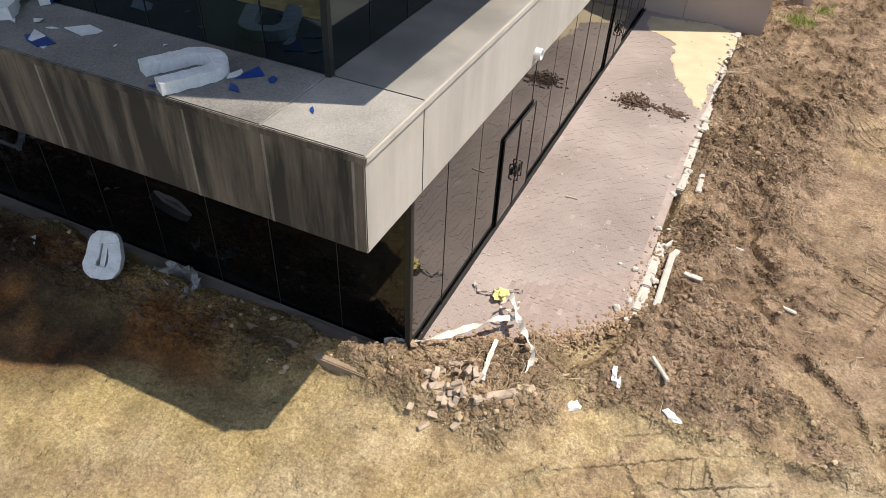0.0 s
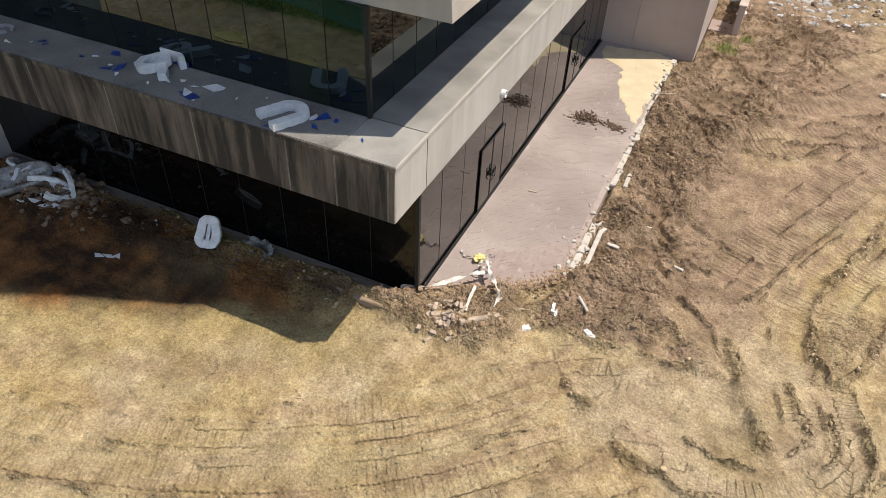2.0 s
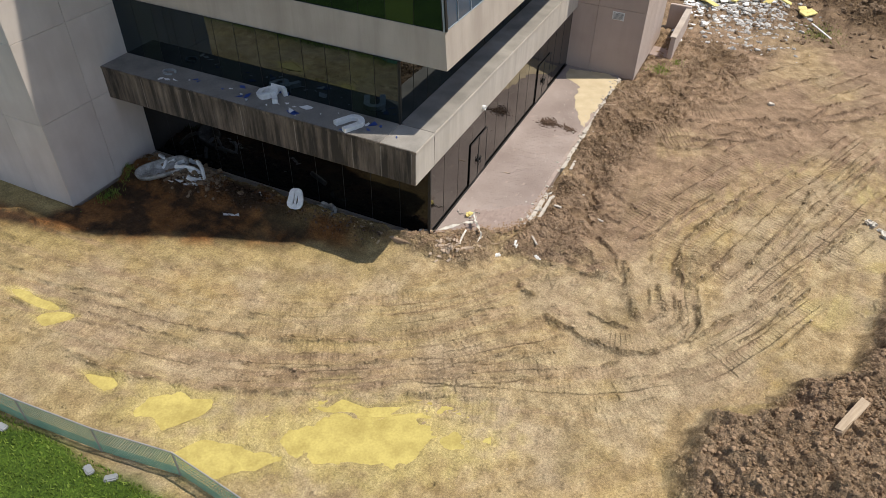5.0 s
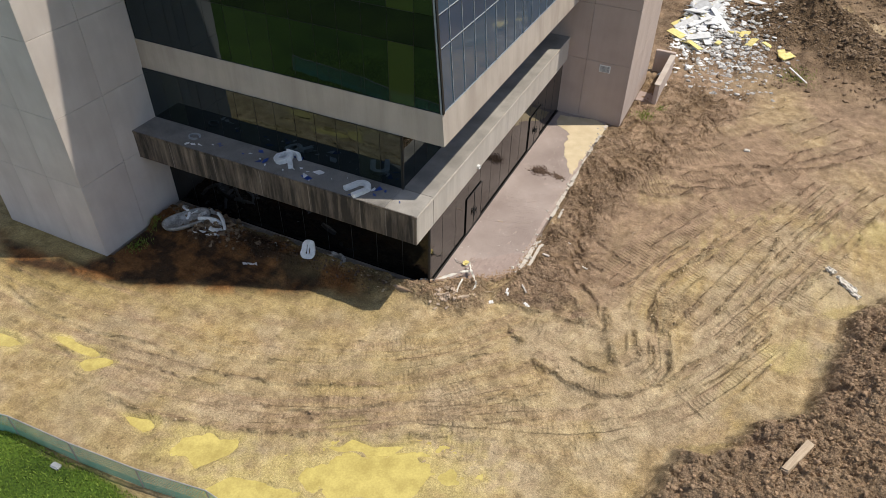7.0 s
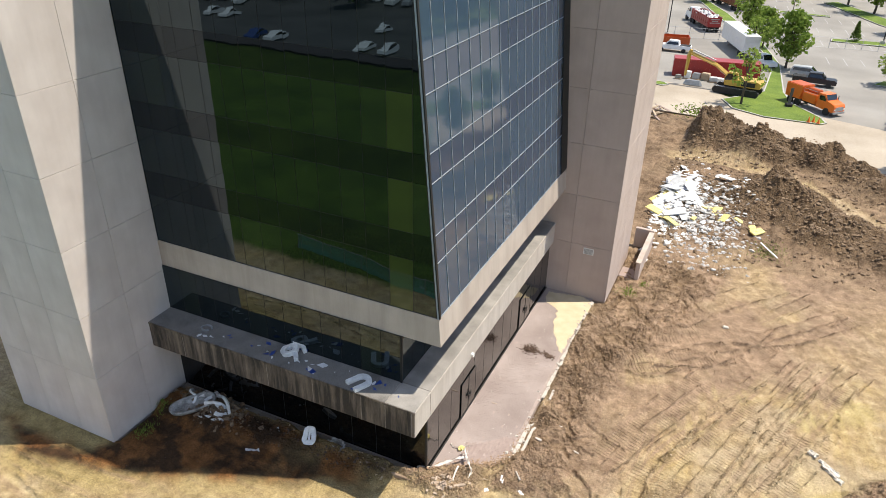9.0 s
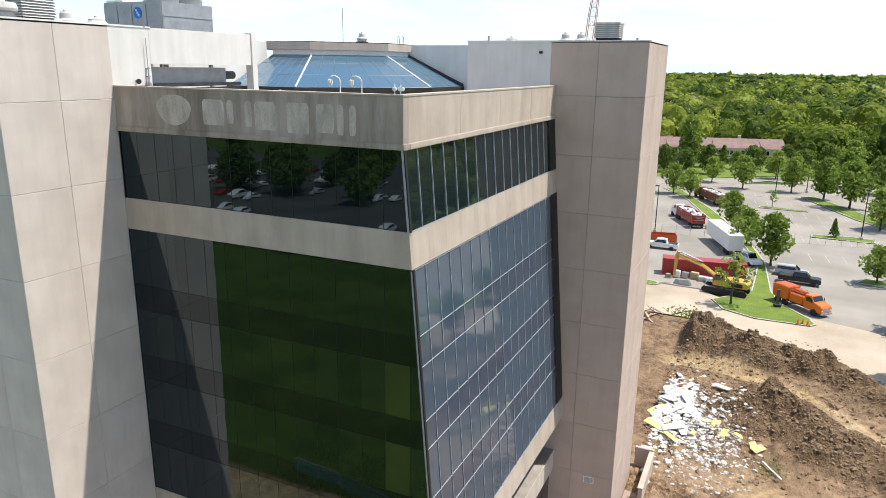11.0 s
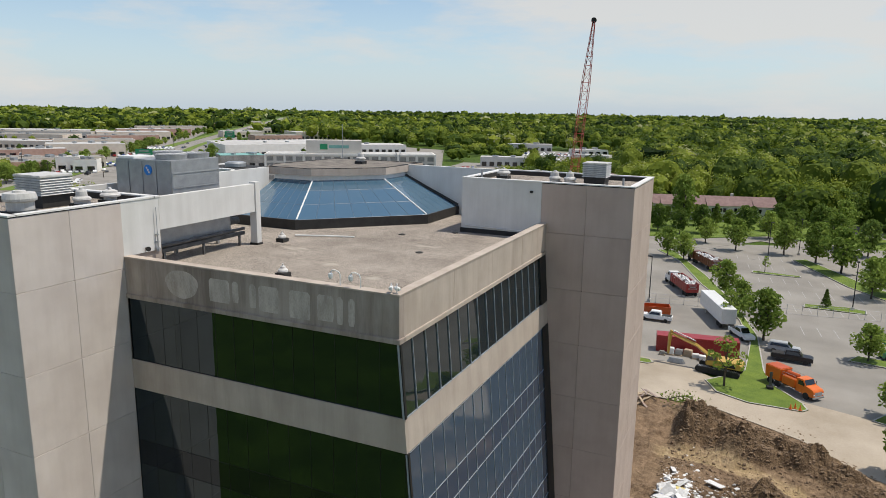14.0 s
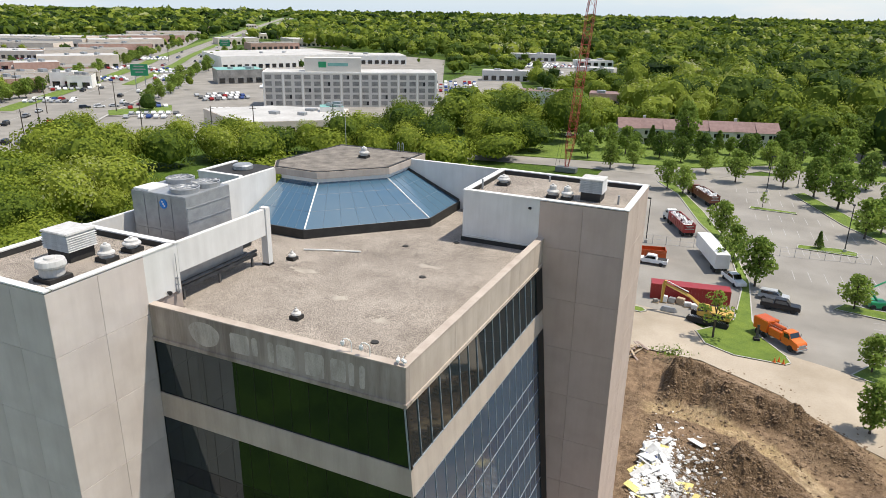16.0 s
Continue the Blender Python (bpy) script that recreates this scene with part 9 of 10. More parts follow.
# shipping container, open-top bins, box trailer
def container(colour, x, y, turn, L, W, H, label, name, open_top=False, ribs=True):
    ob = thing(name, label, "container", (x, y, 0.13), turn)
    bm = bmesh.new()
    if open_top:
        for b in ((-L / 2, -W / 2, 0.2, L / 2, -W / 2 + 0.08, H), (-L / 2, W / 2 - 0.08, 0.2, L / 2, W / 2, H), (-L / 2, -W / 2 + 0.08, 0.2, -L / 2 + 0.08, W / 2 - 0.08, H), (L / 2 - 0.08, -W / 2 + 0.08, 0.2, L / 2, W / 2 - 0.08, H), (-L / 2, -W / 2, 0.0, L / 2, W / 2, 0.2)):
            box(bm, *b)
    else:
        box(bm, -L / 2, -W / 2, 0, L / 2, W / 2, H)
        bmesh.ops.bevel(bm, geom=list(bm.edges), offset=0.04, segments=1, affect="EDGES")
    part("shell", bm, PAINT[colour], ob)
    if ribs:
        k = int(L / 0.55)
        for i in range(k):
            xx = -L / 2 + (i + 0.5) * L / k
            for s in (-1, 1):
                part("rib", boxed(xx - 0.08, s * W / 2 - 0.04, 0.2, xx + 0.08, s * W / 2 + 0.04, H - 0.12), PAINT[colour], ob)
    return ob


container("red", 0.1, 96.2, 9, 12.2, 2.45, 2.6, "dark red steel shipping container on the asphalt", "shipping_container")
container("dkorange", -9.2, 114.2, 14, 6.0, 2.4, 1.9, "orange open-top waste bin", "waste_bin", True)
ob = container("white", 1.7, 117.2, 110, 13.2, 2.5, 2.7, "long white box trailer parked by the grass strip", "box_trailer", ribs=False)
ob.location.z = 1.1
for ax in (-5.6, -4.3):
    for s in (-1.0, 1.0):
        wheel(ob, ax, s, 0.5, 0.4)
for c in ob.children:
    if c.name.startswith("wheel"):
        c.location.z = 0.5 - 0.95
part("landing_leg", boxed(3.6, -0.9, -1.0, 3.8, 0.9, 0.02), M["galv"], ob)


def rubble_load(parent, x0, x1, w, z, seed, mat_, n=60):
    rnd = random.Random(seed)
    bm = bmesh.new()
    for i in range(n):
        s = rnd.uniform(0.15, 0.55)
        box(bm, -s, -s * 0.6, -s * 0.3, s, s * 0.6, s * 0.3, m=pose(rnd.uniform(x0, x1), rnd.uniform(-w, w), z + rnd.uniform(-0.1, 0.35), rnd.uniform(0, 360), rnd.uniform(-50, 50), rnd.uniform(0, 360)))
    return part("rubble_load", bm, mat_, parent, "load of broken white rubble")


def dump_semi(x, y, turn, colour, cab, label):
    ob = thing("dump_truck", label, "truck", (x, y, 0.13), turn, "dump trucks waiting in the car park")
    bm = bmesh.new()
    W = 1.25
    for b in ((-7.5, -W, 1.1, 2.6, -W + 0.08, 2.75), (-7.5, W - 0.08, 1.1, 2.6, W, 2.75), (-7.5, -W + 0.08, 1.1, -7.42, W - 0.08, 2.75), (2.52, -W + 0.08, 1.1, 2.6, W - 0.08, 2.75), (-7.5, -W, 1.0, 2.6, W, 1.1)):
        box(bm, *b)
    for i in range(9):
        xx = -7.2 + i * 1.18
        for s in (-1, 1):
            box(bm, xx, s * W - 0.06, 1.1, xx + 0.12, s * W + 0.06, 2.7)
    part("tipper_body", bm, PAINT[colour], ob)
    part("top_rail", boxed(-7.55, -W - 0.05, 2.72, 2.65, -W + 0.1, 2.84), PAINT[colour], ob)
    part("chassis", boxed(-7.3, -0.5, 0.6, 5.8, 0.5, 0.98), M["rubber"], ob)
    rubble_load(ob, -7.0, 2.2, 0.9, 2.3, 4, M["rubble_white"])
    truck_cab(ob, 3.6, cab)
    for ax in (-6.6, -5.3, 1.5, 2.8, 5.7):
        for s in (-0.98, 0.98):
            wheel(ob, ax, s, 0.5, 0.4)
    bm = bmesh.new()
    for i, wd in enumerate((1.6, 1.1, 1.9)):
        box(bm, -7.535, -wd / 2, 2.35 - i * 0.32, -7.5, wd / 2, 2.5 - i * 0.32)
    for i, wd in enumerate((3.4, 2.2)):
        box(bm, -1.8 - wd / 2, -1.345, 2.3 - i * 0.45, -1.8 + wd / 2, -1.315, 2.52 - i * 0.45)
    part("lettering", bm, M["white_line"], ob, "worn white lettering")
    return ob


dump_semi(-7.0, 137.3, 115, "red", "white", "red dump trailer with a white tractor, loaded with rubble")
dump_semi(-4.6, 164.5, 118, "rust", "rust", "rust-brown dump truck waiting in the car park")

# excavator
ob = thing("excavator", "yellow tracked excavator with a raised boom and shear", "excavator", (3.9, 88.6, 0.16), -9)
for s in (-1.25, 1.25):
    bm = bmesh.new()
    pts = [(-2.6 + 0.45 * math.cos(a), 0.5 + 0.45 * math.sin(a)) for a in np.linspace(math.pi / 2, 3 * math.pi / 2, 7)] + [(2.6 + 0.45 * math.cos(a), 0.5 + 0.45 * math.sin(a)) for a in np.linspace(-math.pi / 2, math.pi / 2, 7)]
    a = [bm.verts.new((x, s - 0.32, z)) for x, z in pts]
    b = [bm.verts.new((x, s + 0.32, z)) for x, z in pts]
    bm.faces.new(a)
    bm.faces.new(b[::-1])
    for i in range(len(pts)):
        j = (i + 1) % len(pts)
        bm.faces.new((a[i], b[i], b[j], a[j]))
    t = part("track", bm, M["rubber"], ob)
    bm = bmesh.new()
    for i in range(24):
        box(bm, -2.6 + i * 0.22, s - 0.34, 0.94, -2.48 + i * 0.22, s + 0.34, 0.98)
    part("track_shoes", bm, M["galv"], t)
up = part("turntable", boxed(-0.9, -0.9, 0.95, 0.9, 0.9, 1.2, bevel=0.05), M["rubber"], ob)
part("house", profile_body([(-1.6, 1.2), (-1.6, 1.9), (-0.2, 2.1), (2.6, 2.15), (3.1, 1.9), (3.1, 1.25)], 2.7, 0.08), PAINT["yellow"], ob)
part("engine_grille", boxed(0.6, -1.37, 1.4, 2.4, -1.33, 1.95), M["rubber"], ob)
part("cab", profile_body([(-1.7, 1.3), (-1.75, 2.2), (-1.4, 2.95), (-0.1, 2.95), (0, 1.3)], 1.0, 0.06), PAINT["yellow"], ob, at=pose(0, -0.75, 0))
part("cab_window", profile_body([(-1.62, 1.6), (-1.66, 2.2), (-1.34, 2.82), (-0.2, 2.82), (-0.15, 1.6)], 1.03, 0.05), M["dark_glass"], ob, at=pose(-0.04, -0.75, 0))
bm = bmesh.new()
for a, b, r in (((-1.2, 0.3, 1.9), (-3.4, 0.3, 3.3), 0.32), ((-3.4, 0.3, 3.3), (-7.4, 0.3, 4.5), 0.28)):
    tube(bm, [a, b], [r, r * 0.85], 4)
part("boom", bm, PAINT["yellow"], ob)
bm = bmesh.new()
tube(bm, [(-7.2, 0.3, 4.9), (-7.4, 0.3, 4.2), (-7.5, 0.3, 1.2)], [0.22, 0.3, 0.18], 4)
part("stick", bm, PAINT["yellow"], ob)
for a, b in (((-0.6, 0.3, 1.5), (-2.8, 0.3, 2.6)), ((-3.6, 0.3, 3.9), (-7.0, 0.3, 4.9))):
    bm = bmesh.new()
    tube(bm, [a, b], 0.09, 8)
    part("hydraulic_ram", bm, M["galv"], ob)
bm = bmesh.new()
prism(bm, [(-7.5, -0.1), (-6.5, -0.2), (-5.2, 0.2), (-4.9, 0.6), (-6.2, 0.8), (-7.2, 0.7)], 0.05, 0.75, [(-7.2, 0.05), (-6.6, -0.05), (-5.4, 0.3), (-5.3, 0.45), (-6.4, 0.6), (-7.0, 0.6)])
part("shear", bm, M["galv"], ob, "steel demolition shear resting on the ground")

rk = random.Random(41)
for x, y, w, d, h, m_, lab in ((-3.4, 93.4, 0.9, 0.8, 1.1, "white_metal", "white plastic tank on a pallet"), (-2.2, 93.6, 1.0, 0.8, 0.9, "galv", "grey steel box on the concrete"), (-0.9, 93.8, 1.2, 0.9, 1.0, "timber", "wooden crate beside the container"),
                                (0.3, 93.2, 1.1, 0.8, 0.7, "rubble_white", "white sack of rubble on the concrete"), (1.3, 92.6, 0.9, 0.9, 0.8, "white_metal", "white plastic tank on a pallet"), (-4.6, 92.6, 0.8, 0.6, 0.6, "dirty_plastic", "dirty plastic bin on the concrete")):
    ob = thing("site_box", lab, "box", (x, y, 0.16), rk.uniform(-20, 20), "boxes beside the container")
    part("body", boxed(-w / 2, -d / 2, 0.12, w / 2, d / 2, h, bevel=0.06), M[m_], ob)
    part("pallet", boxed(-w / 2 - 0.08, -d / 2 - 0.08, 0.0, w / 2 + 0.08, d / 2 + 0.08, 0.12), M["timber"], ob)
ob = thing("sign_post", "dark steel post on a square foot", "post", (10.6, 85.0, 0.27), 15)
part("post", boxed(-0.18, -0.06, 0.3, 0.18, 0.06, 2.4, bevel=0.02), M["dark_steel"], ob)
part("foot", boxed(-0.4, -0.4, 0, 0.4, 0.4, 0.35, bevel=0.03), M["rubber"], ob)
# boom lift half hidden by a tree
ob = thing("boom_lift", "green articulated boom lift behind a tree", "lift", (27.5, 106.5, 0.13), 20)
part("base", boxed(-1.3, -1.0, 0.3, 1.3, 1.0, 1.3, bevel=0.08), PAINT["green"], ob)
bm = bmesh.new()
tube(bm, [(0, 0, 1.3), (-1.6, 0, 3.2)], 0.18, 4)
tube(bm, [(-1.6, 0, 3.2), (1.8, 0, 5.2)], 0.16, 4)
part("boom", bm, PAINT["green"], ob)
part("basket", boxed(1.6, -0.6, 4.6, 2.7, 0.6, 5.5), PAINT["green"], ob)
for ax in (-0.9, 0.9):
    for s in (-1.0, 1.0):
        wheel(ob, ax, s, 0.45, 0.3)

# crane boom
ob = thing("lattice_crane", "tall red lattice crane boom beyond the trees", "crane", (-42.9, 178, 0))
bm = bmesh.new()
base_, tip = Vector((0, 0, 1.2)), Vector((4.7, 0, 60.5))
N = 26
corner = lambda u, i: base_.lerp(tip, u) + Vector((((1, 1), (-1, 1), (-1, -1), (1, -1))[i][0] * w_(u), ((1, 1), (-1, 1), (-1, -1), (1, -1))[i][1] * w_(u), 0))
w_ = lambda u: 1.0 * min(1, 0.35 + u * 6) * min(1, 0.28 + (1 - u) * 2.6)
bm.free()
for i in range(4):
    bm = bmesh.new()
    tube(bm, [corner(k / N, i) for k in range(N + 1)], 0.085, 5)
    part("chord", bm, PAINT["craner"], ob)
bm = bmesh.new()
for k in range(N):
    for i in range(4):
        j = (i + 1) % 4
        tube(bm, [corner(k / N, i), corner((k + 1) / N, j) if k % 2 else corner((k + 1) / N, i)], 0.04, 4)
        tube(bm, [corner((k + (k % 2)) / N, j), corner((k + 1 - (k % 2)) / N, i)], 0.04, 4)
        tube(bm, [corner(k / N, i), corner(k / N, j)], 0.04, 4)
part("lacing", bm, PAINT["craner"], ob)
bm = bmesh.new()
lathe(bm, [(0.1, -0.3), (0.7, -0.25), (0.7, 0.25), (0.1, 0.3)], 14, m=Matrix.Translation(tip + Vector((0, 0, 0.3))) @ pose(0, 0, 0, 90, 0, 0))
part("sheave", bm, M["rubber"], ob)
bm = bmesh.new()
tube(bm, [tip, Vector((-3.0, -1, 2))], 0.03, 4)
tube(bm, [base_.lerp(tip, 0.6) + Vector((-1.2, 0, 0)), Vector((-2.0, -1, 2))], 0.03, 4)
part("hoist_rope", bm, M["rubber"], ob)
part("carrier", boxed(-3, -1.4, 0.2, 3, 1.4, 1.6, bevel=0.1), PAINT["grey"], ob)

# lamp posts, fence, cones
def lamp_post(x, y, h, turn):
    ob = thing("street_lamp", "dark bronze car-park lamp post with a box head", "lamp post", (x, y, 0.12), turn, "lamp posts in the car park")
    bm = bmesh.new()
    tube(bm, [(0, 0, 0), (0, 0, h)], [0.11, 0.07], 8)
    part("pole", bm, M["rubber"], ob)
    part("base", boxed(-0.3, -0.3, 0, 0.3, 0.3, 0.7, bevel=0.04), M["kerb"], ob)
    part("lamp_head", boxed(-0.1, -0.25, h - 0.05, 0.9, 0.25, h + 0.15, bevel=0.04), M["rubber"], ob)


lamp_post(-11.2, 123, 9.2, 180)
lamp_post(25.0, 135.2, 9.5, 90)
lamp_post(10.0, 180, 9.5, 0)
lamp_post(17.5, 190, 9.5, 90)
ob = thing("chain_link_fence", "temporary steel mesh fence across the car park", "fence", (0, 0, 0.12))
ends = [Vector((-12.5, 122.5)), Vector((29, 129.4))]
bm = bmesh.new()
n = 16
for i in range(n + 1):
    p = ends[0].lerp(ends[1], i / n)
    pb = bmesh.new()
    tube(pb, [(p.x, p.y, 0), (p.x, p.y, 1.9)], 0.04, 6)
    part("post", pb, M["galv"], ob)
    if i:
        q = ends[0].lerp(ends[1], (i - 1) / n)
        for z in (0.1, 1.0, 1.85):
            tube(bm, [(q.x, q.y, z), (p.x, p.y, z)], 0.02, 4)
part("rail", bm, M["galv"], ob)
for i in range(3):
    ob = thing("traffic_cone", "orange traffic cone on the island's tip", "cone", (13.0 + i * 0.55, 78.9 + (i % 2) * 0.4, 0.27), 0, "traffic cones")
    bm = bmesh.new()
    lathe(bm, [(0.16, 0.03), (0.03, 0.7)], 12)
    part("cone", bm, PAINT["orange"], ob)
    part("foot", boxed(-0.2, -0.2, 0, 0.2, 0.2, 0.04), PAINT["dkorange"], ob)

# ---- houses, hotel, shops and highway ----
M["siding"] = mat("white_siding", (0.55, 0.52, 0.48), (0.64, 0.61, 0.56), scale=0.6, fine=8, rough=0.8)
M["shingle"] = mat("red_brown_shingles", (0.18, 0.115, 0.105), (0.26, 0.175, 0.16), scale=0.8, fine=6, rough=0.9)
M["hotel"] = mat("grey_beige_stucco", (0.58, 0.535, 0.475), (0.68, 0.635, 0.57), scale=0.2, fine=4, rough=0.9)
M["hotel_pier"] = mat("white_pier", (0.74, 0.71, 0.65), (0.82, 0.79, 0.73), scale=0.4, rough=0.85)
M["curtain"] = mat("curtained_window", (0.17, 0.16, 0.148), (0.36, 0.34, 0.31), scale=0.3, fine=2, rough=0.4)
M["white_roof"] = mat("white_membrane_roof", (0.38, 0.37, 0.35), (0.54, 0.53, 0.51), scale=0.08, fine=1, rough=0.85)
M["teal_roof"] = mat("teal_metal_roof", (0.16, 0.36, 0.32), (0.22, 0.45, 0.40), scale=0.5, rough=0.5)
M["brick_shop"] = mat("brown_brick_shop", (0.42, 0.25, 0.19), (0.55, 0.36, 0.29), scale=0.5, rough=0.9)
M["beige_shop"] = mat("beige_shop_wall", (0.60, 0.51, 0.42), (0.70, 0.61, 0.51), scale=0.3, rough=0.9)


def windows_on(parent, length, floors, z0, dz, w, h, n, y, material, group=True):
    """Rows of windows, each a part, on the wall that lies at y and runs along local x."""
    key = ("win", w, h, material.name)
    if key not in PANE_MESH:
        PANE_MESH[key] = mesh_of(boxed(-w / 2, -0.06, 0, w / 2, 0.1, h), "window", material)
    for f in range(floors):
        for i in range(n):
            ob = new("window", PANE_MESH[key])
            ob.parent = parent
            ob.matrix_basis = Matrix.Translation(((i + 0.5) * length / n, y, z0 + f * dz))


# terrace of houses
a, b = Vector((-39.5, 232.5)), Vector((12.5, 247.0))
d = b - a
ob = thing("terraced_houses", "row of white-sided town houses with red-brown roofs", "houses", (a.x, a.y, 0), math.degrees(math.atan2(d.y, d.x)))
L = d.length
for k in range(7):
    x0, x1, back = k * L / 7, (k + 1) * L / 7 - 0.02, (k % 2) * 0.9
    part("wall", boxed(x0, back, -0.2, x1, 10, 5.6), M["siding"], ob)
    bm = bmesh.new()
    prof = [(back - 0.5, 5.5), (5.2, 8.4), (10.5, 5.5)]
    v0, v1 = [bm.verts.new((x0 - 0.1, y, z)) for y, z in prof], [bm.verts.new((x1 + 0.1, y, z)) for y, z in prof]
    bm.faces.new(v0)
    bm.faces.new(v1[::-1])
    for i in range(3):
        bm.faces.new((v0[i], v0[(i + 1) % 3], v1[(i + 1) % 3], v1[i]))
    part("roof", bm, M["shingle"], ob)
    if k % 2:
        part("chimney", boxed(x0 + 1, 5.5, 7.5, x0 + 1.9, 6.4, 9.3), M["siding"], ob)
    for zz in (0.6, 3.3):
        for xx in (1.5, 4.0, 5.4):
            part("window", boxed(x0 + xx, back - 0.04, zz, x0 + xx + 1.0, back + 0.1, zz + 1.4), M["dark_glass"], ob)

# hotel
a, b = Vector((-200.2, 240.3)), Vector((-133.8, 281.2))
d = b - a
L = d.length
hotel = thing("hotel", "five-storey grey hotel slab with white piers and a sign block", "hotel", (a.x, a.y, 0), math.degrees(math.atan2(d.y, d.x)))
part("wall", boxed(0, 0, -0.2, L, 17, 15.0), M["hotel"], hotel)
part("roof_rim", boxed(-0.3, -0.3, 15.0, L + 0.3, 17.3, 15.7), M["hotel_pier"], hotel)
part("roof", boxed(0.4, 0.4, 15.7, L - 0.4, 16.6, 15.75), M["white_roof"], hotel)
part("sign_block", boxed(L * 0.235, 2, 15.7, L * 0.56, 9, 21.8), M["hotel"], hotel, "blank grey roof block that carries the sign")
part("sign_mark", boxed(L * 0.315, 1.9, 17.6, L * 0.36, 2.0, 20.2), PAINT["green"], hotel, "green square sign mark")
part("sign_bar", boxed(L * 0.368, 1.9, 18.2, L * 0.485, 2.0, 19.6), M["teal_roof"], hotel, "pale green sign bar")
for i in range(10):
    part("pier", boxed(i * L / 9 - 0.35, -0.35, -0.2, i * L / 9 + 0.35, 0.0, 15.0), M["hotel_pier"], hotel)
windows_on(hotel, L, 5, 0.9, 2.9, 2.9, 1.95, 18, 0.0, M["curtain"])
for i in range(9):
    for f in range(5):
        if (i * 7 + f * 3) % 5 == 0:
            part("open_window", boxed((i + 0.31) * L / 9, -0.1, 1.0 + f * 2.9, (i + 0.42) * L / 9, 0.05, 2.6 + f * 2.9), M["rubber"], hotel)


def block(name, outline, z, wall, roof, label, rim=0.5):
    ob = thing(name, label, "building", (outline[0][0], outline[0][1], 0), 0, "low shops and offices beyond the trees")
    o = [(x - outline[0][0], y - outline[0][1]) for x, y in outline]
    bm = bmesh.new()
    prism(bm, o, -0.2, z)
    part("wall", bm, wall, ob)
    m = Vector((sum(p[0] for p in o) / len(o), sum(p[1] for p in o) / len(o)))
    bm = bmesh.new()
    prism(bm, [tuple(m + (Vector(p) - m) * 0.985) for p in o], z, z + 0.1)
    part("roof", bm, roof, ob)
    p, q = Vector(o[0]), Vector(o[1])
    n = max(2, int((q - p).length / 5))
    for i in range(n):
        c, e = p.lerp(q, (i + 0.2) / n), p.lerp(q, (i + 0.8) / n)
        dd = (e - c).normalized()
        nn = Vector((dd.y, -dd.x)) * 0.1
        bm = bmesh.new()
        prism(bm, [c - nn, e - nn, e + nn, c + nn], 0.6, min(3.4, z - 1))
        part("shop_window", bm, M["dark_glass"], ob)
    rnd = random.Random(int(z * 100) + int(outline[0][0]))
    for i in range(rnd.randint(2, 4)):
        c = m + (Vector(o[i % len(o)]) - m) * rnd.uniform(0.1, 0.6)
        s = rnd.uniform(1.0, 2.2)
        part("roof_unit", boxed(c.x - s, c.y - s * 0.7, z, c.x + s, c.y + s * 0.7, z + rnd.uniform(0.8, 1.6)), M["galv"], ob)
    return ob


M["dark_brick"] = mat("dark_red_brick", (0.15, 0.055, 0.045), (0.23, 0.09, 0.075), scale=0.6, fine=8, rough=0.9)


def rect(x, y, w, dd, turn):
    c, s = math.cos(math.radians(turn)), math.sin(math.radians(turn))
    return [(x + u * c - v * s, y + u * s + v * c) for u, v in ((-w / 2, -dd / 2), (w / 2, -dd / 2), (w / 2, dd / 2), (-w / 2, dd / 2))]


block("hotel_annex", [(-158, 173), (-131, 196.5), (-144, 222), (-175, 213), (-192, 193)], 5.6, M["beige_shop"], M["white_roof"], "low annex with a white flat roof and vents")
block("annex_canopy", rect(-146, 213, 9, 7, 35), 7.6, M["hotel_pier"], M["teal_roof"], "small pavilion with a teal hipped roof")
block("glass_pavilion", rect(-282, 318, 26, 20, 50), 8, M["curtain"], M["teal_roof"], "small shop with a teal metal roof")
block("big_store", [(-345, 375), (-292, 455), (-350, 492), (-400, 415)], 9, M["hotel_pier"], M["white_roof"], "large store with a white flat roof")
block("long_store", [(-318, 455), (-262, 495), (-282, 520), (-340, 480)], 7, M["hotel_pier"], M["white_roof"], "long low store with a white flat roof")
block("far_store", [(-480, 640), (-430, 690), (-470, 720), (-520, 670)], 8, M["beige_shop"], M["white_roof"], "distant flat-roofed store near woods")
rs = random.Random(9)
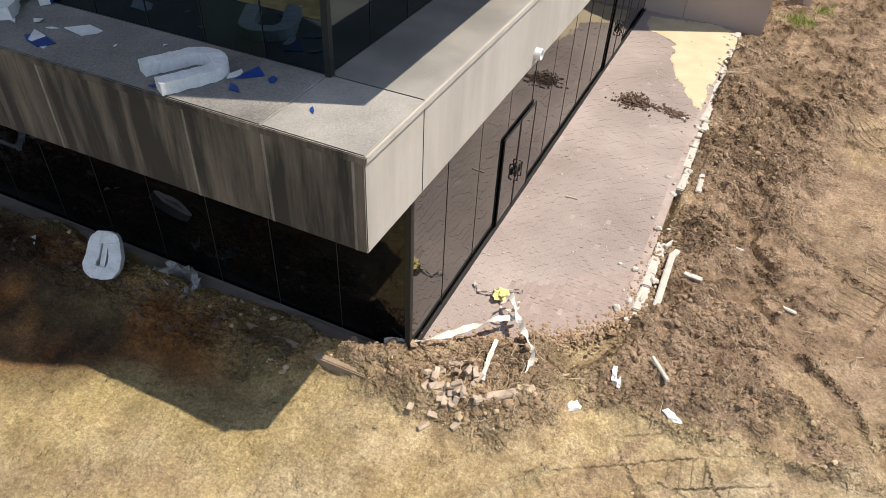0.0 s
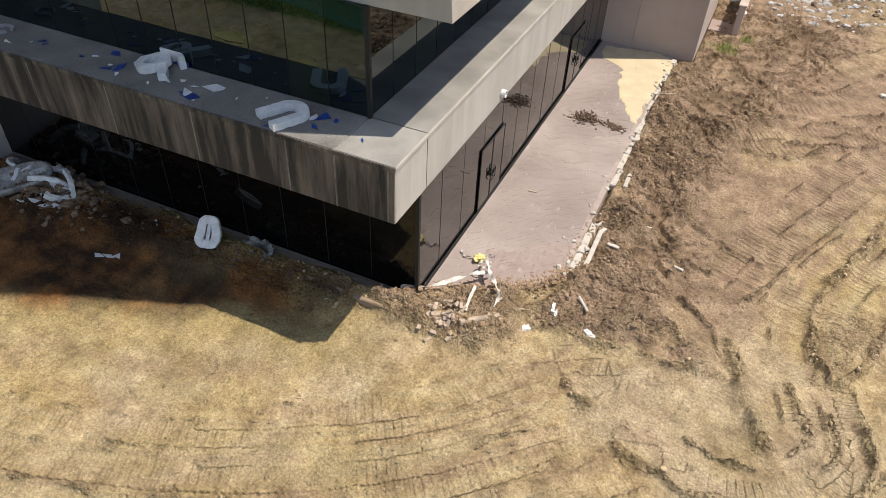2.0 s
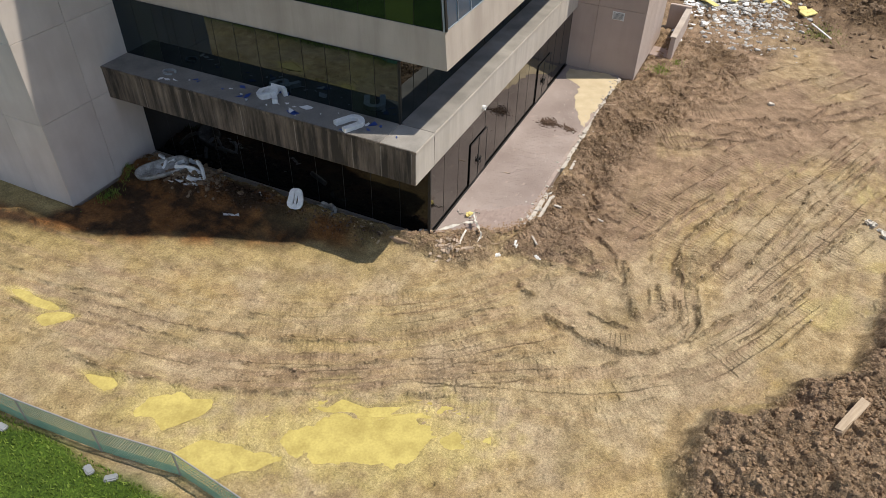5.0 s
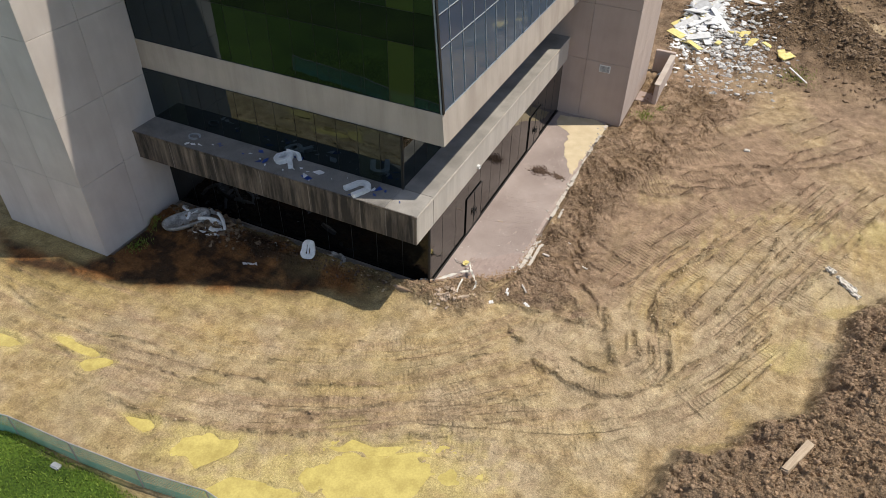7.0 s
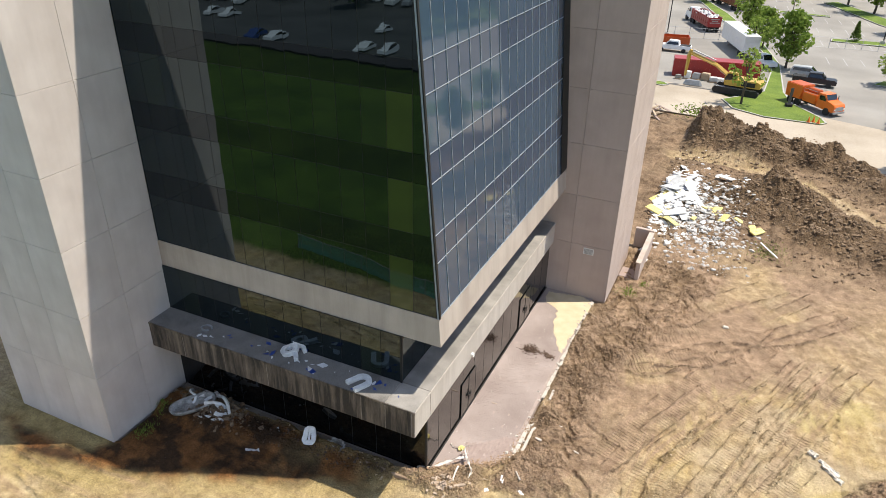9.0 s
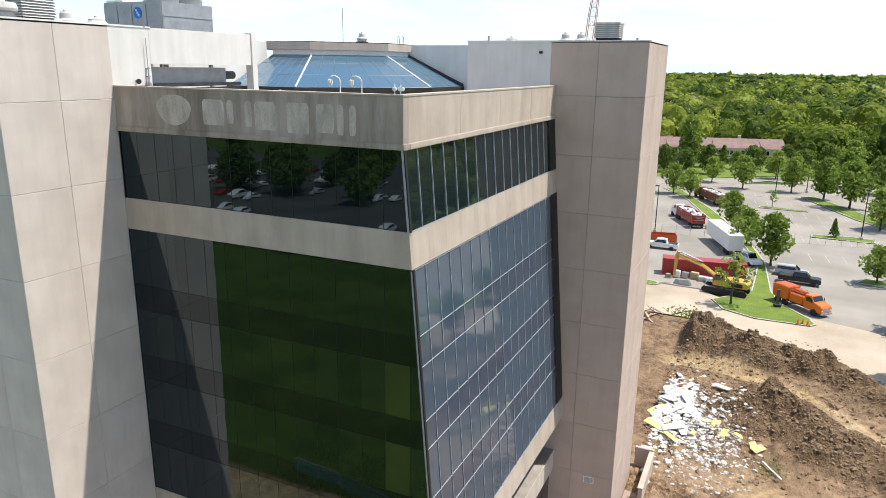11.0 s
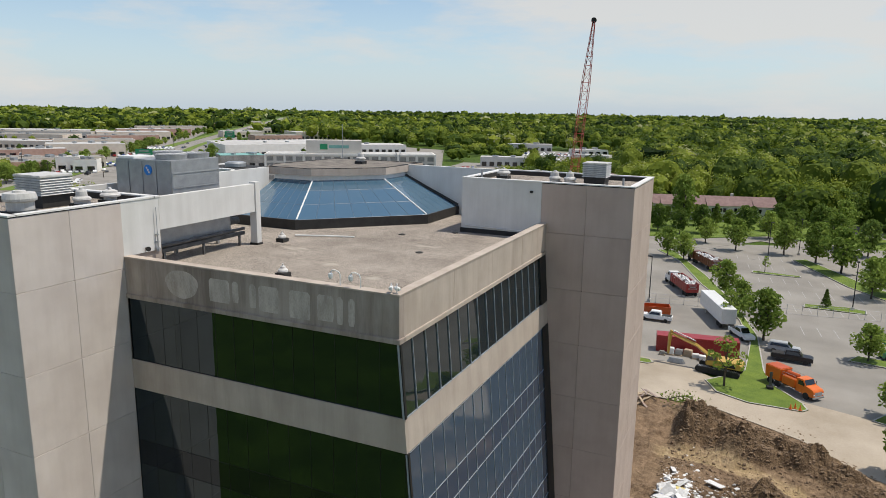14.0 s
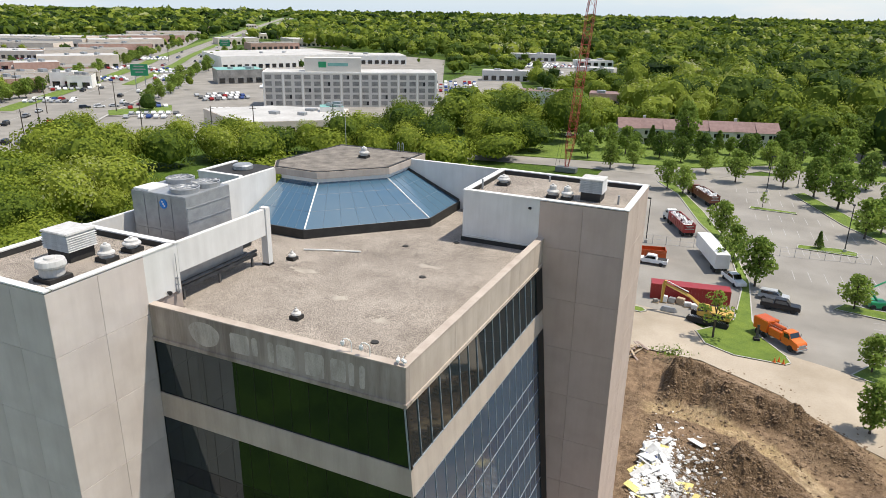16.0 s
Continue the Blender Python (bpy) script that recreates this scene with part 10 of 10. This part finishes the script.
SHOPS = [(-345, 214, 34, 22, 60, "brick_shop"), (-366, 262, 44, 22, 55, "beige_shop"), (-402, 288, 46, 26, 55, "brick_shop"), (-432, 330, 50, 26, 53, "beige_shop"), (-500, 392, 60, 30, 53, "beige_shop"), (-455, 300, 30, 24, 53, "brick_shop"),
         (-540, 455, 60, 30, 53, "brick_shop"), (-600, 520, 70, 34, 53, "beige_shop"), (-560, 360, 110, 34, 25, "beige_shop"), (-650, 420, 120, 36, 25, "beige_shop"), (-660, 610, 70, 34, 53, "brick_shop"), (-330, 250, 12, 12, 40, "hotel_pier"),
         (-760, 540, 120, 40, 25, "beige_shop"), (-720, 700, 70, 36, 53, "beige_shop"), (-560, 640, 46, 30, 53, "beige_shop"), (-620, 780, 70, 36, 53, "beige_shop"), (-470, 590, 50, 30, 53, "brick_shop"),
         (-384, 246, 26, 16, 57, "beige_shop"), (-401, 276, 24, 16, 57, "brick_shop"), (-531, 390, 44, 22, 55, "brick_shop"), (-538, 433, 40, 22, 55, "beige_shop"), (-435, 332, 30, 18, 55, "beige_shop"), (-670, 591, 50, 24, 55, "brick_shop"), (-744, 691, 60, 26, 55, "beige_shop"),
         (-809, 797, 60, 26, 55, "beige_shop"), (-888, 937, 70, 30, 55, "brick_shop"), (-965, 1106, 80, 30, 55, "beige_shop"), (-674, 484, 90, 26, 25, "hotel"), (-723, 483, 90, 26, 25, "beige_shop"), (-342, 249, 12, 12, 40, "hotel_pier"), (-617, 841, 70, 30, 55, "hotel_pier"), (-870, 1270, 90, 30, 55, "hotel_pier")]
for x, y, w, dd, t, m_ in SHOPS:
    block("shop", rect(x, y, w, dd, t), rs.uniform(5.5, 9.5), M[m_], M["white_roof"] if rs.random() < 0.35 else M["asphalt"], "flat-roofed shop along the highway")
for x, y, w, t in ((-60, 330, 26, 10), (-95, 322, 22, 20), (30, 330, 24, -10), (-28, 400, 26, 15), (-150, 420, 30, 20), (-105, 480, 26, 0), (-40, 520, 26, 0), (-190, 600, 40, 20), (40, 470, 30, 10)):
    block("house", rect(x, y, w, 12, t), 6.5, M["brick_shop"] if w == 26 and y < 410 else M["siding"], M["shingle"] if y < 410 else M["white_roof"], "house roof among the trees")


def strip(name, pts, off, w, z, material, label, category):
    """A ribbon along a way, off metres to its right."""
    way = [Vector(p) for p in along(pts, 8)]
    bm = bmesh.new()
    prev = None
    for i, p in enumerate(way):
        dd = (way[min(i + 1, len(way) - 1)] - way[max(i - 1, 0)]).normalized()
        n = Vector((dd.y, -dd.x))
        pr = [bm.verts.new((*(p + n * (off - w / 2)), z)), bm.verts.new((*(p + n * (off + w / 2)), z))]
        if prev:
            bm.faces.new((prev[0], prev[1], pr[1], pr[0]))
        prev = pr
    return tagged(part(name, bm, material), label, category, kind="structure")


strip("highway", ROAD, 0, 40, 0.25, M["asphalt"], "wide grey highway with turning lanes", "road")
strip("median", ROAD[3:], -2, 7, 0.42, M["lawn"], "grass median of the highway", "lawn")
strip("verge_west", ROAD[2:], -25, 9, 0.33, M["lawn"], "grass verge of the highway", "lawn")
strip("kerb_line", ROAD, 20.4, 1.0, 0.4, M["kerb"], "pale kerb of the highway", "kerb")
strip("lane_line", ROAD, 6, 0.35, 0.27, M["white_line"], "white lane line", "markings")
strip("lane_line", ROAD, -12, 0.35, 0.27, M["white_line"], "white lane line", "markings")
strip("cross_road", [(-200, 218), (-262, 186), (-300, 182), (-350, 170), (-460, 120)], 0, 24, 0.29, M["asphalt"], "grey cross road at the junction", "road")
sheet("shop_forecourt", [(-255, 165), (-420, 160), (-840, 430), (-880, 660), (-720, 760), (-300, 235)], 0.16, M["asphalt"], "asphalt forecourt of the shops", "car park")
sheet("hotel_forecourt", [(-266, 165), (-215, 140), (-165, 166), (-126, 192), (-124, 265), (-258, 560), (-470, 640), (-330, 310)], 0.14, M["asphalt"], "asphalt car park round the hotel", "car park")
for k_, c_ in enumerate(CLEARINGS):
    m_ = Vector((sum(p[0] for p in c_) / len(c_), sum(p[1] for p in c_) / len(c_)))
    sheet("far_lawn" if k_ == 3 else "far_car_park", [tuple(m_ + (Vector(p) - m_) * 0.93) for p in c_], 0.18, M["lawn"] if k_ == 3 else M["asphalt"], "mown grass between trees" if k_ == 3 else "asphalt car park among trees", "lawn" if k_ == 3 else "car park")
block("brick_office", rect(-49, 553, 28, 16, 33), 6.6, M["dark_brick"], M["white_roof"], "dark red brick building among trees")
block("white_shed", rect(-130, 575, 30, 14, 33), 5.0, M["hotel_pier"], M["white_roof"], "low white shed beside a car park")
sheet("verge_corner", [(-248, 196), (-236, 186), (-222, 206), (-238, 222)], 0.5, M["lawn"], "grass corner by the junction", "lawn")
sheet("verge_corner", [(-245, 135), (-275, 160), (-300, 150), (-260, 120)], 0.5, M["lawn"], "grass corner by the junction", "lawn")

# parked and passing cars: one of each colour built, then copied
CARS = [car(c, -262 + i * 3, 196 + i * 5, 55, f"{c} car on the highway", "cars on the highway", k, far=True) for i, (c, k) in enumerate((("black", "suv"), ("white", "suv"), ("silver", "car"), ("grey", "car"), ("red", "car"), ("blue", "car")))]
rc = random.Random(3)
way = [Vector(p) for p in along(ROAD[1:7], 10)]
for i in range(46):
    k = int(rc.uniform(0, 1) ** 1.5 * (len(way) - 2))
    p, dd = way[k], (way[k + 1] - way[k]).normalized()
    n = Vector((dd.y, -dd.x))
    o = rc.choice([-16, -12.5, -9, 5, 9, 13, 17])
    q = p.lerp(way[k + 1], rc.random()) + n * o
    copy_thing(rc.choice(CARS), pose(q.x, q.y, 0.3, 0, 0, math.degrees(math.atan2(dd.y, dd.x)) + (180 if o < 0 else 0)))
# the full car parks farther off, past counting
M["mixed_paint"] = leaf_mat("mixed_car_paint", (0.02, 0.022, 0.03), (0.7, 0.7, 0.7), False)
ramp_ = [q for q in M["mixed_paint"].node_tree.nodes if q.bl_idname == "ShaderNodeValToRGB"][0].color_ramp
ramp_.interpolation = "CONSTANT"
for p_, c_ in ((0.3, (0.12, 0.125, 0.13)), (0.42, (0.35, 0.36, 0.37)), (0.54, (0.22, 0.02, 0.02)), (0.6, (0.04, 0.07, 0.2)), (0.67, (0.7, 0.7, 0.69))):
    e_ = ramp_.elements.new(p_)
    e_.color = (*c_, 1)
LOTS = [(-330, 300, 8, 3, 55), (-360, 330, 10, 4, 55), (-600, 430, 22, 5, 25), (-520, 330, 20, 5, 25), (-700, 500, 20, 5, 25), (-300, 350, 9, 3, 55), (-118, 318, 8, 3, 20), (-100, 335, 7, 3, 20), (-250, 300, 8, 2, 30), (-240, 400, 10, 3, 30), (-420, 470, 10, 3, 50), (-245, 205, 6, 1, 55),
        (-420, 250, 16, 3, 40), (-470, 260, 18, 3, 30), (-380, 240, 8, 2, 55), (-268, 330, 6, 4, 55), (-285, 372, 6, 4, 55), (-60, 300, 9, 2, 10), (-75, 420, 12, 3, 15), (-20, 360, 9, 2, 5), (-640, 560, 14, 4, 53), (-150, 96 + 210, 6, 2, 30), (-166, 335, 11, 6, 25), (-176, 520, 18, 5, 30), (-150, 480, 8, 2, 30), (-52, 246, 5, 2, 12), (-226, 186, 8, 2, 35), (-206, 212, 8, 2, 35), (-238, 243, 8, 3, 55), (-215, 262, 5, 2, 30), (-330, 232, 9, 2, 58), (-352, 268, 9, 3, 58), (-375, 246, 8, 2, 58), (-402, 330, 10, 3, 58), (-430, 305, 9, 2, 58), (-455, 400, 10, 3, 58), (-300, 196, 8, 2, 30)]
bays = [(pose(x, y, 0.17, 0, 0, t) @ pose(i * 2.9, r_ * 9.5, 0, 0, 0, 90)) for x, y, n, rows, t in LOTS for r_ in range(rows) for i in range(n) if rc.random() < 0.78]
bays += [pose(-150 + i * 4.4, yy, 0.37, 0, 0, 90) for yy in (-68, -82, -96, -110, -126, -140) for i in range(34) if rc.random() < (0.5 if i < 12 else 0.22)]
side_ = [(-2.25, 0.3), (-2.3, 0.85), (-1.75, 0.95), (-1.15, 1.42), (0.25, 1.44), (1.1, 0.95), (2.15, 0.8), (2.3, 0.35)]
pane_ = [(-1.6, 0.95), (-1.1, 1.34), (0.2, 1.36), (0.95, 0.95)]
bm, bg = bmesh.new(), bmesh.new()
for m in bays:
    for b_, pr, w in ((bm, side_, 0.9), (bg, pane_, 0.91)):
        v0, v1 = [b_.verts.new(m @ Vector((x, -w, z))) for x, z in pr], [b_.verts.new(m @ Vector((x, w, z))) for x, z in pr]
        b_.faces.new(v0)
        b_.faces.new(v1[::-1])
        for i in range(len(pr)):
            b_.faces.new((v0[i], v1[i], v1[(i + 1) % len(pr)], v0[(i + 1) % len(pr)]))
parked = tagged(part("parked_cars", bm, M["mixed_paint"]), "rows of parked cars in many colours", "cars", kind="stuff")
tagged(part("parked_car_windows", bg, M["dark_glass"]), "dark windows of the parked cars", "cars", kind="stuff")
for i in range(9):
    copy_thing(rc.choice(CARS), pose(-46 + i * 3.1, 243 + i * 0.4 + (i % 2) * 16, 0.15, 0, 0, 95) if i > 5 else pose(-58 + i * 2.9, 236 + i * 0.8, 0.15, 0, 0, 100))
sheet("rear_car_park", [(-230, -165), (60, -165), (60, -62), (-230, -62)], 0.36, M["old_asphalt"], "asphalt car park beyond the lawn", "car park")

# poles and the green road signs
for x, y, h in ((-243, 196, 13), (-262, 178, 13), (-296, 232, 12), (-228, 150, 12), (-205, 128, 12), (-180, 152, 12), (-150, 172, 12), (-162, 165, 12), (-130, 190, 12), (-318, 205, 12), (-420, 400, 12)):
    ob = thing("utility_pole", "brown timber utility pole with a cross arm", "pole", (x, y, 0), 30, "utility poles along the highway")
    bm = bmesh.new()
    tube(bm, [(0, 0, -0.1), (0, 0, h)], [0.2, 0.14], 8)
    part("pole", bm, M["bark"], ob)
    part("cross_arm", boxed(-1.1, -0.07, h - 0.9, 1.1, 0.07, h - 0.72), M["bark"], ob)
for x, y, w, hh, z in ((-300, 262, 9, 6, 7), (-452, 500, 9, 6, 7)):
    ob = thing("road_sign", "green overhead road sign on steel posts", "sign", (x, y, 0), 32, "green road signs")
    part("sign_panel", boxed(-w / 2, -0.1, z, w / 2, 0.1, z + hh, bevel=0.03), PAINT["green"], ob)
    bm = bmesh.new()
    for i, q in enumerate((5.2, 6.6, 4.0)):
        box(bm, -q / 2, -0.13, z + 4.6 - i * 1.5, q / 2, -0.1, z + 5.2 - i * 1.5)
    part("lettering", bm, M["white_line"], ob)
    for s in (-2.5, 2.5):
        part("post", boxed(s - 0.15, 0.1, 0, s + 0.15, 0.4, z + hh), M["galv"], ob)
